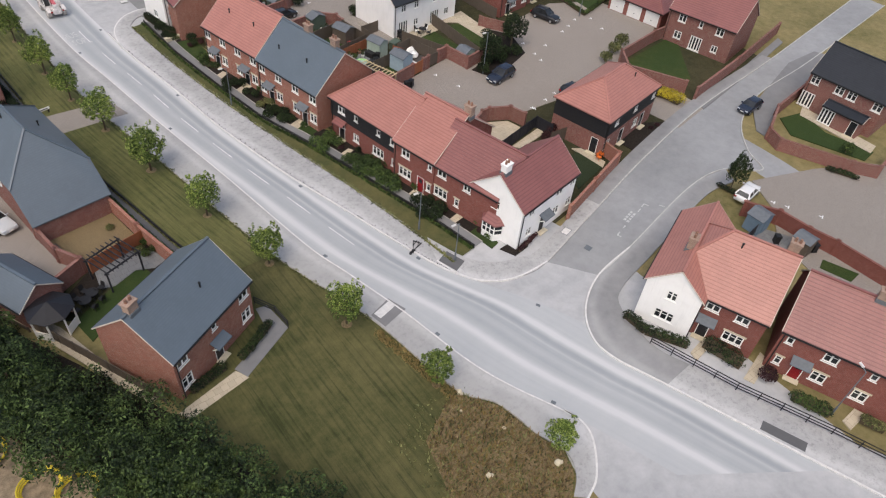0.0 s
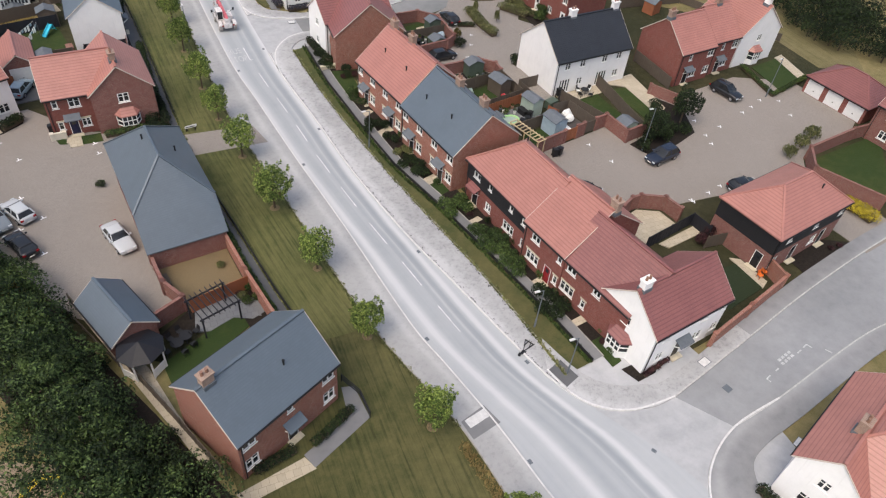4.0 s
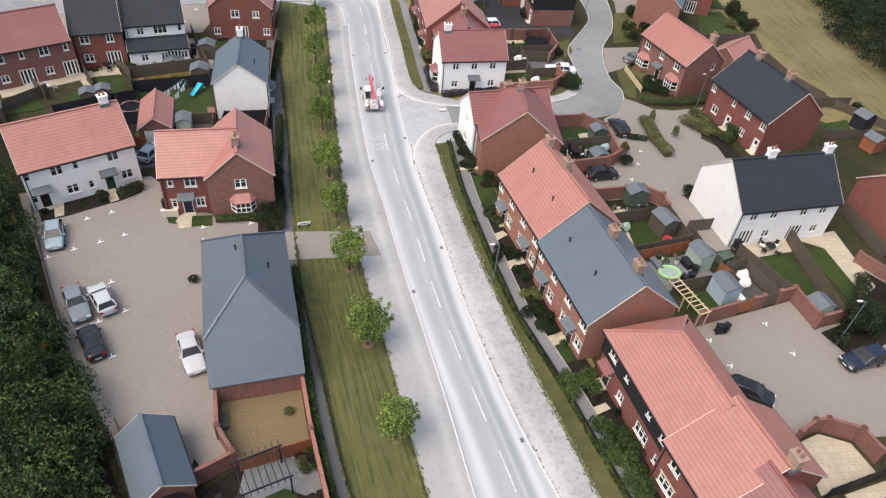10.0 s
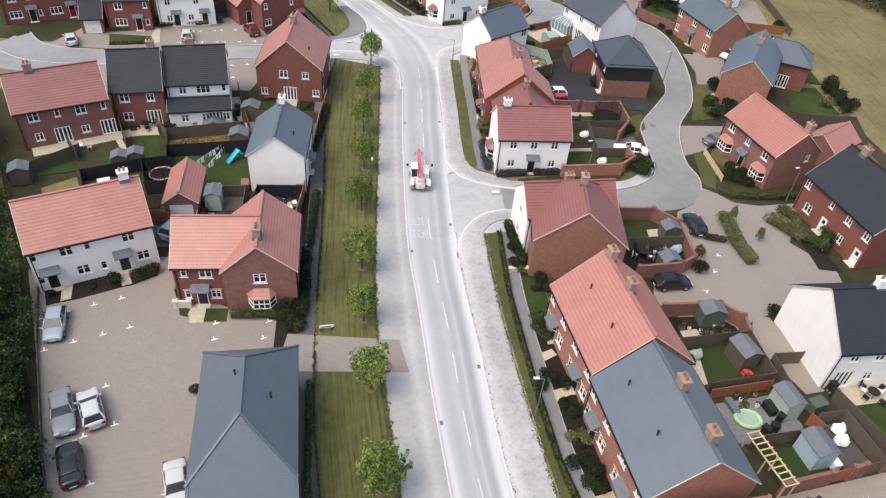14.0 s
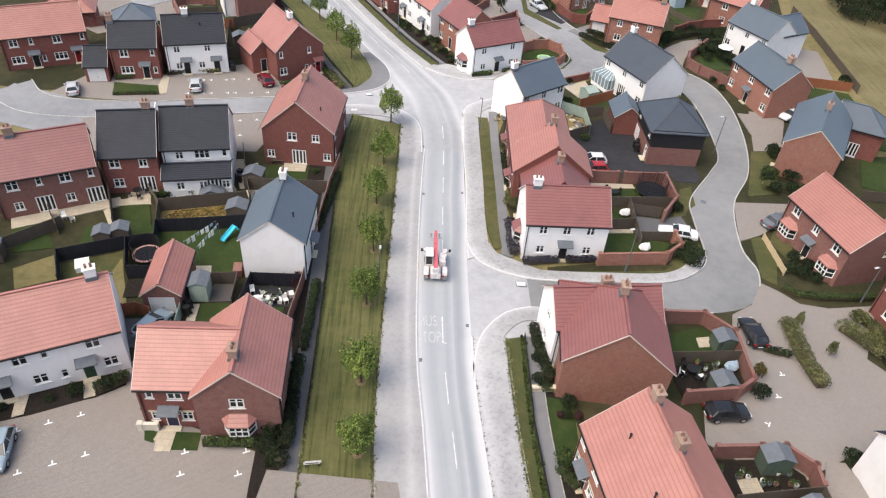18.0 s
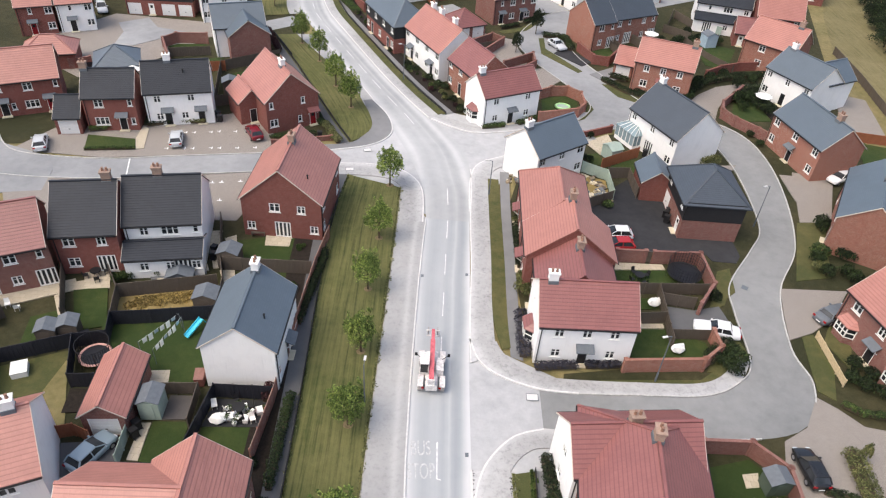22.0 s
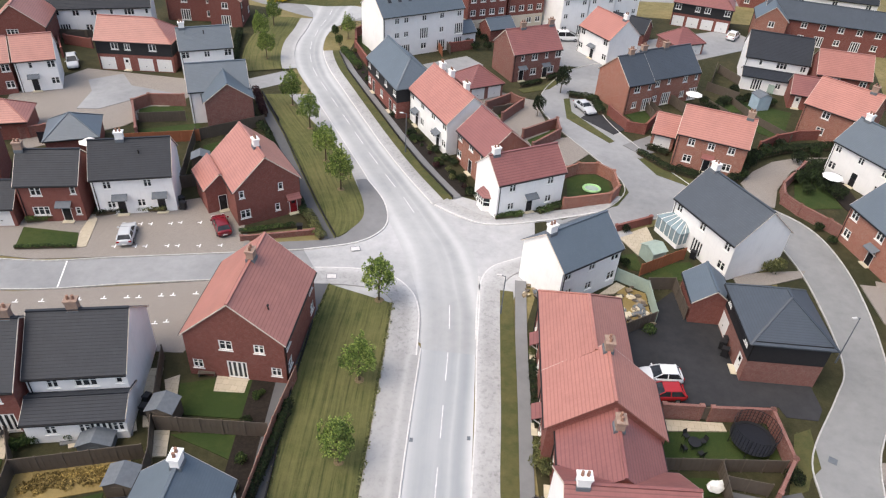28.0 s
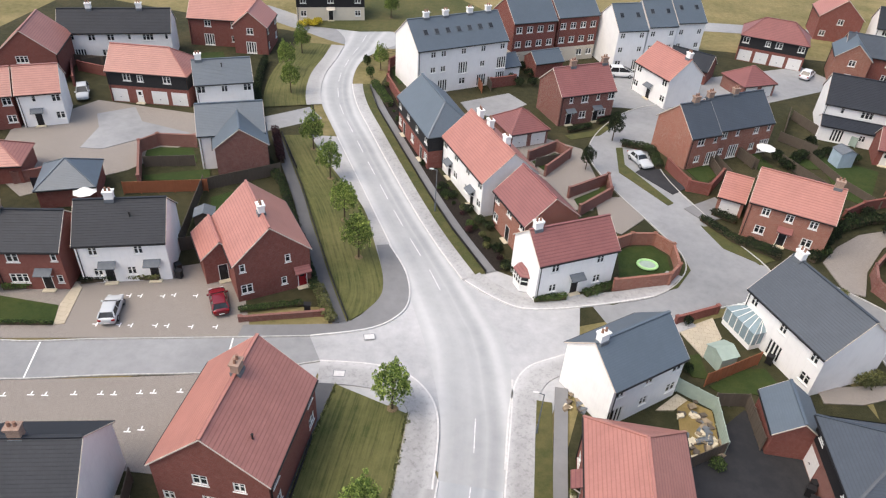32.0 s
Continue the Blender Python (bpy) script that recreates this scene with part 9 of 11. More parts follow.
pot_group(-16.4, 46.6)
garden_table(-16.4, 47.0, 10)
for cx, cy, ca in ((-18.6, 47.2, 20), (-17.4, 47.0, 150), (-16.2, 46.2, 80), (-15.2, 46.9, 240), (-15.0, 46.2, 30)):
    garden_chair(cx, cy, ca, UPVC)
covered_table(-17.8, 45.9)
for cx, cy, ca, cw in ((-16.9, 46.3, 15, 0.5), (-16.0, 47.3, 40, 0.6), (-15.6, 46.2, 5, 0.4), (-14.7, 47.2, 25, 0.5)):
    crate(cx, cy, ca, cw, 0.6, 0.4, UPVC, "white garden box on dark slabs")
hedge([(-12.4, 49.0), (-12.0, 39.9)], 1.2, 1.0, LEAF_D, "tall garden shrubs beside the footpath")
hedge([(-14.6, 57.1), (-14.5, 48.3)], 1.2, 0.9, LEAF_P, "plum and green shrubs beside the footpath")
hedge([(-13.4, 69.2), (-13.9, 58.1)], 1.2, 0.9, LEAF_D, "garden shrubs beside the footpath")
hedge([(-12.1, 38.6), (-11.3, 29.3)], 1.3, 1.2, LEAF_D, "tall garden shrubs beside the footpath")
fence([(-41.6, 55.4), (-47.3, 49.1)], 1.6, FENCE, "weathered grey timber panel fence")
fence([(-43.8, 57.2), (-41.5, 54.1)], 1.6, FENCE, "weathered grey timber panel fence")
shed(-45.9, 49.4, 20, 2.0, 1.8, 1.9, FENCE, LEAD, "small timber garden shed with felt roof")
garden_chair(-42.1, 56.8, 30)
garden_chair(-41.0, 56.5, 200)
garden_table(-36.0, 62.4, 0)
bin_at(-23.4, 31.7, BLACK)
bin_at(-23.1, 31.7, BLACK)
patio([(-22.1, 29.3), (-21.3, 32.5), (-20.7, 32.0), (-20.4, 28.2)], "pale slab path to the front door", SLAB)
car(-26.5, 41.5, 68, SILVERBLUE, "hatch", "blue hatchback in a driveway")

# dark slate pair, red gable house
fence([(-32.4, 59.6), (-23.3, 62.4)], 1.8, FENCE, "weathered grey timber panel fence")
lawn([(-32.1, 57.7), (-32.3, 59.9), (-24.5, 62.8), (-23.6, 59.8), (-30.0, 57.4)], "long dry straw-coloured grass", STRAW)
straw = part("long_straw_grass", leaves("long_straw_grass", [(-31.0 + 0.62 * k, 58.5 + 0.2 * k + 0.3 * math.sin(k * 2.3), 0.1, 0.55, 0.55, 0.16, 130) for k in range(11)] + [(-30.4 + 0.62 * k, 59.5 + 0.2 * k, 0.1, 0.5, 0.4, 0.14, 90) for k in range(9)], 0.2, STRAWLEAF))
tagged(straw, "long flattened straw-coloured grass in a fenced plot", "grass", kind="stuff")
fence([(-32.4, 59.6), (-31.35, 56.0)], 1.8, FENCE, "weathered grey timber panel fence")
lawn([(-23.7, 70.3), (-16.1, 73.2), (-13.8, 67.5), (-22.8, 67.0)], "green garden lawn behind a house", LAWN)
patio([(-21.0, 72.6), (-18.0, 73.1), (-17.8, 70.1), (-20.5, 69.9)], "buff paving slabs of a patio", SLAB)
fence([(-23.5, 65.2), (-14.3, 65.8)], 1.8, FENCE, "weathered grey timber panel fence")
patio([(-25.2, 70.5), (-24.1, 71.3), (-23.3, 68.7), (-24.2, 68.6)], "buff paving slabs of a patio", SLAB)
lawn([(-22.3, 64.9), (-15.0, 66.7), (-14.8, 60.3), (-15.8, 62.9), (-18.8, 63.9)], "green garden lawn behind a house", LAWN)
patio([(-24.0, 65.0), (-22.5, 65.4), (-21.7, 62.8), (-22.8, 62.6)], "buff paving slabs of a patio", SLAB)
shed(-23.2, 66.4, 0, 2.2, 1.8, 1.9, FENCE, LEAD, "small timber garden shed with felt roof")
shed(-23.3, 59.4, 5, 2.2, 1.8, 1.9, FENCE, LEAD, "small timber garden shed with felt roof")
fence([(-26.3, 73.0), (-23.9, 65.5), (-22.6, 62.1), (-21.9, 58.3)], 1.8, FENCE, "weathered grey timber panel fence")
patio([(-27.5, 71.5), (-25.9, 71.9), (-24.2, 65.4), (-24.8, 65.3)], "buff paving slabs of a patio", SLAB)
bench(-21.7, 71.6, 10)
bin_at(-25.2, 66.7, BLACK)
bin_at(-25.4, 67.8, BLACK)
shrub(-31.7, 64.7, 0.6, 1.0, LEAF_H, "rounded dark green garden shrub")
shrub(-31.1, 65.2, 0.6, 1.0, LEAF_H, "rounded dark green garden shrub")
shrub(-33.7, 61.9, 0.6, 1.0, LEAF_H, "rounded dark green garden shrub")
shrub(-33.1, 62.3, 0.6, 1.0, LEAF_H, "rounded dark green garden shrub")
patio([(-30.5, 63.8), (-25.7, 66.0), (-25.1, 64.9), (-29.6, 62.4)], "buff paving slabs of a patio", SLAB)
shed(-27.4, 63.0, 10, 2.6, 1.4, 0.9, LEAD, LEAD, "low grey garden storage box")
fence([(-39.1, 61.9), (-36.0, 55.6)], 1.8, FENCE, "weathered grey timber panel fence")
fence([(-32.4, 59.6), (-34.6, 62.6)], 1.6, FENCE, "weathered grey timber panel fence")
lawn([(-39.3, 60.4), (-38.7, 61.2), (-36.0, 55.6), (-36.2, 55.3)], "green garden lawn behind a house", LAWN)

# close: parking, gardens north of it
lawn([(-50.3, 90.2), (-43.8, 90.2), (-42.6, 87.5), (-48.9, 86.1)], "front lawn edged by a low hedge", LAWN)
hedge([(-48.8, 86.2), (-42.7, 87.5)], 0.5, 0.4, LEAF_H, "clipped green garden hedge beside a house")
patio([(-44.2, 93.9), (-43.1, 93.1), (-41.7, 87.9), (-42.6, 87.5), (-43.75, 90.4)], "buff paving slabs of a patio", SLAB)
bay_mark(-38.7, 88.5, 100)
bay_mark(-36.5, 88.9, 100)
bay_mark(-35.4, 89.1, 100)
bay_mark(-33.1, 89.6, 100)
bay_mark(-32.0, 89.8, 100)
bay_mark(-29.7, 90.2, 100)
bay_mark(-27.4, 90.7, 100)
bay_mark(-37.8, 93.1, 100)
bay_mark(-36.7, 93.3, 100)
bay_mark(-34.5, 93.8, 100)
bay_mark(-33.5, 94.2, 100)
bay_mark(-31.3, 94.6, 100)
car(-38.1, 90.3, 108, SILVERCAR, "hatch", "silver hatchback parked in a marked bay")
car(-28.5, 93.8, 122, DARKRED, "hatch", "dark red hatchback parked by the house")
hedge([(-26.1, 93.3), (-20.4, 95.7)], 0.6, 0.8, LEAF_H, "clipped green garden hedge beside a house")
hedge([(-19.7, 98.4), (-16.7, 93.8)], 0.9, 1.4, LEAF_O, "mixed flowering shrubs in a bed")
hedge([(-43.6, 93.8), (-40.6, 95.0)], 0.8, 0.8, LEAF_D, "clipped green garden hedge beside a house")
hedge([(-39.8, 95.4), (-36.2, 96.1)], 0.7, 0.8, LEAF_O, "clipped green garden hedge beside a house")
hedge([(-50.4, 91.1), (-47.8, 92.1)], 0.8, 0.9, LEAF_H, "clipped green garden hedge beside a house")
bin_at(-34.9, 97.9, BLACK)
bin_at(-34.3, 96.9, BLACK)
bin_at(-19.5, 94.8, BLACK)
garden_wall([(-47.3, 112.4), (-51.8, 120.8), (-50.4, 123.2), (-45.4, 124.1)], 1.8, BRICK, "red-brick garden wall with coping")
lawn([(-50.9, 120.2), (-51.3, 121.4), (-50.0, 122.7), (-45.6, 123.5), (-43.4, 120.2), (-49.4, 117.8)], "green garden lawn behind a house", LAWN)
fence([(-49.3, 117.2), (-43.2, 119.2)], 1.6, FENCE, "weathered grey timber panel fence")
lawn([(-48.5, 115.2), (-41.0, 118.9), (-39.9, 116.4), (-47.6, 114.1)], "green garden lawn behind a house", LAWN)
fence([(-48.4, 110.6), (-38.9, 113.75)], 1.7, FENCENEW, "new orange timber fence")
fence([(-39.3, 113.7), (-31.6, 119.9)], 1.8, FENCE, "weathered grey timber panel fence")
lawn([(-38.0, 112.4), (-35.9, 114.5), (-34.1, 111.8), (-36.1, 108.5)], "green garden lawn behind a house", LAWN)
shed(-35.8, 106.6, 20, 2.2, 1.8, 1.9, FENCE, LEAD, "small timber garden shed with felt roof")
fence([(-36.6, 101.2), (-34.6, 102.3)], 1.8, FENCE, "weathered grey timber panel fence")
fence([(-39.7, 114.4), (-38.2, 108.1), (-36.6, 101.8)], 1.8, FENCE, "weathered grey timber panel fence")
for x, y in ((-43.8, 78.1), (-41.4, 78.6), (-39.2, 79.2), (-38.0, 79.4), (-35.7, 80.0), (-33.5, 80.5), (-32.4, 80.7), (-30.3, 81.3), (-29.2, 81.6), (-27.0, 82.2), (-29.2, 77.3), (-28.2, 77.7)):
    bay_mark(x, y, 10)
car(-68.9, 134.7, -59, SILVERCAR, "suv", "silver off-road car parked beside the coach house")
car(-54.6, 86.3, 116, SILVERCAR, "hatch", "silver hatchback parked in the close")
garden_wall([(-25.5, 92.0), (-17.9, 94.7)], 0.6, BRICK, "low red-brick front wall")
hedge([(-39.0, 131.3), (-44.6, 144.2), (-47.7, 155.9)], 1.4, 1.4, LEAF_D, "tall shrubs behind the footpath")
hedge([(-36.6, 131.0), (-32.4, 122.7)], 1.2, 1.2, LEAF_P, "plum shrubs beside the footpath")
hedge([(-30.4, 117.2), (-19.6, 97.8)], 1.0, 1.2, LEAF_D, "garden shrubs beside the footpath")
garden_wall([(-62.3, 109.5), (-59.7, 111.2)], 1.6, BRICK, "red-brick garden wall with coping")
parasol(-50.9, 107.0)
fence([(-59.4, 108.9), (-52.0, 111.5)], 1.6, FENCEDARK, "dark stained timber panel fence")
fence([(-78.8, 147.4), (-72.7, 148.5)], 1.8, FENCE, "weathered grey timber panel fence")
fence([(-75.0, 144.7), (-71.8, 147.0)], 1.6, FENCE, "weathered grey timber panel fence")
lawn([(-61.3, 155.7), (-56.5, 158.1), (-54.3, 154.3), (-58.4, 151.9)], "green garden lawn behind a house", LAWN)

# east terraces, front gardens
shrub(9.9, 41.0, 0.7, 1.0, LEAF_D, "rounded dark green garden shrub")
shrub(9.8, 38.5, 0.7, 1.0, LEAF_D, "rounded dark green garden shrub")
shrub(10.4, 37.6, 0.7, 1.0, LEAF_D, "rounded dark green garden shrub")
lawn([(11.0, 34.8), (12.8, 33.5), (12.8, 30.2), (11.0, 29.3)], "green garden lawn behind a house", LAWN)
hedge([(11.0, 29.3), (12.3, 27.6)], 0.7, 1.2, LEAF_H, "clipped green garden hedge beside a house")
shrub(11.3, 23.2, 0.7, 1.1, LEAF_D, "rounded dark green garden shrub")
shrub(12.2, 22.7, 0.7, 1.1, LEAF_D, "rounded dark green garden shrub")
shrub(13.0, 22.2, 0.7, 1.1, LEAF_D, "rounded dark green garden shrub")
shrub(10.8, 21.9, 0.7, 1.1, LEAF_D, "rounded dark green garden shrub")
shrub(12.5, 20.1, 0.6, 0.9, LEAF_D, "rounded dark green garden shrub")
shrub(13.2, 19.1, 0.6, 0.9, LEAF_D, "rounded dark green garden shrub")
shrub(12.6, 16.7, 0.6, 0.8, LEAF_O, "rounded dark green garden shrub")
shrub(13.6, 17.0, 0.6, 0.8, LEAF_O, "rounded dark green garden shrub")
shrub(12.3, 14.1, 0.75, 1.2, LEAF_D, "rounded dark green garden shrub")
shrub(13.5, 14.4, 0.75, 1.2, LEAF_D, "rounded dark green garden shrub")
shrub(14.2, 13.6, 0.75, 1.2, LEAF_D, "rounded dark green garden shrub")
shrub(13.3, 12.5, 0.75, 1.2, LEAF_D, "rounded dark green garden shrub")
shrub(14.1, 12.0, 0.75, 1.2, LEAF_D, "rounded dark green garden shrub")
patio([(10.6, 25.7), (12.4, 26.6), (12.8, 25.9), (11.1, 24.8)], "buff paving slabs of a patio", SLAB)
patio([(11.3, 21.4), (13.1, 22.2), (13.4, 21.3), (11.7, 20.3)], "buff paving slabs of a patio", SLAB)
patio([(12.8, 11.1), (15.3, 12.0), (15.6, 10.8), (13.1, 10.0)], "buff paving slabs of a patio", SLAB)
lawn([(13.2, 10.3), (15.6, 10.8), (15.8, 8.7), (13.6, 7.8)], "green garden lawn behind a house", LAWN)
shrub(14.2, 6.3, 0.9, 1.2, LEAF_H, "rounded dark green garden shrub")
shrub(15.1, 5.9, 0.9, 1.2, LEAF_H, "rounded dark green garden shrub")
shrub(16.1, 6.5, 0.9, 1.2, LEAF_H, "rounded dark green garden shrub")
shrub(16.2, 5.1, 0.9, 1.2, LEAF_H, "rounded dark green garden shrub")
shrub(14.2, 4.7, 0.9, 1.2, LEAF_H, "rounded dark green garden shrub")
patio([(14.2, 2.9), (17.0, 3.8), (17.3, 3.2), (14.7, 2.2)], "buff paving slabs of a patio", SLAB)
shrub(15.6, 1.5, 0.95, 1.2, LEAF_H, "leafy green garden shrub")
shrub(16.4, 0.8, 0.95, 1.2, LEAF_H, "leafy green garden shrub")
shrub(17.2, 0.1, 0.95, 1.2, LEAF_H, "leafy green garden shrub")
shrub(17.6, -0.8, 0.95, 1.2, LEAF_H, "leafy green garden shrub")
shrub(15.7, -0.6, 0.95, 1.2, LEAF_H, "leafy green garden shrub")
shrub(16.1, -1.5, 0.95, 1.2, LEAF_H, "leafy green garden shrub")
shrub(16.9, -2.1, 0.95, 1.2, LEAF_H, "leafy green garden shrub")
shrub(17.3, -3.2, 0.95, 1.2, LEAF_H, "leafy green garden shrub")
shrub(17.6, -4.3, 0.95, 1.2, LEAF_H, "leafy green garden shrub")
shrub(16.6, -3.7, 0.95, 1.2, LEAF_H, "leafy green garden shrub")
shrub(17.0, -5.3, 0.95, 1.2, LEAF_H, "leafy green garden shrub")
patio([(16.7, -7.0), (18.9, -6.3), (19.2, -6.9), (17.0, -7.6)], "buff paving slabs of a patio", SLAB)
lawn([(14.9, 2.2), (18.4, 0.3), (18.8, -5.2), (16.7, -6.5), (15.3, -2.7)], "planting bed of bark", SOIL)
lawn([(12.2, 17.0), (15.3, 15.1), (14.7, 12.0), (12.6, 11.5), (11.6, 14.6)], "planting bed of bark", SOIL)
shrub(17.9, -8.3, 0.95, 1.2, LEAF_D, "rounded dark green garden shrub")
shrub(18.6, -9.3, 0.95, 1.2, LEAF_D, "rounded dark green garden shrub")
shrub(19.1, -10.6, 0.95, 1.2, LEAF_D, "rounded dark green garden shrub")
shrub(18.0, -11.3, 0.95, 1.2, LEAF_D, "rounded dark green garden shrub")
shrub(17.1, -10.3, 0.95, 1.2, LEAF_D, "rounded dark green garden shrub")
patio([(17.7, -12.6), (20.9, -11.9), (21.1, -12.7), (17.9, -13.3)], "buff paving slabs of a patio", SLAB)
lawn([(19.6, -15.0), (21.7, -14.6), (21.1, -17.8), (20.0, -18.1)], "green garden lawn behind a house", LAWN)
patio([(20.6, -18.6), (24.9, -18.2), (23.3, -19.9), (21.3, -20.2)], "dark planting bed at the corner", SOIL)
hedge([(22.0, -20.0), (25.0, -19.2)], 0.5, 0.5, LEAF_P, "clipped green garden hedge beside a house")

# east car park and back gardens
car(43.0, 6.5, -169, DARKBLUE, "suv", "dark blue estate car parked on paving")
car(30.2, 3.6, -35, BLACKCAR, "hatch", "black hatchback behind the terrace")
car(61.3, 16.6, -75, BLACKCAR, "suv", "black off-road car parked by the brick terrace")
car(49.0, -1.3, 2, BLACKCAR, "hatch", "black hatchback behind the coach house")
bay_mark(36.0, 11.7, 60)
bay_mark(36.9, 7.9, 60)
bay_mark(29.4, 10.0, 60)
bay_mark(30.1, 6.9, 60)
bay_mark(30.3, 5.2, 60)
bay_mark(41.9, -1.5, 60)
bay_mark(52.1, 9.1, 60)
bay_mark(51.6, 7.3, 60)
bay_mark(55.3, 10.2, 60)
bay_mark(52.8, 12.3, 60)
bay_mark(63.0, 12.9, 60)
bay_mark(65.5, 14.0, 60)
bay_mark(60.8, 12.1, 60)
bay_mark(67.1, 9.6, 60)
bay_mark(68.1, 13.0, 60)
bay_mark(41.8, -1.2, 60)
bay_mark(44.7, -0.7, 60)
bay_mark(46.9, -0.1, 60)
shrub(41.9, 9.0, 1.0, 1.6, LEAF_D, "rounded dark green garden shrub")
shrub(43.8, 10.4, 1.0, 1.6, LEAF_D, "rounded dark green garden shrub")
shrub(45.5, 11.1, 1.0, 1.6, LEAF_D, "rounded dark green garden shrub")
shrub(46.0, 9.8, 1.0, 1.6, LEAF_D, "rounded dark green garden shrub")
shrub(47.7, 10.9, 1.0, 1.6, LEAF_D, "rounded dark green garden shrub")
shrub(49.3, 10.4, 1.0, 1.6, LEAF_D, "rounded dark green garden shrub")
small_tree(44.3, 10.2, 4.2, 1.6)
small_tree(50.5, 12.6, 4.8, 1.9)
garden_wall([(50.6, 19.9), (52.9, 16.1)], 1.5, BRICK, "red-brick garden wall with coping")
hedge([(46.6, 12.6), (49.6, 17.2)], 1.0, 1.8, LEAF_D, "dense dark shrubs in a car park bed")
shrub(52.0, 14.6, 0.9, 1.3, LEAF_H, "leafy shrub in a car park bed")
lawn([(41.0, 10.3), (42.2, 7.4), (43.6, 7.2), (51.0, 10.1), (53.0, 15.4), (50.6, 19.0), (45.0, 11.6)], "planted bed with shrubs", SOIL)
street_lamp(41.8, 8.8, 6, 180)
garden_wall([(40.1, 14.9), (40.7, 10.9), (44.9, 11.8)], 1.8, BRICK, "red-brick garden wall with coping")
fence([(44.5, 24.8), (43.7, 11.9)], 1.8, FENCE, "weathered grey timber panel fence")
fence([(53.9, 28.3), (54.1, 20.2)], 1.8, FENCE, "weathered grey timber panel fence")
lawn([(45.7, 22.3), (48.8, 22.1), (48.8, 14.4), (46.6, 13.8)], "green garden lawn behind a house", LAWN)
patio([(45.6, 23.9), (51.2, 25.1), (50.7, 16.1), (48.9, 14.9), (48.7, 22.1)], "buff paving slabs of a patio", SLAB)
shed(41.9, 12.9, 10, 2.0, 1.8, 1.6, PALEGREEN, LEAD, "small timber garden shed with felt roof")
bin_at(30.5, 10.9, BLACK)
bin_at(31.2, 11.0, BLACK)
bin_at(37.9, 22.8, BLACK)
bin_at(37.7, 21.8, BLACK)
garden_wall([(31.9, -1.2), (33.7, -0.3), (34.9, -0.25), (37.4, -1.4), (37.9, -3.5)], 1.8, BRICK, "red-brick garden wall with coping")
lawn([(32.3, -1.3), (34.5, -0.6), (36.9, -1.7), (37.5, -4.5), (31.7, -6.0)], "sandy paved garden", SLAB)
fence([(31.7, -6.3), (38.9, -4.6)], 1.7, FENCEDARK, "dark stained timber panel fence")
fence([(38.9, -4.6), (39.3, -7.0)], 1.7, FENCEDARK, "dark stained timber panel fence")
shrub(39.6, -6.7, 0.7, 1.5, LEAF_P, "rounded dark green garden shrub")
shrub(37.9, -7.5, 0.7, 1.5, LEAF_P, "rounded dark green garden shrub")
patio([(33.6, -6.1), (39.3, -4.9), (39.5, -6.1), (34.3, -7.0)], "buff paving slabs of a patio", SLAB)
lawn([(36.9, -11.3), (40.3, -11.2), (40.1, -14.9), (34.6, -16.2)], "dark green artificial lawn", DARKLAWN)
patio([(39.6, -10.3), (40.6, -10.9), (41.1, -14.4), (40.0, -15.0)], "buff paving slabs of a patio", SLAB)
fence([(37.9, -8.2), (41.2, -8.4)], 1.7, FENCE, "weathered grey timber panel fence")
garden_wall([(41.8, -15.5), (35.6, -17.4), (29.9, -19.1)], 1.8, BRICK3, "red-brick garden wall with coping")
garden_wall([(41.8, -15.4), (42.0, -12.6)], 1.8, BRICK3, "red-brick garden wall with coping")
lawn([(45.7, -12.6), (51.5, -11.2), (54.6, -12.7), (45.9, -15.2)], "dark soil front bed", SOIL)
shrub(51.4, -12.8, 0.4, 0.5, LEAF_P, "rounded dark green garden shrub")
shrub(52.7, -12.8, 0.4, 0.5, LEAF_P, "rounded dark green garden shrub")
hedge([(58.4, -7.2), (59.5, -9.0), (59.7, -11.0)], 1.3, 2.4, LEAF_Y, "bright yellow flowering shrub")
garden_chair(40.6, -13.7, 0, ORANGE)
garden_chair(41.4, -13.4, 90, ORANGE)
shrub(59.4, 2.2, 1.0, 1.7, LEAF_O, "rounded dark green garden shrub")
shrub(62.6, 3.4, 1.1, 1.7, LEAF_O, "rounded dark green garden shrub")
shrub(65.6, 4.6, 1.2, 1.7, LEAF_O, "rounded dark green garden shrub")
garden_wall([(75.0, 2.9), (70.6, 2.7), (61.5, 1.2), (58.9, -2.2), (62.6, -9.4)], 1.8, BRICK, "red-brick garden wall with coping")
lawn([(62.3, 0.7), (73.8, 2.2), (73.6, -0.1), (66.8, -7.5), (62.9, -8.6), (60.0, -2.3)], "green garden lawn behind a house", LAWN)
lawn([(70.8, 21.9), (78.4, 23.4), (77.4, 17.6), (70.2, 14.7)], "green garden lawn behind a house", LAWN)
hedge([(69.0, 22.3), (67.8, 14.3), (76.7, 16.9)], 0.7, 0.7, LEAF_H, "clipped green garden hedge beside a house")
street_lamp(66.9, 14.5, 6, 200)
patio([(76.6, 23.3), (78.4, 23.8), (77.4, 17.6), (75.6, 17.2)], "buff paving slabs of a patio", SLAB)
garden_wall([(62.6, -11.3), (75.2, -9.2), (91.3, -5.9)], 1.8, BRICK, "red-brick garden wall with coping")
patio([(61.9, -12.2), (74.0, -10.2), (90.2, -7.0), (89.5, -8.3), (73.3, -11.6), (61.6, -13.6)], "plain grey asphalt pavement beside a wall", PATHC)
patio([(68.4, -16.7), (84.2, -12.6), (91.3, -12.7), (92.3, -14.8), (80.3, -17.7), (69.0, -19.9), (63.3, -22.1), (63.4, -20.6)], "plain grey asphalt pavement beside a wall", PATHC)

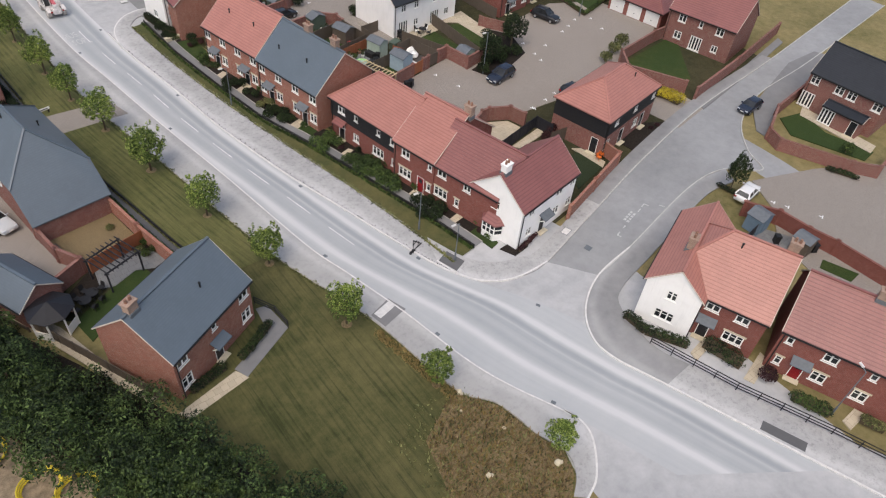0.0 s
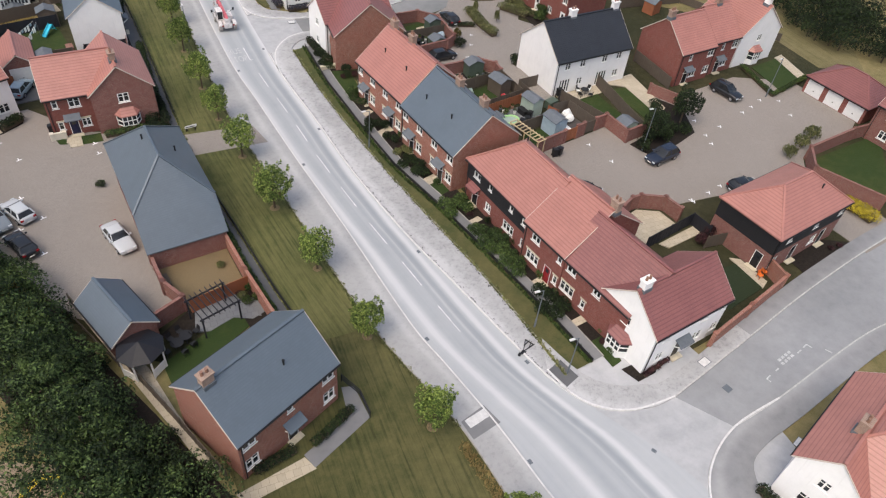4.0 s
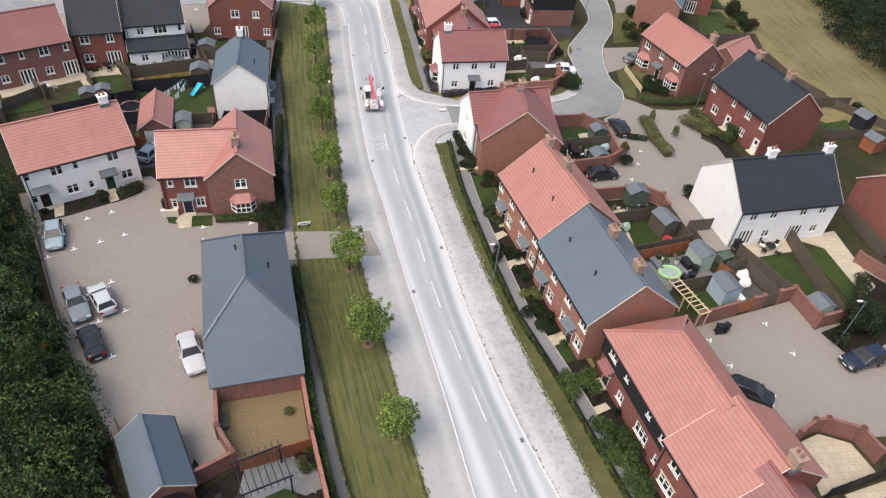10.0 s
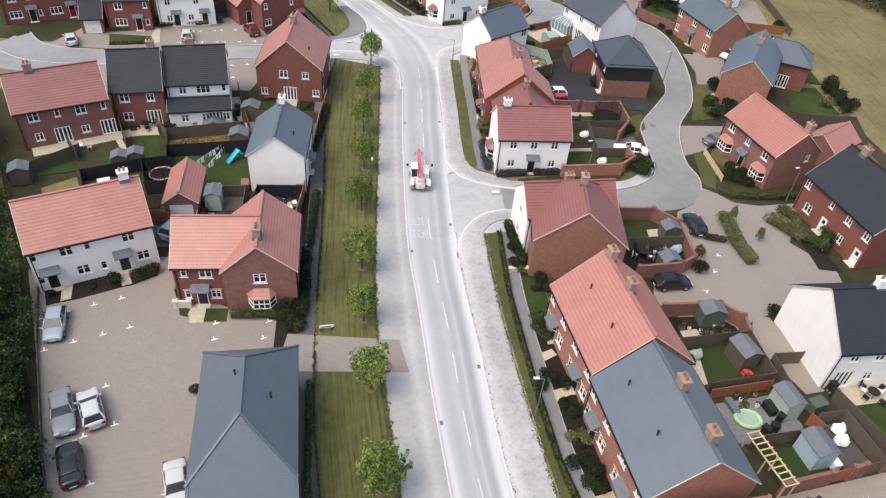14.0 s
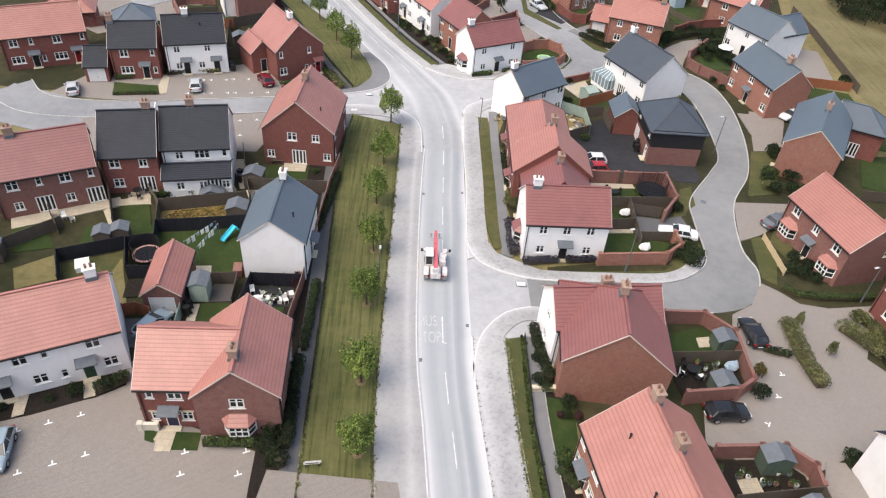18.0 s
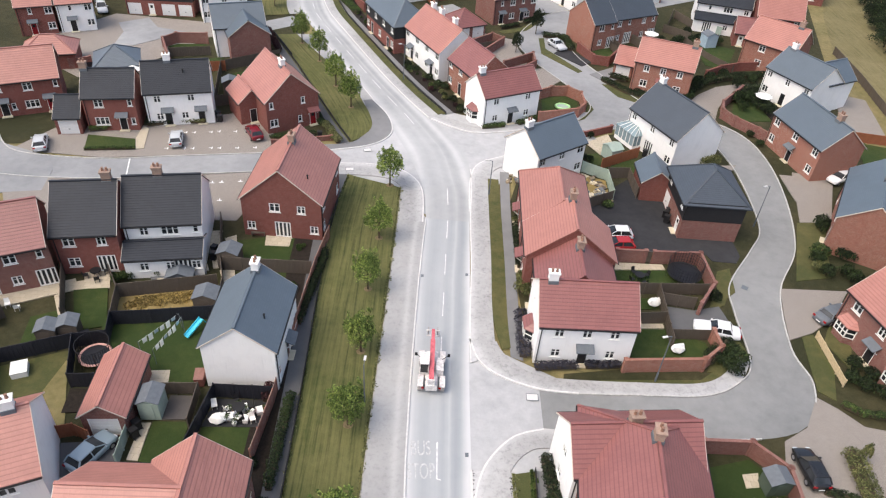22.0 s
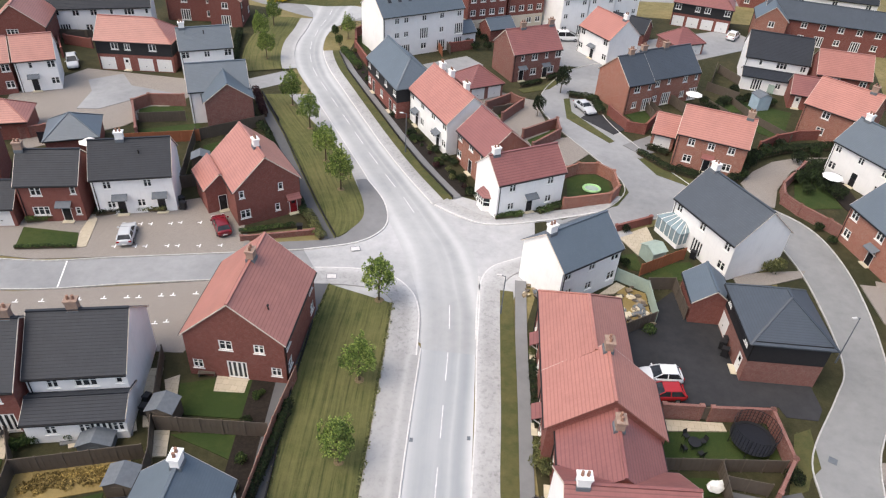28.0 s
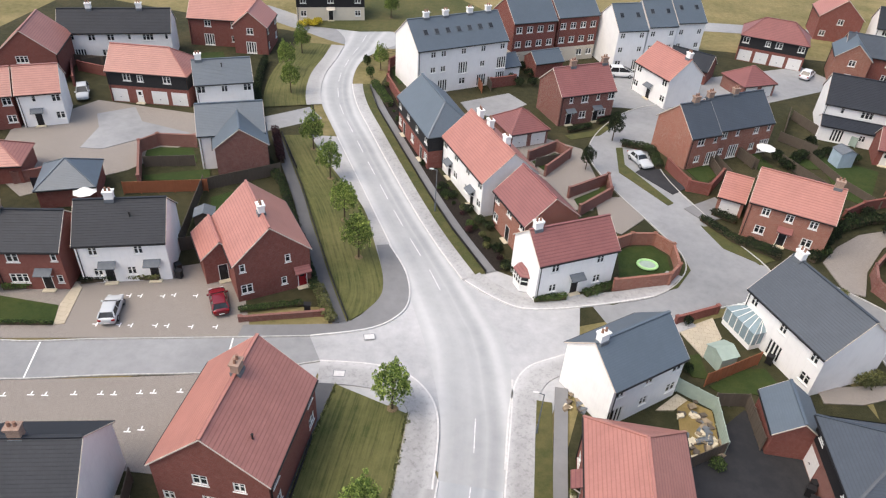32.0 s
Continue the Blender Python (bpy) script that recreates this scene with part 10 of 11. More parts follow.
# walled back gardens of the slate and orange terraces
garden_wall([(28.7, 12.0), (33.0, 13.1)], 1.8, BRICK, "red-brick garden wall with coping")
fence([(33.2, 13.15), (34.9, 13.55)], 1.7, FENCENEW, "brown timber garden gate between walls")
garden_wall([(35.1, 13.6), (36.2, 13.9)], 1.8, BRICK, "red-brick garden wall with coping")
fence([(36.4, 13.95), (38.2, 14.35)], 1.7, FENCE, "weathered timber garden gate between walls")
garden_wall([(38.3, 14.4), (40.0, 14.8)], 1.8, BRICK, "red-brick garden wall with coping")
garden_wall([(24.2, 31.6), (28.0, 32.0), (30.1, 32.2), (32.0, 30.5), (31.9, 28.7)], 1.7, BRICK, "red-brick garden wall round a yard")
fence([(24.5, 27.1), (31.85, 28.45)], 1.7, FENCE, "weathered grey timber panel fence")
fence([(31.9, 28.3), (32.2, 24.9), (32.4, 23.3)], 1.7, FENCE, "weathered dark timber panel fence")
fence([(25.7, 21.8), (32.3, 23.2)], 1.7, FENCE, "weathered grey timber panel fence")
fence([(25.9, 21.3), (31.9, 22.6)], 1.4, FENCENEW, "red-brown timber screen before a fence")
fence([(33.2, 25.6), (36.1, 25.9)], 1.7, FENCE, "dark timber gate across an alley")
fence([(33.1, 25.5), (33.3, 22.2)], 1.7, FENCE, "weathered dark timber panel fence")
fence([(27.8, 16.3), (34.4, 17.5)], 1.7, FENCE, "weathered grey timber panel fence")
fence([(33.9, 18.9), (34.6, 17.6)], 1.6, FENCENEW, "red-brown timber screen beside a shed")
fence([(34.7, 18.9), (37.1, 19.3), (38.2, 14.4)], 1.7, FENCE, "weathered grey timber panel fence")
shed(28.9, 31.0, 5, 2.3, 1.5, 1.9, SHEDGREEN, LEAD, "small grey-green shed in a walled yard")
shed(30.4, 26.0, 17, 1.9, 2.4, 2.0, FENCE, LEAD, "weathered timber shed with a grey felt roof")
shed(32.3, 20.4, 14, 1.7, 2.3, 2.1, PALEGREEN, LEAD, "pale grey timber shed beside a paved yard")
shed(32.9, 15.6, 12, 1.9, 2.4, 2.1, PALEBLUE, LEAD, "pale blue-grey timber shed on a lawn")
patio([(34.0, 32.0), (35.6, 32.0), (37.0, 27.6), (37.3, 22.6), (35.4, 22.2), (33.6, 26.2), (32.5, 28.6)], "worn paving of a rear alley", PAVE)
lawn([(26.6, 27.0), (31.2, 27.9), (31.6, 24.2), (26.4, 23.2)], "green garden lawn behind a house", LAWN)
patio([(25.6, 27.0), (26.6, 27.1), (26.4, 23.0), (25.2, 22.6)], "buff slabs beside a lawn", SLAB)
patio([(25.6, 20.6), (32.1, 22.0), (33.5, 18.9), (33.4, 17.5), (27.8, 16.6), (26.0, 16.8)], "pale grey paved yard behind a house", GREYSLAB)
lawn([(28.7, 15.9), (33.6, 16.9), (33.9, 13.6), (29.3, 12.5)], "green garden lawn behind a house", LAWN)
patio([(34.7, 18.7), (36.9, 19.1), (38.0, 14.5), (35.4, 13.9), (34.7, 16.8)], "dark grey timber decking beside a fence", DECK)
patio([(24.6, 31.3), (29.9, 31.9), (31.6, 30.4), (31.6, 28.6), (24.7, 27.5)], "dark soil and slabs of a walled yard", SOIL)
patio([(25.6, 29.6), (27.4, 29.9), (27.6, 28.4), (25.8, 28.1)], "buff slabs in a walled yard", SLAB)
lean_frame(27.5, 16.4, -74, 9, 1.1)
paddling_pool(28.7, 19.1)
toy_car(30.4, 24.2, 10)
covered_table(36.4, 18.2)
covered_table(36.1, 17.0)
covered_table(26.1, 26.2, PALEGREEN, "pale green")
crate(35.4, 20.6, 20, 1.5, 1.0, 1.0, SHEDGREEN, "dark green plastic storage box in an alley")
crate(31.0, 20.2, 14, 0.7, 1.3, 0.7, BLACK, "black plastic storage box beside a shed")
crate(34.3, 15.0, 12, 0.6, 1.5, 0.8, UPVC, "white chest freezer beside a shed")
crate(27.7, 20.4, 14, 0.6, 1.6, 0.4, LEAD, "low grey planter on paving")
bin_at(29.6, 17.7, BLACK)
bin_at(30.5, 18.0, BLACK)
bin_at(31.4, 19.0, BLACK)
pot_group(25.6, 30.4)
pot_group(29.0, 29.4)
pot_group(29.6, 20.8)
garden_table(41.5, 22.2, 10)
garden_chair(40.8, 22.6, 60)
garden_chair(42.3, 22.5, 240)
shrub(36.1, 32.2, 0.9, 1.5, LEAF_D, "rounded dark green shrub beside an alley")
shrub(25.2, 25.4, 0.7, 1.0, LEAF_H, "leafy shrub against a garden fence")
fence([(37.4, 21.6), (38.3, 19.2), (40.0, 14.9)], 1.7, FENCE, "weathered grey timber panel fence")
lawn([(38.6, 21.0), (43.4, 21.9), (44.0, 13.6), (41.6, 13.0), (40.4, 15.2)], "bright green lawn behind a white house", LAWN)
patio([(37.6, 22.9), (44.4, 24.0), (44.2, 21.9), (37.9, 20.8)], "buff paving slabs of a patio", SLAB)
patio([(48.3, 22.4), (49.4, 22.5), (49.6, 15.6), (48.5, 15.4)], "buff slab path along a lawn", SLAB)

# hedges of the paved court
hedge([(36.3, 48.7), (36.1, 44.1), (36.7, 40.2)], 1.2, 2.0, LEAF_O, "loose pale green hedge in a paved court")
hedge([(32.6, 44.6), (35.0, 44.0)], 0.7, 1.0, LEAF_D, "low dark planting beside a parked car")
shrub(31.0, 41.2, 0.7, 1.6, LEAF_G, "yellowing shrub against a garden wall")
shrub(30.4, 38.8, 1.0, 1.3, LEAF_D, "rounded dark shrub against a garden wall")
shrub(37.3, 48.4, 0.5, 2.0, LEAF_O, "thin young tree in a paved court")
shrub(39.2, 44.6, 0.5, 2.0, LEAF_O, "thin young tree in a paved court")

# south-east corner
hedge([(24.4, -31.9), (24.4, -34.3), (26.3, -37.6)], 0.9, 1.2, LEAF_D, "clipped green garden hedge beside a house")
hedge([(27.9, -38.3), (28.6, -41.8)], 1.1, 2.2, LEAF_D, "clipped green garden hedge beside a house")
shrub(29.3, -43.9, 0.9, 1.4, LEAF_P, "rounded dark green garden shrub")
hedge([(29.4, -46.3), (30.5, -49.2)], 0.8, 1.6, LEAF_H, "clipped green garden hedge beside a house")
hedge([(32.2, -51.1), (32.8, -52.8)], 0.8, 1.2, LEAF_O, "clipped green garden hedge beside a house")
patio([(26.1, -38.2), (28.0, -37.9), (28.1, -38.8), (25.8, -39.1)], "buff paving slabs of a patio", SLAB)
patio([(27.7, -42.7), (31.5, -41.9), (31.3, -42.9), (28.0, -43.6)], "buff paving slabs of a patio", SLAB)
patio([(31.0, -50.2), (33.0, -50.2), (33.2, -51.1), (30.7, -51.1)], "buff paving slabs of a patio", SLAB)
railing([(23.8, -35.4), (24.9, -39.3), (26.0, -43.0), (27.4, -46.5), (28.9, -50.3), (30.3, -54.4)], 1.0)
street_lamp(30.7, -49.3, 6, 60)
garden_wall([(46.9, -29.4), (48.9, -32.4), (49.1, -35.8), (49.7, -38.7), (49.9, -44.8)], 1.8, BRICK2, "red-brick garden wall with coping")
shed(46.2, -31.6, 0, 2.2, 1.8, 2.0, BLUEGREY, LEAD, "small timber garden shed with felt roof")
shed(47.1, -36.5, 0, 1.8, 1.8, 1.9, FENCE, LEAD, "small timber garden shed with felt roof")
fence([(47.4, -31.9), (42.0, -32.6)], 1.6, FENCEDARK, "dark stained timber panel fence")
patio([(46.3, -31.2), (48.4, -34.8), (47.6, -37.3), (44.9, -35.6), (43.7, -32.2)], "cluttered paved yard", GREYSLAB)
lawn([(48.1, -38.7), (49.4, -42.1), (47.5, -42.2), (46.6, -39.2)], "green garden lawn behind a house", LAWN)
bin_at(48.2, -37.4, BLACK)
bin_at(46.0, -34.3, BLACK)
car(50.2, -27.8, 9, WHITECAR, "hatch", "white hatchback with a black roof")
car(67.0, -17.0, -177, DARKBLUE, "hatch", "dark blue hatchback waiting on the side road")
garden_wall([(78.0, -18.6), (68.9, -19.8), (63.0, -22.3), (62.0, -24.5), (65.5, -32.2), (67.4, -34.7), (71.7, -34.0)], 1.6, BRICK, "red-brick garden wall with coping")
lawn([(69.0, -20.6), (73.1, -21.5), (71.3, -25.9), (72.6, -31.9), (69.8, -32.2), (66.6, -23.7)], "green garden lawn behind a house", LAWN)
patio([(74.4, -20.7), (74.2, -31.4), (72.0, -31.8), (72.1, -21.7)], "buff paving slabs of a patio", SLAB)
shrub(69.1, -29.9, 0.9, 1.6, LEAF_H, "rounded dark green garden shrub")
hedge([(63.6, -30.3), (65.0, -33.6)], 0.5, 1.0, LEAF_D, "clipped green garden hedge beside a house")
small_tree(49.3, -26.2, 5.0, 1.2)
hedge([(49.0, -24.8), (49.4, -26.9)], 0.4, 0.9, LEAF_D, "clipped green garden hedge beside a house")
bay_mark(51.1, -28.0, 20)
bay_mark(52.1, -30.4, 20)
bay_mark(52.8, -31.8, 20)
bay_mark(68.4, -34.0, 20)
bay_mark(54.6, -35.0, 20)

# east loop
garden_wall([(23.0, 47.5), (27.2, 47.8), (29.65, 45.5), (29.65, 39.4), (28.0, 38.1), (23.0, 37.2)], 1.7, BRICK, "red-brick garden wall with coping")
fence([(22.0, 41.9), (29.5, 42.8)], 1.6, FENCE, "weathered grey timber panel fence")
lawn([(22.4, 45.6), (27.2, 47.2), (29.2, 45.2), (29.3, 43.2), (22.4, 42.4)], "green garden lawn behind a house", LAWN)
patio([(26.2, 45.6), (27.6, 45.9), (27.3, 44.5), (26.2, 44.3)], "buff paving slabs of a patio", SLAB)
shed(28.4, 44.6, 10, 1.9, 1.5, 1.6, SHEDGREEN, LEAD, "small dark green garden shed")
shed(26.8, 39.0, 10, 2.0, 1.6, 1.6, SHEDGREEN, LEAD, "small dark green garden shed")
lawn([(22.4, 41.6), (29.3, 42.4), (29.3, 39.6), (27.9, 38.4), (23.2, 37.5)], "dark bare soil garden bed", SOIL)
hedge([(9.7, 45.2), (10.2, 41.8), (10.9, 38.6)], 1.0, 1.3, LEAF_D, "dark clipped hedge before a corner house")
garden_wall([(9.4, 37.3), (11.3, 37.5)], 0.5, STONE, "low pale garden wall beside a path")
lawn([(9.9, 36.8), (12.9, 36.4), (12.9, 31.9), (10.9, 30.9)], "rough green front garden grass", LAWN)
shrub(11.4, 30.2, 0.9, 1.2, LEAF_H, "rounded green shrub in a front garden")
shrub(12.4, 36.0, 0.8, 1.2, LEAF_D, "rounded dark shrub in a front garden")
garden_table(24.5, 40.8, 20)
garden_chair(23.5, 40.5, 60)
garden_chair(25.3, 40.2, 200)
pot_group(26.3, 41.2)
covered_table(28.6, 41.8, PALEBLUE, "pale blue")
car(26.5, 36.1, 8, BLACKCAR, "hatch", "black hatchback parked behind gardens")
car(32.0, 46.5, 96, BLACKCAR, "hatch", "black hatchback parked in the lane")
hedge([(42.0, 48.6), (43.4, 46.8), (44.7, 45.0)], 1.1, 2.4, LEAF_O, "loose olive-green shrubs in a bed")
bay_mark(32.2, 38.7, 10)
bay_mark(36.1, 42.3, 10)
bay_mark(30.3, 35.5, 60)
bay_mark(33.5, 41.5, 10)
garden_wall([(17.7, 56.0), (25.4, 57.1), (27.45, 59.1), (27.2, 61.3)], 1.6, BRICK3, "red-brick garden wall with coping")
fence([(19.8, 62.7), (22.9, 63.3)], 1.6, FENCE, "weathered grey timber panel fence")
covered_table(23.5, 59.3)
covered_table(22.3, 65.9)
fence([(23.2, 61.0), (27.1, 61.4)], 1.4, FENCE, "weathered grey timber panel fence")
garden_wall([(19.05, 72.95), (22.35, 73.2)], 1.7, BRICK, "red-brick garden wall with coping")
garden_wall([(23.3, 73.2), (28.64, 73.75), (29.0, 68.6), (26.8, 65.1)], 1.7, BRICK, "red-brick garden wall with coping")
fence([(22.4, 73.2), (23.25, 73.2)], 1.6, FENCE, "weathered timber garden gate between walls")
fence([(18.0, 67.2), (28.4, 68.4)], 1.6, FENCE, "weathered grey timber panel fence")
fence([(23.1, 66.2), (26.5, 65.9)], 1.6, FENCE, "weathered grey timber panel fence")
trampoline(26.4, 71.0, 1.9, BLACK)
car(28.0, 62.4, 170, WHITECAR, "saloon", "white saloon parked in a side bay")
hedge([(26.2, 58.1), (28.9, 60.8)], 1.2, 1.8, LEAF_D, "clipped green garden hedge beside a house")
lawn([(31.0, 73.0), (31.5, 70.0), (30.1, 66.9), (28.2, 65.9)], "grass strip beside the lane", GRASSP)
shrub(29.0, 67.6, 0.9, 1.4, LEAF_D, "rounded dark green garden shrub")
lawn([(15.3, 54.6), (25.1, 55.8), (29.5, 59.7), (30.6, 59.2), (29.1, 56.8), (24.9, 54.8), (17.0, 53.9)], "grass strip beside the lane", GRASSP)
street_lamp(20.6, 55.1, 6, 200)
hedge([(9.3, 55.2), (13.1, 55.9)], 0.8, 1.0, LEAF_L, "low lavender-grey hedge before a white house")
hedge([(14.1, 56.0), (17.4, 56.5)], 0.8, 1.0, LEAF_L, "low lavender-grey hedge before a white house")
hedge([(8.1, 62.6), (8.2, 56.5)], 0.9, 1.6, LEAF_L, "low lavender-grey hedge before a white house")
shrub(8.3, 67.7, 0.9, 1.6, LEAF_O, "rounded dark green garden shrub")
shrub(8.1, 66.2, 0.9, 1.6, LEAF_O, "rounded dark green garden shrub")
shrub(8.8, 65.6, 0.9, 1.6, LEAF_O, "rounded dark green garden shrub")
hedge([(7.8, 77.6), (8.1, 69.9)], 1.0, 1.2, LEAF_D, "clipped green garden hedge beside a house")
rubble(8.3, 88.7)
car(19.6, 77.5, 186, WHITECAR, "hatch", "white hatchback on the black tarmac court")
car(19.5, 75.3, 188, REDCAR, "hatch", "red hatchback on the black tarmac court")
fence([(16.9, 92.0), (20.1, 90.3), (20.3, 85.5)], 1.7, PALEGREEN, "green-grey painted timber garden fence")
fence([(16.5, 82.9), (18.8, 84.5), (20.3, 85.5)], 1.6, FENCE, "rough timber fence round a building yard")
fence([(20.2, 90.9), (23.1, 91.4), (23.5, 86.6)], 1.7, FENCE, "weathered timber fence along an alley")
lawn([(16.9, 91.4), (20.0, 90.2), (20.1, 85.8), (18.4, 84.6), (16.8, 84.8)], "heap of broken paving and soil", STRAW)
rubble(18.6, 88.2)
rubble(18.2, 86.4)
patio([(14.9, 89.2), (17.0, 91.6), (17.9, 91.0), (16.5, 89.5)], "pale slabs beside a white house", SLAB)
shrub(19.5, 84.0, 0.8, 0.9, LEAF_H, "low leafy shrub beside a timber fence")
fence([(19.7, 93.2), (25.3, 97.3)], 1.7, FENCENEW, "new orange timber fence")
shed(21.5, 96.7, -60, 2.2, 1.9, 1.7, PALEGREEN, PALEGREEN, "pale green garden shed")
lawn([(20.2, 93.3), (23.9, 96.3), (26.0, 96.9), (26.8, 95.0), (25.6, 93.0), (24.1, 93.2), (22.0, 91.9)], "green garden lawn behind a house", LAWN)
lawn([(17.7, 96.7), (19.8, 97.5), (20.3, 94.2), (18.7, 94.2)], "green garden lawn behind a house", LAWN)
bin_at(27.0, 83.3, BLACK)
bin_at(26.5, 81.7, BLACK)
bin_at(26.5, 82.7, BLACK)
conservatory(25.2, 101.8, -61)
patio([(18.1, 100.6), (21.9, 103.4), (22.4, 100.4), (20.1, 97.1)], "buff paving slabs of a patio", SLAB)
garden_wall([(17.9, 101.6), (22.4, 104.4)], 1.0, BRICK2, "red-brick garden wall with coping")
shrub(19.1, 101.8, 0.6, 1.1, LEAF_D, "rounded dark green garden shrub")
shrub(17.4, 95.1, 0.6, 1.1, LEAF_D, "rounded dark green garden shrub")
shrub(18.3, 94.8, 0.6, 1.1, LEAF_D, "rounded dark green garden shrub")
bin_at(26.4, 97.7, BLACK)
garden_wall([(12.1, 113.6), (13.9, 115.1), (16.6, 115.7), (18.6, 114.0), (18.9, 110.2), (17.7, 108.1), (11.6, 105.6)], 1.6, BRICK3, "red-brick garden wall with coping")
lawn([(12.4, 113.2), (14.2, 114.6), (16.4, 115.2), (18.1, 113.6), (18.3, 110.4), (17.2, 108.6), (12.3, 106.6)], "green garden lawn behind a house", LAWN)
paddling_pool(15.6, 111.0)
lawn([(11.6, 105.1), (19.0, 109.9), (20.2, 113.4), (20.6, 111.4), (18.8, 107.8), (11.5, 103.2), (8.2, 103.4)], "grass strip beside the lane", GRASSP)
hedge([(8.5, 103.9), (11.3, 106.0)], 0.8, 1.2, LEAF_H, "clipped green garden hedge beside a house")
hedge([(3.1, 101.7), (6.4, 102.9)], 0.7, 1.0, LEAF_H, "clipped green garden hedge beside a house")
shrub(1.7, 104.2, 0.8, 1.2, LEAF_D, "rounded dark green garden shrub")
shrub(0.9, 106.0, 0.8, 1.2, LEAF_D, "rounded dark green garden shrub")
shrub(-0.4, 106.7, 0.8, 1.2, LEAF_D, "rounded dark green garden shrub")
shrub(-1.7, 109.7, 0.8, 1.2, LEAF_D, "rounded dark green garden shrub")
shrub(-3.2, 114.2, 0.8, 1.0, LEAF_D, "rounded dark green garden shrub")
shrub(-4.4, 115.1, 0.8, 1.0, LEAF_D, "rounded dark green garden shrub")
shrub(-6.1, 117.3, 0.8, 1.0, LEAF_D, "rounded dark green garden shrub")
shrub(-8.6, 120.1, 0.8, 1.0, LEAF_D, "rounded dark green garden shrub")
shrub(-10.1, 121.8, 0.8, 1.0, LEAF_D, "rounded dark green garden shrub")
garden_wall([(0.4, 132.2), (4.1, 136.4), (6.15, 134.7), (3.0, 128.7)], 1.6, BRICK, "red-brick garden wall with coping")
lawn([(0.9, 132.2), (4.1, 135.7), (5.5, 134.4), (2.9, 130.0)], "green garden lawn behind a house", LAWN)
garden_wall([(6.3, 123.8), (11.4, 128.8), (11.7, 125.1), (7.7, 119.8)], 1.6, BRICK, "red-brick garden wall with coping")
lawn([(7.0, 123.6), (11.0, 127.8), (11.3, 125.2), (8.0, 121.0)], "green garden lawn behind a house", LAWN)
fence([(1.5, 130.8), (5.2, 133.2)], 1.5, FENCE, "weathered grey timber panel fence")
garage_hip(-1.6, 139.4, 33, 6.6, 6.6)
car(16.2, 136.0, -60, SILVERCAR, "saloon", "silver car parked by a lane")
car(14.6, 168.3, 11, WHITECAR, "van", "white panel van parked")
car(49.7, 178.4, 60, WHITECAR, "suv", "white pickup parked on paving")
garage_hip(36.8, 168.3, 28, 7.0, 6.4)
hedge([(13.9, 140.8), (18.0, 140.1), (18.8, 134.8)], 1.0, 1.8, LEAF_D, "clipped green garden hedge beside a house")
garden_wall([(20.0, 135.2), (22.2, 130.2)], 1.6, BRICK2, "red-brick garden wall with coping")
fence([(25.7, 142.8), (28.5, 134.2)], 1.6, FENCE, "weathered grey timber panel fence")
fence([(29.4, 144.7), (32.4, 138.5)], 1.6, FENCE, "weathered grey timber panel fence")
fence([(37.0, 141.4), (41.9, 133.1)], 1.5, FENCE, "weathered grey timber panel fence")
shed(45.9, 143.5, 20, 2.4, 2.2, 2.3, PALEBLUE, LEAD, "pale blue summer house")
lawn([(42.7, 146.0), (51.2, 142.6), (46.4, 131.6), (43.4, 133.7)], "green garden lawn beside a lane", LAWN)
fence([(41.5, 144.2), (44.2, 136.6), (47.6, 131.4)], 1.2, FENCE, "open weathered timber rail fence")
shrub(43.0, 144.5, 1.0, 1.5, LEAF_D, "dense leafy garden bush")
shrub(44.6, 145.8, 1.0, 1.5, LEAF_D, "dense leafy garden bush")
shrub(45.8, 143.4, 1.0, 1.5, LEAF_D, "dense leafy garden bush")
shrub(48.3, 144.8, 1.0, 1.5, LEAF_D, "dense leafy garden bush")
shrub(38.9, 141.7, 1.0, 1.5, LEAF_D, "dense leafy garden bush")
shrub(40.5, 143.9, 1.0, 1.5, LEAF_D, "dense leafy garden bush")
lawn([(38.9, 142.8), (43.5, 144.9), (43.4, 141.4), (40.8, 140.7)], "green garden lawn behind a house", LAWN)
hedge([(23.2, 122.7), (26.7, 118.5), (31.5, 116.2)], 0.9, 1.3, LEAF_D, "clipped green garden hedge beside a house")
hedge([(24.8, 124.5), (27.5, 123.1)], 0.9, 1.6, LEAF_D, "clipped green garden hedge beside a house")
lawn([(23.0, 121.4), (31.0, 116.6), (29.3, 114.5), (25.1, 116.9)], "grass strip beside the lane", GRASSP)
patio([(21.3, 124.9), (25.8, 128.9), (27.8, 125.2), (23.8, 122.2)], "plain grey asphalt house drive", PATHC)
shrub(38.9, 122.5, 1.2, 1.6, LEAF_D, "rounded dark green garden shrub")
shrub(36.7, 118.2, 1.2, 1.6, LEAF_D, "rounded dark green garden shrub")
shrub(37.3, 123.7, 1.2, 1.6, LEAF_D, "rounded dark green garden shrub")

# east loop, outer side
lawn([(43.6, 84.2), (47.4, 84.8), (43.9, 73.5), (39.6, 72.3)], "grass front garden", GRASSP)
shrub(46.1, 82.8, 1.0, 1.6, LEAF_D, "rounded dark green garden shrub")
shrub(43.1, 76.3, 1.0, 1.6, LEAF_D, "rounded dark green garden shrub")
shrub(43.4, 73.8, 1.0, 1.6, LEAF_D, "rounded dark green garden shrub")
shrub(45.7, 74.1, 1.0, 1.6, LEAF_D, "rounded dark green garden shrub")
shrub(46.3, 73.0, 1.0, 1.6, LEAF_D, "rounded dark green garden shrub")
shrub(46.5, 77.4, 1.0, 1.6, LEAF_D, "rounded dark green garden shrub")
car(41.3, 66.5, 31, LEAD, "saloon", "dark grey saloon on a paved drive")
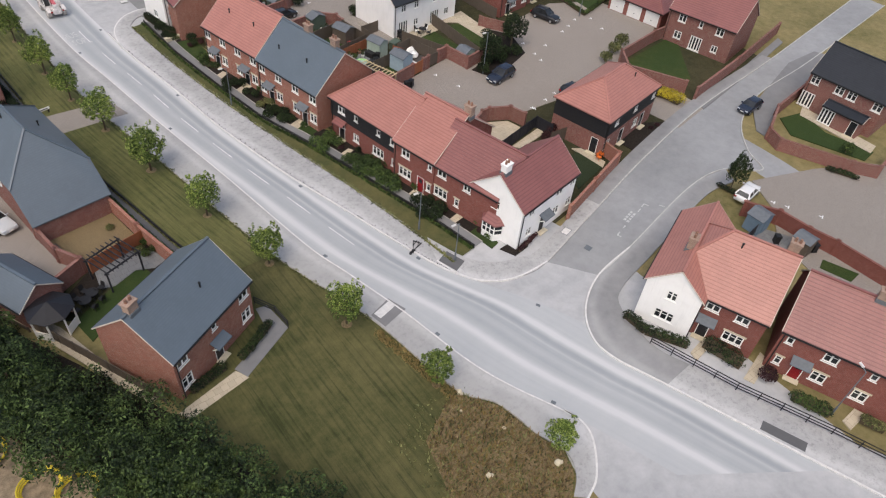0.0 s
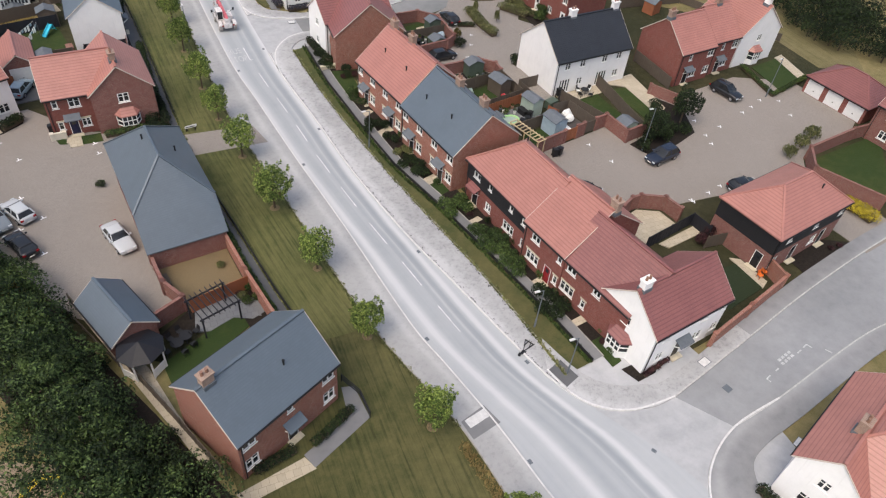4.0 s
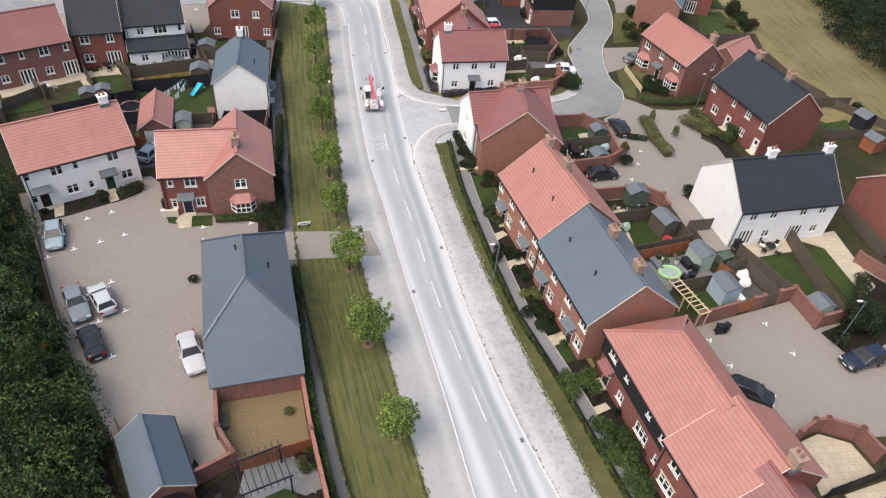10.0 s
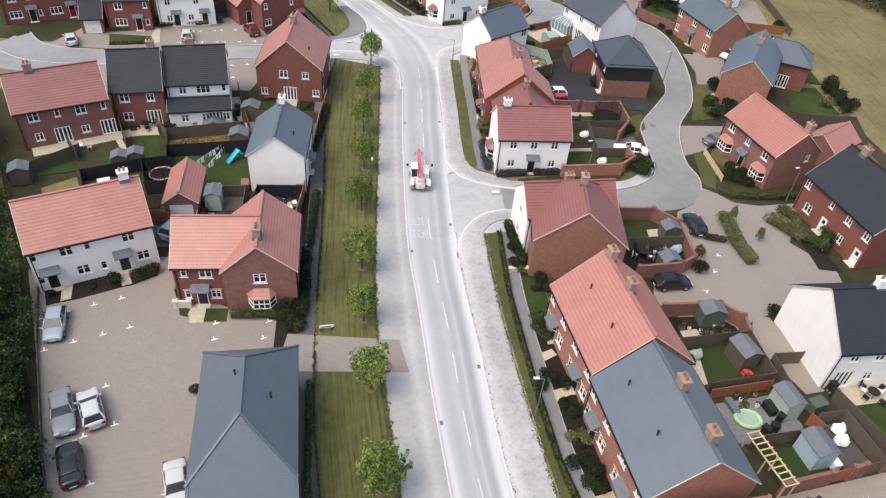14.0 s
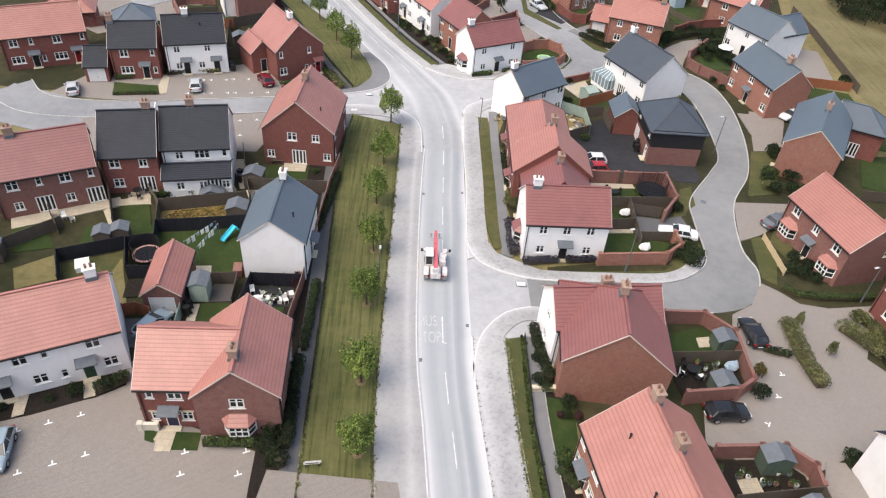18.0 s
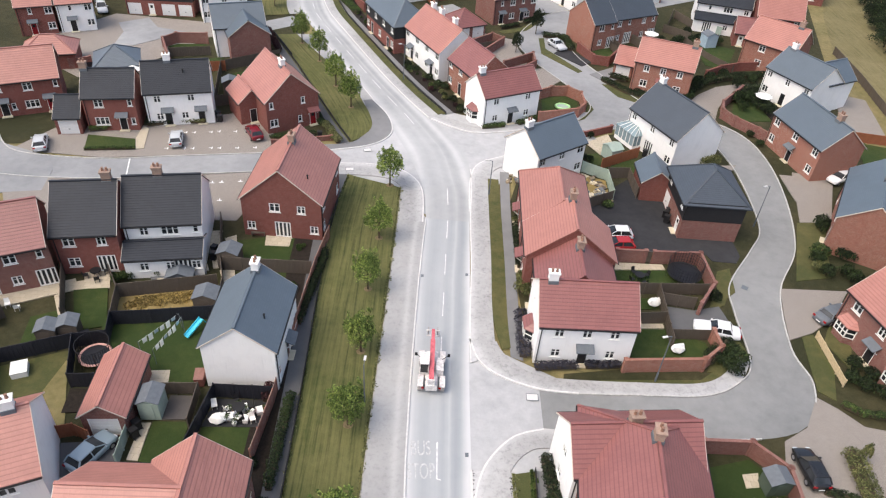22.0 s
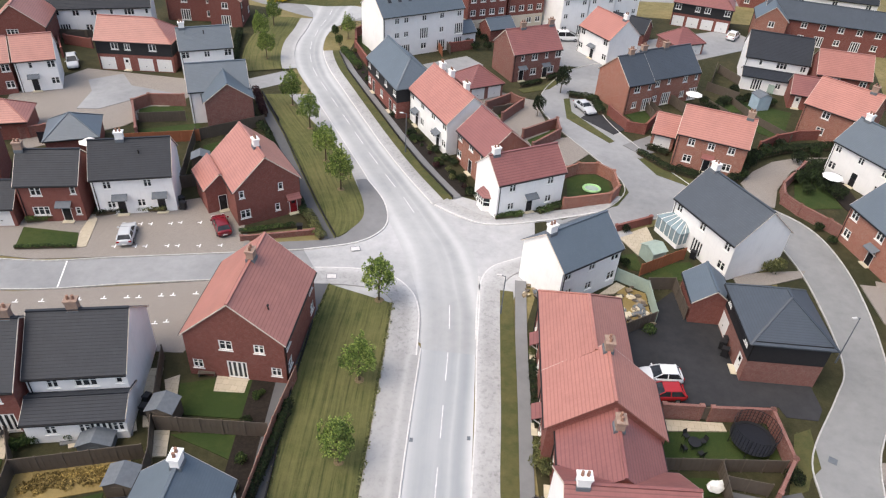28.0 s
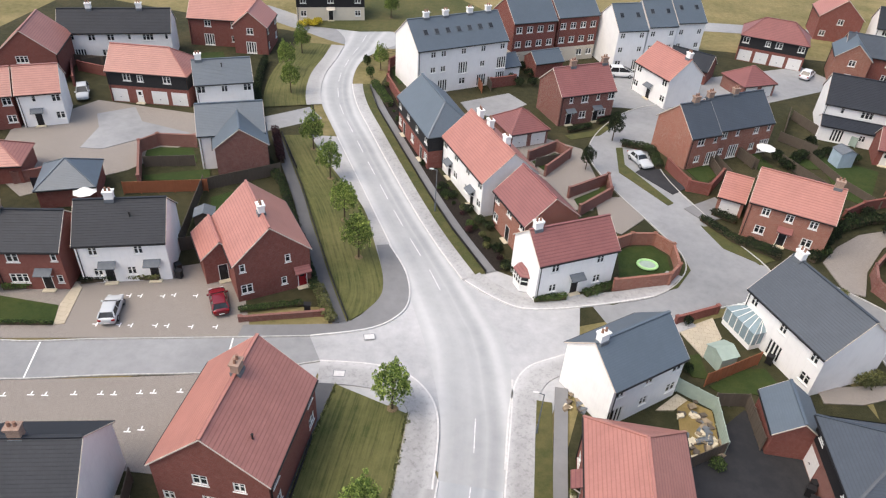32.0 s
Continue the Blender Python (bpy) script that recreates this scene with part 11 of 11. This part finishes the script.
patio([(35.6, 62.4), (36.2, 66.0), (37.2, 70.6), (44.9, 71.2), (41.4, 66.3), (38.4, 63.8)], "brown block-paved drive before a house", PAVE)
patio([(47.1, 96.9), (52.5, 96.0), (48.2, 84.9), (44.0, 84.3)], "brown block-paved drive before a house", PAVE)
car(53.1, 95.7, -143, WHITECAR, "hatch", "white hatchback on a paved drive")
lawn([(37.1, 63.3), (38.4, 63.6), (38.7, 58.6), (37.5, 54.8), (36.1, 55.8)], "dry grass front garden", GRASSP)
fence([(38.5, 63.2), (38.8, 56.7)], 0.9, NEWWOOD, "low pale buff timber board fence before a house")
shrub(39.8, 57.5, 0.9, 1.3, LEAF_D, "rounded dark green garden shrub")
shrub(40.7, 56.7, 0.9, 1.3, LEAF_D, "rounded dark green garden shrub")
shrub(42.0, 56.0, 0.9, 1.3, LEAF_D, "rounded dark green garden shrub")
shrub(40.8, 59.5, 0.9, 1.3, LEAF_D, "rounded dark green garden shrub")
shrub(41.9, 58.2, 0.9, 1.3, LEAF_D, "rounded dark green garden shrub")
hedge([(37.7, 54.2), (39.0, 53.3), (41.8, 53.0), (48.3, 53.7)], 0.7, 0.8, LEAF_H, "clipped green garden hedge beside a house")
for x, y in ((45.0, 118.5), (46.8, 118.6), (48.0, 117.0), (47.2, 120.4), (49.0, 115.3)):
    shrub(x, y, 1.3, 2.0, LEAF_D, "tall dark shrub inside a curved garden wall")
street_lamp(46.0, 53.0, 5, 200)
street_lamp(37.6, 82.5, 6, 200)
shrub(65.2, 84.0, 1.0, 1.8, LEAF_D, "rounded dark green garden shrub")
shrub(65.3, 80.0, 1.0, 1.8, LEAF_D, "rounded dark green garden shrub")
hedge([(65.7, 86.0), (66.4, 82.0), (66.1, 77.8)], 1.4, 1.8, LEAF_D, "dense leafy garden hedge beside a field")
shrub(64.9, 77.1, 1.0, 1.8, LEAF_D, "rounded dark green garden shrub")
lawn([(41.4, 66.7), (42.7, 64.4), (40.5, 59.0), (39.2, 62.6)], "dry grass front garden", GRASSP)
hedge([(44.4, 50.7), (45.6, 48.3)], 0.9, 1.6, LEAF_O, "clipped green garden hedge beside a house")
shrub(46.1, 43.4, 1.0, 1.8, LEAF_H, "rounded dark green garden shrub")
shrub(47.4, 44.6, 1.0, 1.8, LEAF_H, "rounded dark green garden shrub")
hedge([(45.4, 45.9), (46.2, 43.8)], 0.9, 1.0, LEAF_O, "clipped green garden hedge beside a house")
lawn([(44.5, 46.5), (46.0, 44.8), (47.1, 39.6), (44.5, 39.9)], "bare soil of a front garden", SOIL)
garden_wall([(46.5, 122.0), (41.7, 115.5), (40.9, 112.4), (42.2, 109.9), (44.9, 106.9), (47.9, 102.8)], 1.6, BRICK, "red-brick garden wall with coping")
hedge([(47.4, 123.4), (51.3, 124.2)], 1.3, 1.8, LEAF_D, "clipped green garden hedge beside a house")
lawn([(44.4, 118.3), (48.8, 120.2), (48.9, 116.4), (49.0, 112.7), (44.5, 111.8), (43.2, 114.2)], "green garden lawn behind a house", LAWN)
patio([(48.5, 117.3), (51.7, 120.0), (51.8, 114.5), (49.5, 112.1)], "dark brown timber garden decking", SOIL)
shrub(45.5, 119.5, 1.0, 1.6, LEAF_D, "rounded dark green garden shrub")
shrub(48.4, 121.9, 1.0, 1.6, LEAF_D, "rounded dark green garden shrub")
shrub(49.8, 119.3, 1.0, 1.6, LEAF_D, "rounded dark green garden shrub")
shrub(45.3, 115.8, 1.0, 1.6, LEAF_D, "rounded dark green garden shrub")
parasol(48.5, 117.3)
shrub(43.9, 106.9, 0.7, 1.0, LEAF_D, "rounded dark green garden shrub")
shrub(44.6, 104.1, 0.7, 1.0, LEAF_D, "rounded dark green garden shrub")
patio([(45.0, 95.9), (52.5, 95.9), (49.0, 88.9), (45.1, 89.4)], "brown block-paved drive before a house", PAVE)
hedge([(33.4, 109.8), (37.3, 110.5)], 0.9, 1.4, LEAF_O, "pale flowering shrubs in a bed")
patio([(36.6, 116.8), (39.2, 120.5), (42.9, 124.1), (46.8, 126.0), (53.3, 127.6), (53.0, 126.3), (48.6, 124.3), (45.0, 121.7), (41.4, 116.0), (39.7, 111.1), (37.6, 111.5)], "block-paved lane end behind houses", PAVE)
hedge([(35.2, 116.5), (38.1, 121.5), (41.1, 125.0), (45.0, 127.4), (50.3, 129.5), (54.0, 130.3)], 1.1, 1.7, LEAF_D, "long dark green hedge beside a paved lane end")
garden_wall([(41.8, 127.4), (45.0, 130.3), (48.8, 132.4), (54.3, 133.9)], 1.5, BRICK2, "red-brick garden wall with coping")
fence([(64.6, 73.5), (63.3, 68.0), (63.9, 59.5), (66.2, 53.9)], 1.6, FENCE, "weathered brown timber fence along the field edge")
fence([(54.8, 73.3), (64.6, 73.5)], 1.6, FENCE, "weathered brown timber panel fence")

# north gardens and courts
fence([(-12.3, 162.8), (-8.9, 153.7)], 1.7, FENCENEW, "new orange timber fence")
fence([(-10.2, 162.2), (-7.5, 154.9)], 1.6, FENCE, "weathered brown timber panel fence")
fence([(-14.3, 155.8), (-10.0, 156.6)], 1.6, FENCE, "weathered brown timber panel fence")
fence([(-8.1, 166.1), (-4.5, 161.3)], 1.5, FENCE, "weathered brown timber panel fence")
garden_wall([(-7.7, 156.3), (-3.8, 158.9)], 1.7, BRICK2, "red-brick garden wall with coping")
lawn([(-15.1, 160.7), (-12.1, 162.9), (-10.0, 157.5), (-13.8, 155.9)], "green garden lawn behind a house", LAWN)
lawn([(-9.4, 159.8), (-7.2, 163.1), (-4.9, 159.6), (-7.6, 157.3)], "green garden lawn behind a house", LAWN)
patio([(-11.8, 148.9), (-4.4, 154.8), (-1.1, 151.2), (-5.8, 145.1), (-9.7, 145.2)], "plain grey asphalt garage court", ROAD2)
shrub(-5.1, 160.8, 1.0, 1.6, LEAF_D, "dense leafy garden bush")
shrub(-3.1, 158.6, 1.0, 1.6, LEAF_D, "dense leafy garden bush")
shrub(-1.7, 163.1, 1.0, 1.6, LEAF_D, "dense leafy garden bush")
shrub(-0.8, 159.3, 1.0, 1.6, LEAF_D, "dense leafy garden bush")
shrub(-0.2, 165.8, 1.0, 1.6, LEAF_D, "dense leafy garden bush")
shrub(-3.0, 166.0, 1.0, 1.6, LEAF_D, "dense leafy garden bush")
garden_wall([(-25.1, 154.5), (-26.2, 159.9), (-25.2, 162.7), (-23.3, 161.9)], 1.6, BRICK2, "red-brick garden wall with coping")
garden_wall([(-24.9, 153.0), (-21.4, 146.1)], 1.6, BRICK2, "red-brick garden wall with coping")
lawn([(-25.6, 158.5), (-23.7, 160.7), (-21.6, 156.6), (-23.0, 153.1)], "green garden lawn behind a house", LAWN)
hedge([(-26.9, 151.4), (-22.5, 144.1)], 1.2, 1.6, LEAF_H, "loose green shrubs beside the footpath")
shrub(-28.3, 154.3, 0.8, 2.2, LEAF_H, "upright young verge shrub")
shrub(-30.1, 159.1, 0.8, 2.2, LEAF_H, "upright young verge shrub")
railing([(-31.0, 160.6), (-28.4, 164.8), (-24.5, 167.5)], 0.9, "grey metal railing at the junction corner")
hedge([(5.8, 142.9), (9.3, 145.7)], 0.7, 0.9, LEAF_D, "clipped green garden hedge beside a house")
hedge([(10.3, 147.2), (13.6, 151.1)], 0.7, 0.9, LEAF_D, "clipped green garden hedge beside a house")
lawn([(5.4, 141.8), (9.7, 144.6), (13.5, 150.6), (14.2, 149.5), (10.7, 143.3), (6.3, 140.6)], "grass strip beside the lane", GRASSP)
lawn([(13.0, 139.8), (14.0, 140.1), (14.1, 134.9), (20.1, 126.0), (19.3, 125.2), (13.2, 132.4)], "grass strip beside the lane", GRASSP)
patio([(15.5, 133.0), (17.7, 136.2), (22.3, 130.4), (20.2, 128.2)], "black tarmac parking bay beside a wall", TARMAC)
garden_wall([(22.2, 129.8), (24.9, 129.4), (27.4, 134.2)], 1.6, BRICK2, "red-brick garden wall with coping")
fence([(26.1, 139.2), (27.1, 134.1)], 1.5, FENCE, "weathered brown timber panel fence")
fence([(30.7, 142.9), (33.0, 138.6)], 1.5, FENCE, "weathered brown timber panel fence")
fence([(38.3, 149.1), (42.8, 145.5)], 1.6, FENCE, "weathered brown timber panel fence")
fence([(42.2, 159.3), (39.6, 151.4)], 1.6, FENCE, "weathered brown timber panel fence")
fence([(42.3, 158.0), (45.4, 151.8)], 1.6, FENCE, "weathered brown timber panel fence")
lawn([(22.9, 135.6), (26.0, 138.4), (26.9, 135.1), (24.7, 131.9)], "green garden lawn behind a house", LAWN)
lawn([(31.3, 141.6), (34.2, 143.8), (35.7, 140.0), (33.6, 138.5)], "green garden lawn behind a house", LAWN)
parasol(34.3, 141.5)
shrub(37.2, 140.4, 1.0, 1.5, LEAF_D, "dense leafy garden bush")
shrub(39.7, 143.1, 1.0, 1.5, LEAF_D, "dense leafy garden bush")
shrub(36.7, 142.7, 1.0, 1.5, LEAF_D, "dense leafy garden bush")
shrub(37.9, 139.6, 1.0, 1.5, LEAF_D, "dense leafy garden bush")
shrub(43.1, 149.2, 1.0, 1.5, LEAF_D, "dense leafy garden bush")
fence([(45.7, 153.5), (50.0, 150.0)], 1.6, PALEGREEN, "pale green painted timber fence")
hedge([(28.1, 118.9), (31.3, 117.5)], 0.8, 1.2, LEAF_D, "clipped green garden hedge beside a house")
patio([(9.7, 124.5), (13.3, 125.7), (16.0, 121.1), (12.9, 116.8), (10.5, 118.0)], "worn block-paved court entrance", PAVE)
lawn([(23.3, 121.2), (25.5, 122.0), (30.9, 115.8), (28.9, 114.5)], "grass strip beside the lane", GRASSP)
patio([(-63.6, 129.6), (-59.5, 133.2), (-56.2, 129.1), (-48.2, 127.6), (-47.8, 125.9), (-53.7, 124.2), (-57.1, 120.2), (-60.1, 119.7), (-61.0, 125.8)], "plain grey asphalt turning head in the court", ROAD2)
fence([(-79.5, 145.3), (-72.4, 146.3)], 1.7, FENCE, "weathered brown timber panel fence")
garden_wall([(-76.4, 143.7), (-72.3, 137.7)], 1.6, BRICK2, "red-brick garden wall with coping")
garden_wall([(-75.0, 143.4), (-69.7, 142.6)], 1.6, BRICK2, "red-brick garden wall with coping")
lawn([(-58.7, 152.9), (-54.8, 155.3), (-53.5, 153.5), (-57.1, 151.3)], "green garden lawn behind a house", LAWN)
shrub(-46.8, 176.5, 1.1, 1.3, LEAF_Y, "bright yellow shrub beside the far road")
shrub(-45.5, 176.2, 1.1, 1.3, LEAF_Y, "bright yellow shrub beside the far road")
shrub(-47.4, 174.9, 1.1, 1.3, LEAF_Y, "bright yellow shrub beside the far road")
shrub(-45.2, 177.7, 1.1, 1.3, LEAF_Y, "bright yellow shrub beside the far road")
hedge([(-34.6, 122.1), (-30.4, 117.2)], 1.2, 1.4, LEAF_D, "dark garden shrubs beside the footpath")
fence([(-35.3, 130.5), (-30.1, 121.8)], 0.6, FENCEDARK, "low dark timber rail beside the verge")
patio([(30.4, 95.2), (35.3, 96.6), (39.4, 97.5), (38.6, 96.1), (34.3, 94.0), (30.6, 93.4)], "block-paved drive beside a garage", PAVE)
shrub(34.8, 96.7, 1.1, 1.5, LEAF_O, "pale loose garden shrub")
shrub(36.0, 97.3, 1.1, 1.5, LEAF_O, "pale loose garden shrub")

# field-side gardens
lawn([(63.3, 48.1), (67.5, 49.1), (66.5, 46.4), (61.6, 45.7)], "green garden lawn behind a house", LAWN)
shed(68.3, 47.2, 20, 2.4, 2.0, 2.0, FENCEDARK, LEAD, "dark grey timber garden shed")
shed(66.3, 41.6, 20, 2.2, 2.0, 1.9, FENCENEW, LEAD, "red-brown timber garden shed")
fence([(63.4, 52.5), (69.6, 52.6)], 1.6, FENCE, "weathered brown timber panel fence")
fence([(60.5, 44.2), (73.5, 43.4)], 1.6, FENCE, "weathered brown timber panel fence")
patio([(67.3, 46.2), (69.6, 49.5), (70.6, 48.6), (68.6, 45.4)], "grey paved garden corner", GREYSLAB)
lawn([(59.8, 85.2), (64.3, 85.7), (64.4, 77.0), (61.0, 75.0), (56.5, 77.0)], "green garden lawn behind a house", LAWN)
lawn([(60, 88.5), (66, 87), (66.5, 95), (60.5, 95.5)], "green garden lawn behind a house", LAWN)
patio([(60.5, 112), (66, 109), (68.5, 124), (63.5, 126)], "worn block-paved rear drive", PAVE)
lawn([(58.5, 99), (66.5, 97), (67, 106.5), (60.5, 108)], "green garden lawn behind a house", LAWN)
fence([(57.2, 108.6), (67.5, 107.4)], 1.6, FENCENEW, "orange-brown timber panel fence")

# garden of the white corner house
lawn([(18.6, 71.2), (24.5, 72.0), (28.4, 73.3), (28.7, 69.0), (18.4, 67.8)], "green garden lawn behind a house", LAWN)
patio([(18.9, 72.6), (24.5, 73.0), (24.7, 72.1), (18.7, 71.3)], "buff paving slabs of a patio", SLAB)
lawn([(19.9, 66.7), (22.9, 67.05), (22.8, 65.4), (20.0, 64.9)], "green garden lawn behind a house", LAWN)
lawn([(19.3, 61.9), (22.7, 62.3), (26.7, 60.9), (26.8, 59.3), (25.2, 57.7), (18.7, 57.2)], "green garden lawn behind a house", LAWN)
patio([(19.0, 62.6), (22.8, 63.1), (22.8, 62.4), (19.0, 61.9)], "buff slab path beside a lawn", SLAB)
patio([(23.3, 65.9), (26.5, 65.6), (29.4, 66.6), (30.3, 62.5), (28.3, 61.5), (23.3, 61.2)], "dark asphalt parking bay beside a fence", PATHK)
lawn([(28.3, 61.3), (30.2, 61.7), (30.9, 59.3), (29.7, 57.4), (25.9, 56.9)], "rough grass bank beside the lane", GRASSP)
shrub(28.8, 59.7, 1.1, 1.2, LEAF_D, "low dense bush on a grass bank")
shrub(29.4, 58.7, 1.1, 1.2, LEAF_D, "low dense bush on a grass bank")
shrub(27.9, 58.3, 1.1, 1.2, LEAF_D, "low dense bush on a grass bank")
shrub(28.5, 57.3, 1.1, 1.2, LEAF_D, "low dense bush on a grass bank")
lawn([(30.7, 72.7), (32.3, 73.5), (31.9, 69.3), (29.4, 66.9), (29.2, 68.2)], "rough grass bank beside the lane", GRASSP)
garden_table(21.3, 69.9, 5)
fence([(23.0, 67.7), (22.95, 59.6)], 1.6, FENCE, "weathered grey timber panel fence")

# gardens beside the navy fence
fence([(-33.3, 52.6), (-30.6, 53.4), (-31.3, 55.7)], 1.8, FENCEDARK, "navy blue painted timber fence")
lawn([(-32.6, 51.6), (-30.6, 53.1), (-31.0, 55.5), (-22.4, 57.5), (-20.6, 49.4), (-24.2, 48.5), (-28.4, 51.8)], "dark green lawn with play things", LAWN)
lawn([(-39.0, 49.4), (-33.7, 52.2), (-31.8, 47.6), (-31.4, 45.0), (-33.2, 44.2), (-37.2, 46.2)], "dry patchy garden grass behind a house", GRASSP)
patio([(-25.8, 50.6), (-23.9, 50.9), (-23.5, 49.3), (-25.4, 49.0)], "buff slabs at a lawn's edge", SLAB)
patio([(-31.5, 47.8), (-29.7, 48.0), (-29.5, 45.5), (-31.0, 45.2)], "dark soil bed inside a timber edge", SOIL)
crate(-36.6, 49.1, 25, 1.3, 1.5, 0.6, UPVC, "white garden storage chest on dry grass")
crate(-20.8, 50.0, 10, 0.8, 1.3, 0.9, BRICK2, "dark red storage box beside a white house")
crate(-33.2, 53.9, 30, 0.9, 0.6, 0.5, BLACK, "dark box beside a navy fence")
fence([(-29.9, 42.8), (-28.7, 43.2), (-27.2, 42.7)], 1.6, FENCENEW, "brown curved timber gate beside a garage")
lawn([(-19.0, 45.2), (-14.3, 45.8), (-13.9, 41.8), (-19.1, 41.4)], "green garden lawn behind a house", LAWN)
lawn([(-32.7, 56.7), (-26.8, 58.2), (-25.0, 59.0), (-23.0, 54.6), (-26.5, 52.8), (-31.3, 52.6)], "green garden lawn behind a house", LAWN)
patio([(-31.5, 64.3), (-25.7, 65.7), (-25.2, 64.4), (-30.4, 62.6)], "grey stone patio behind a house", GREYSLAB)
shrub(-32.5, 63.4, 0.6, 1.0, LEAF_H, "small leafy patio shrub")
shrub(-31.8, 63.8, 0.6, 1.0, LEAF_H, "small leafy patio shrub")
shrub(-31.1, 64.5, 0.6, 1.0, LEAF_H, "small leafy patio shrub")
shrub(-30.0, 63.5, 0.6, 1.0, LEAF_H, "small leafy patio shrub")
shrub(-32.6, 62.6, 0.6, 1.0, LEAF_H, "small leafy patio shrub")
lawn([(-37.3, 60.0), (-34.1, 60.8), (-32.5, 57.0), (-35.3, 56.2)], "green garden lawn behind a house", LAWN)
patio([(-37.4, 62.7), (-35.2, 63.5), (-33.9, 60.8), (-36.4, 60.3)], "buff paving slabs of a patio", SLAB)
lawn([(-23.7, 70.4), (-15.9, 72.2), (-14.7, 68.4), (-22.6, 67.0)], "green garden lawn behind a house", LAWN)
lawn([(-19.5, 65.2), (-15.6, 66.0), (-15.3, 62.2), (-16.3, 63.2)], "green garden lawn behind a house", LAWN)
street_lamp(9.9, 18.9, 5, 180)
street_lamp(15.5, -11.8, 5, 180)
street_lamp(15.7, -17.4, 5, 180)
street_lamp(-6.0, 49.3, 5, 90)
street_lamp(-10.2, 116.2, 6, 180)
street_lamp(4.4, 84.3, 5, 180)
verge_sign(-8.8, 27.9, 10)
verge_sign(-8.9, 27.8, 10)
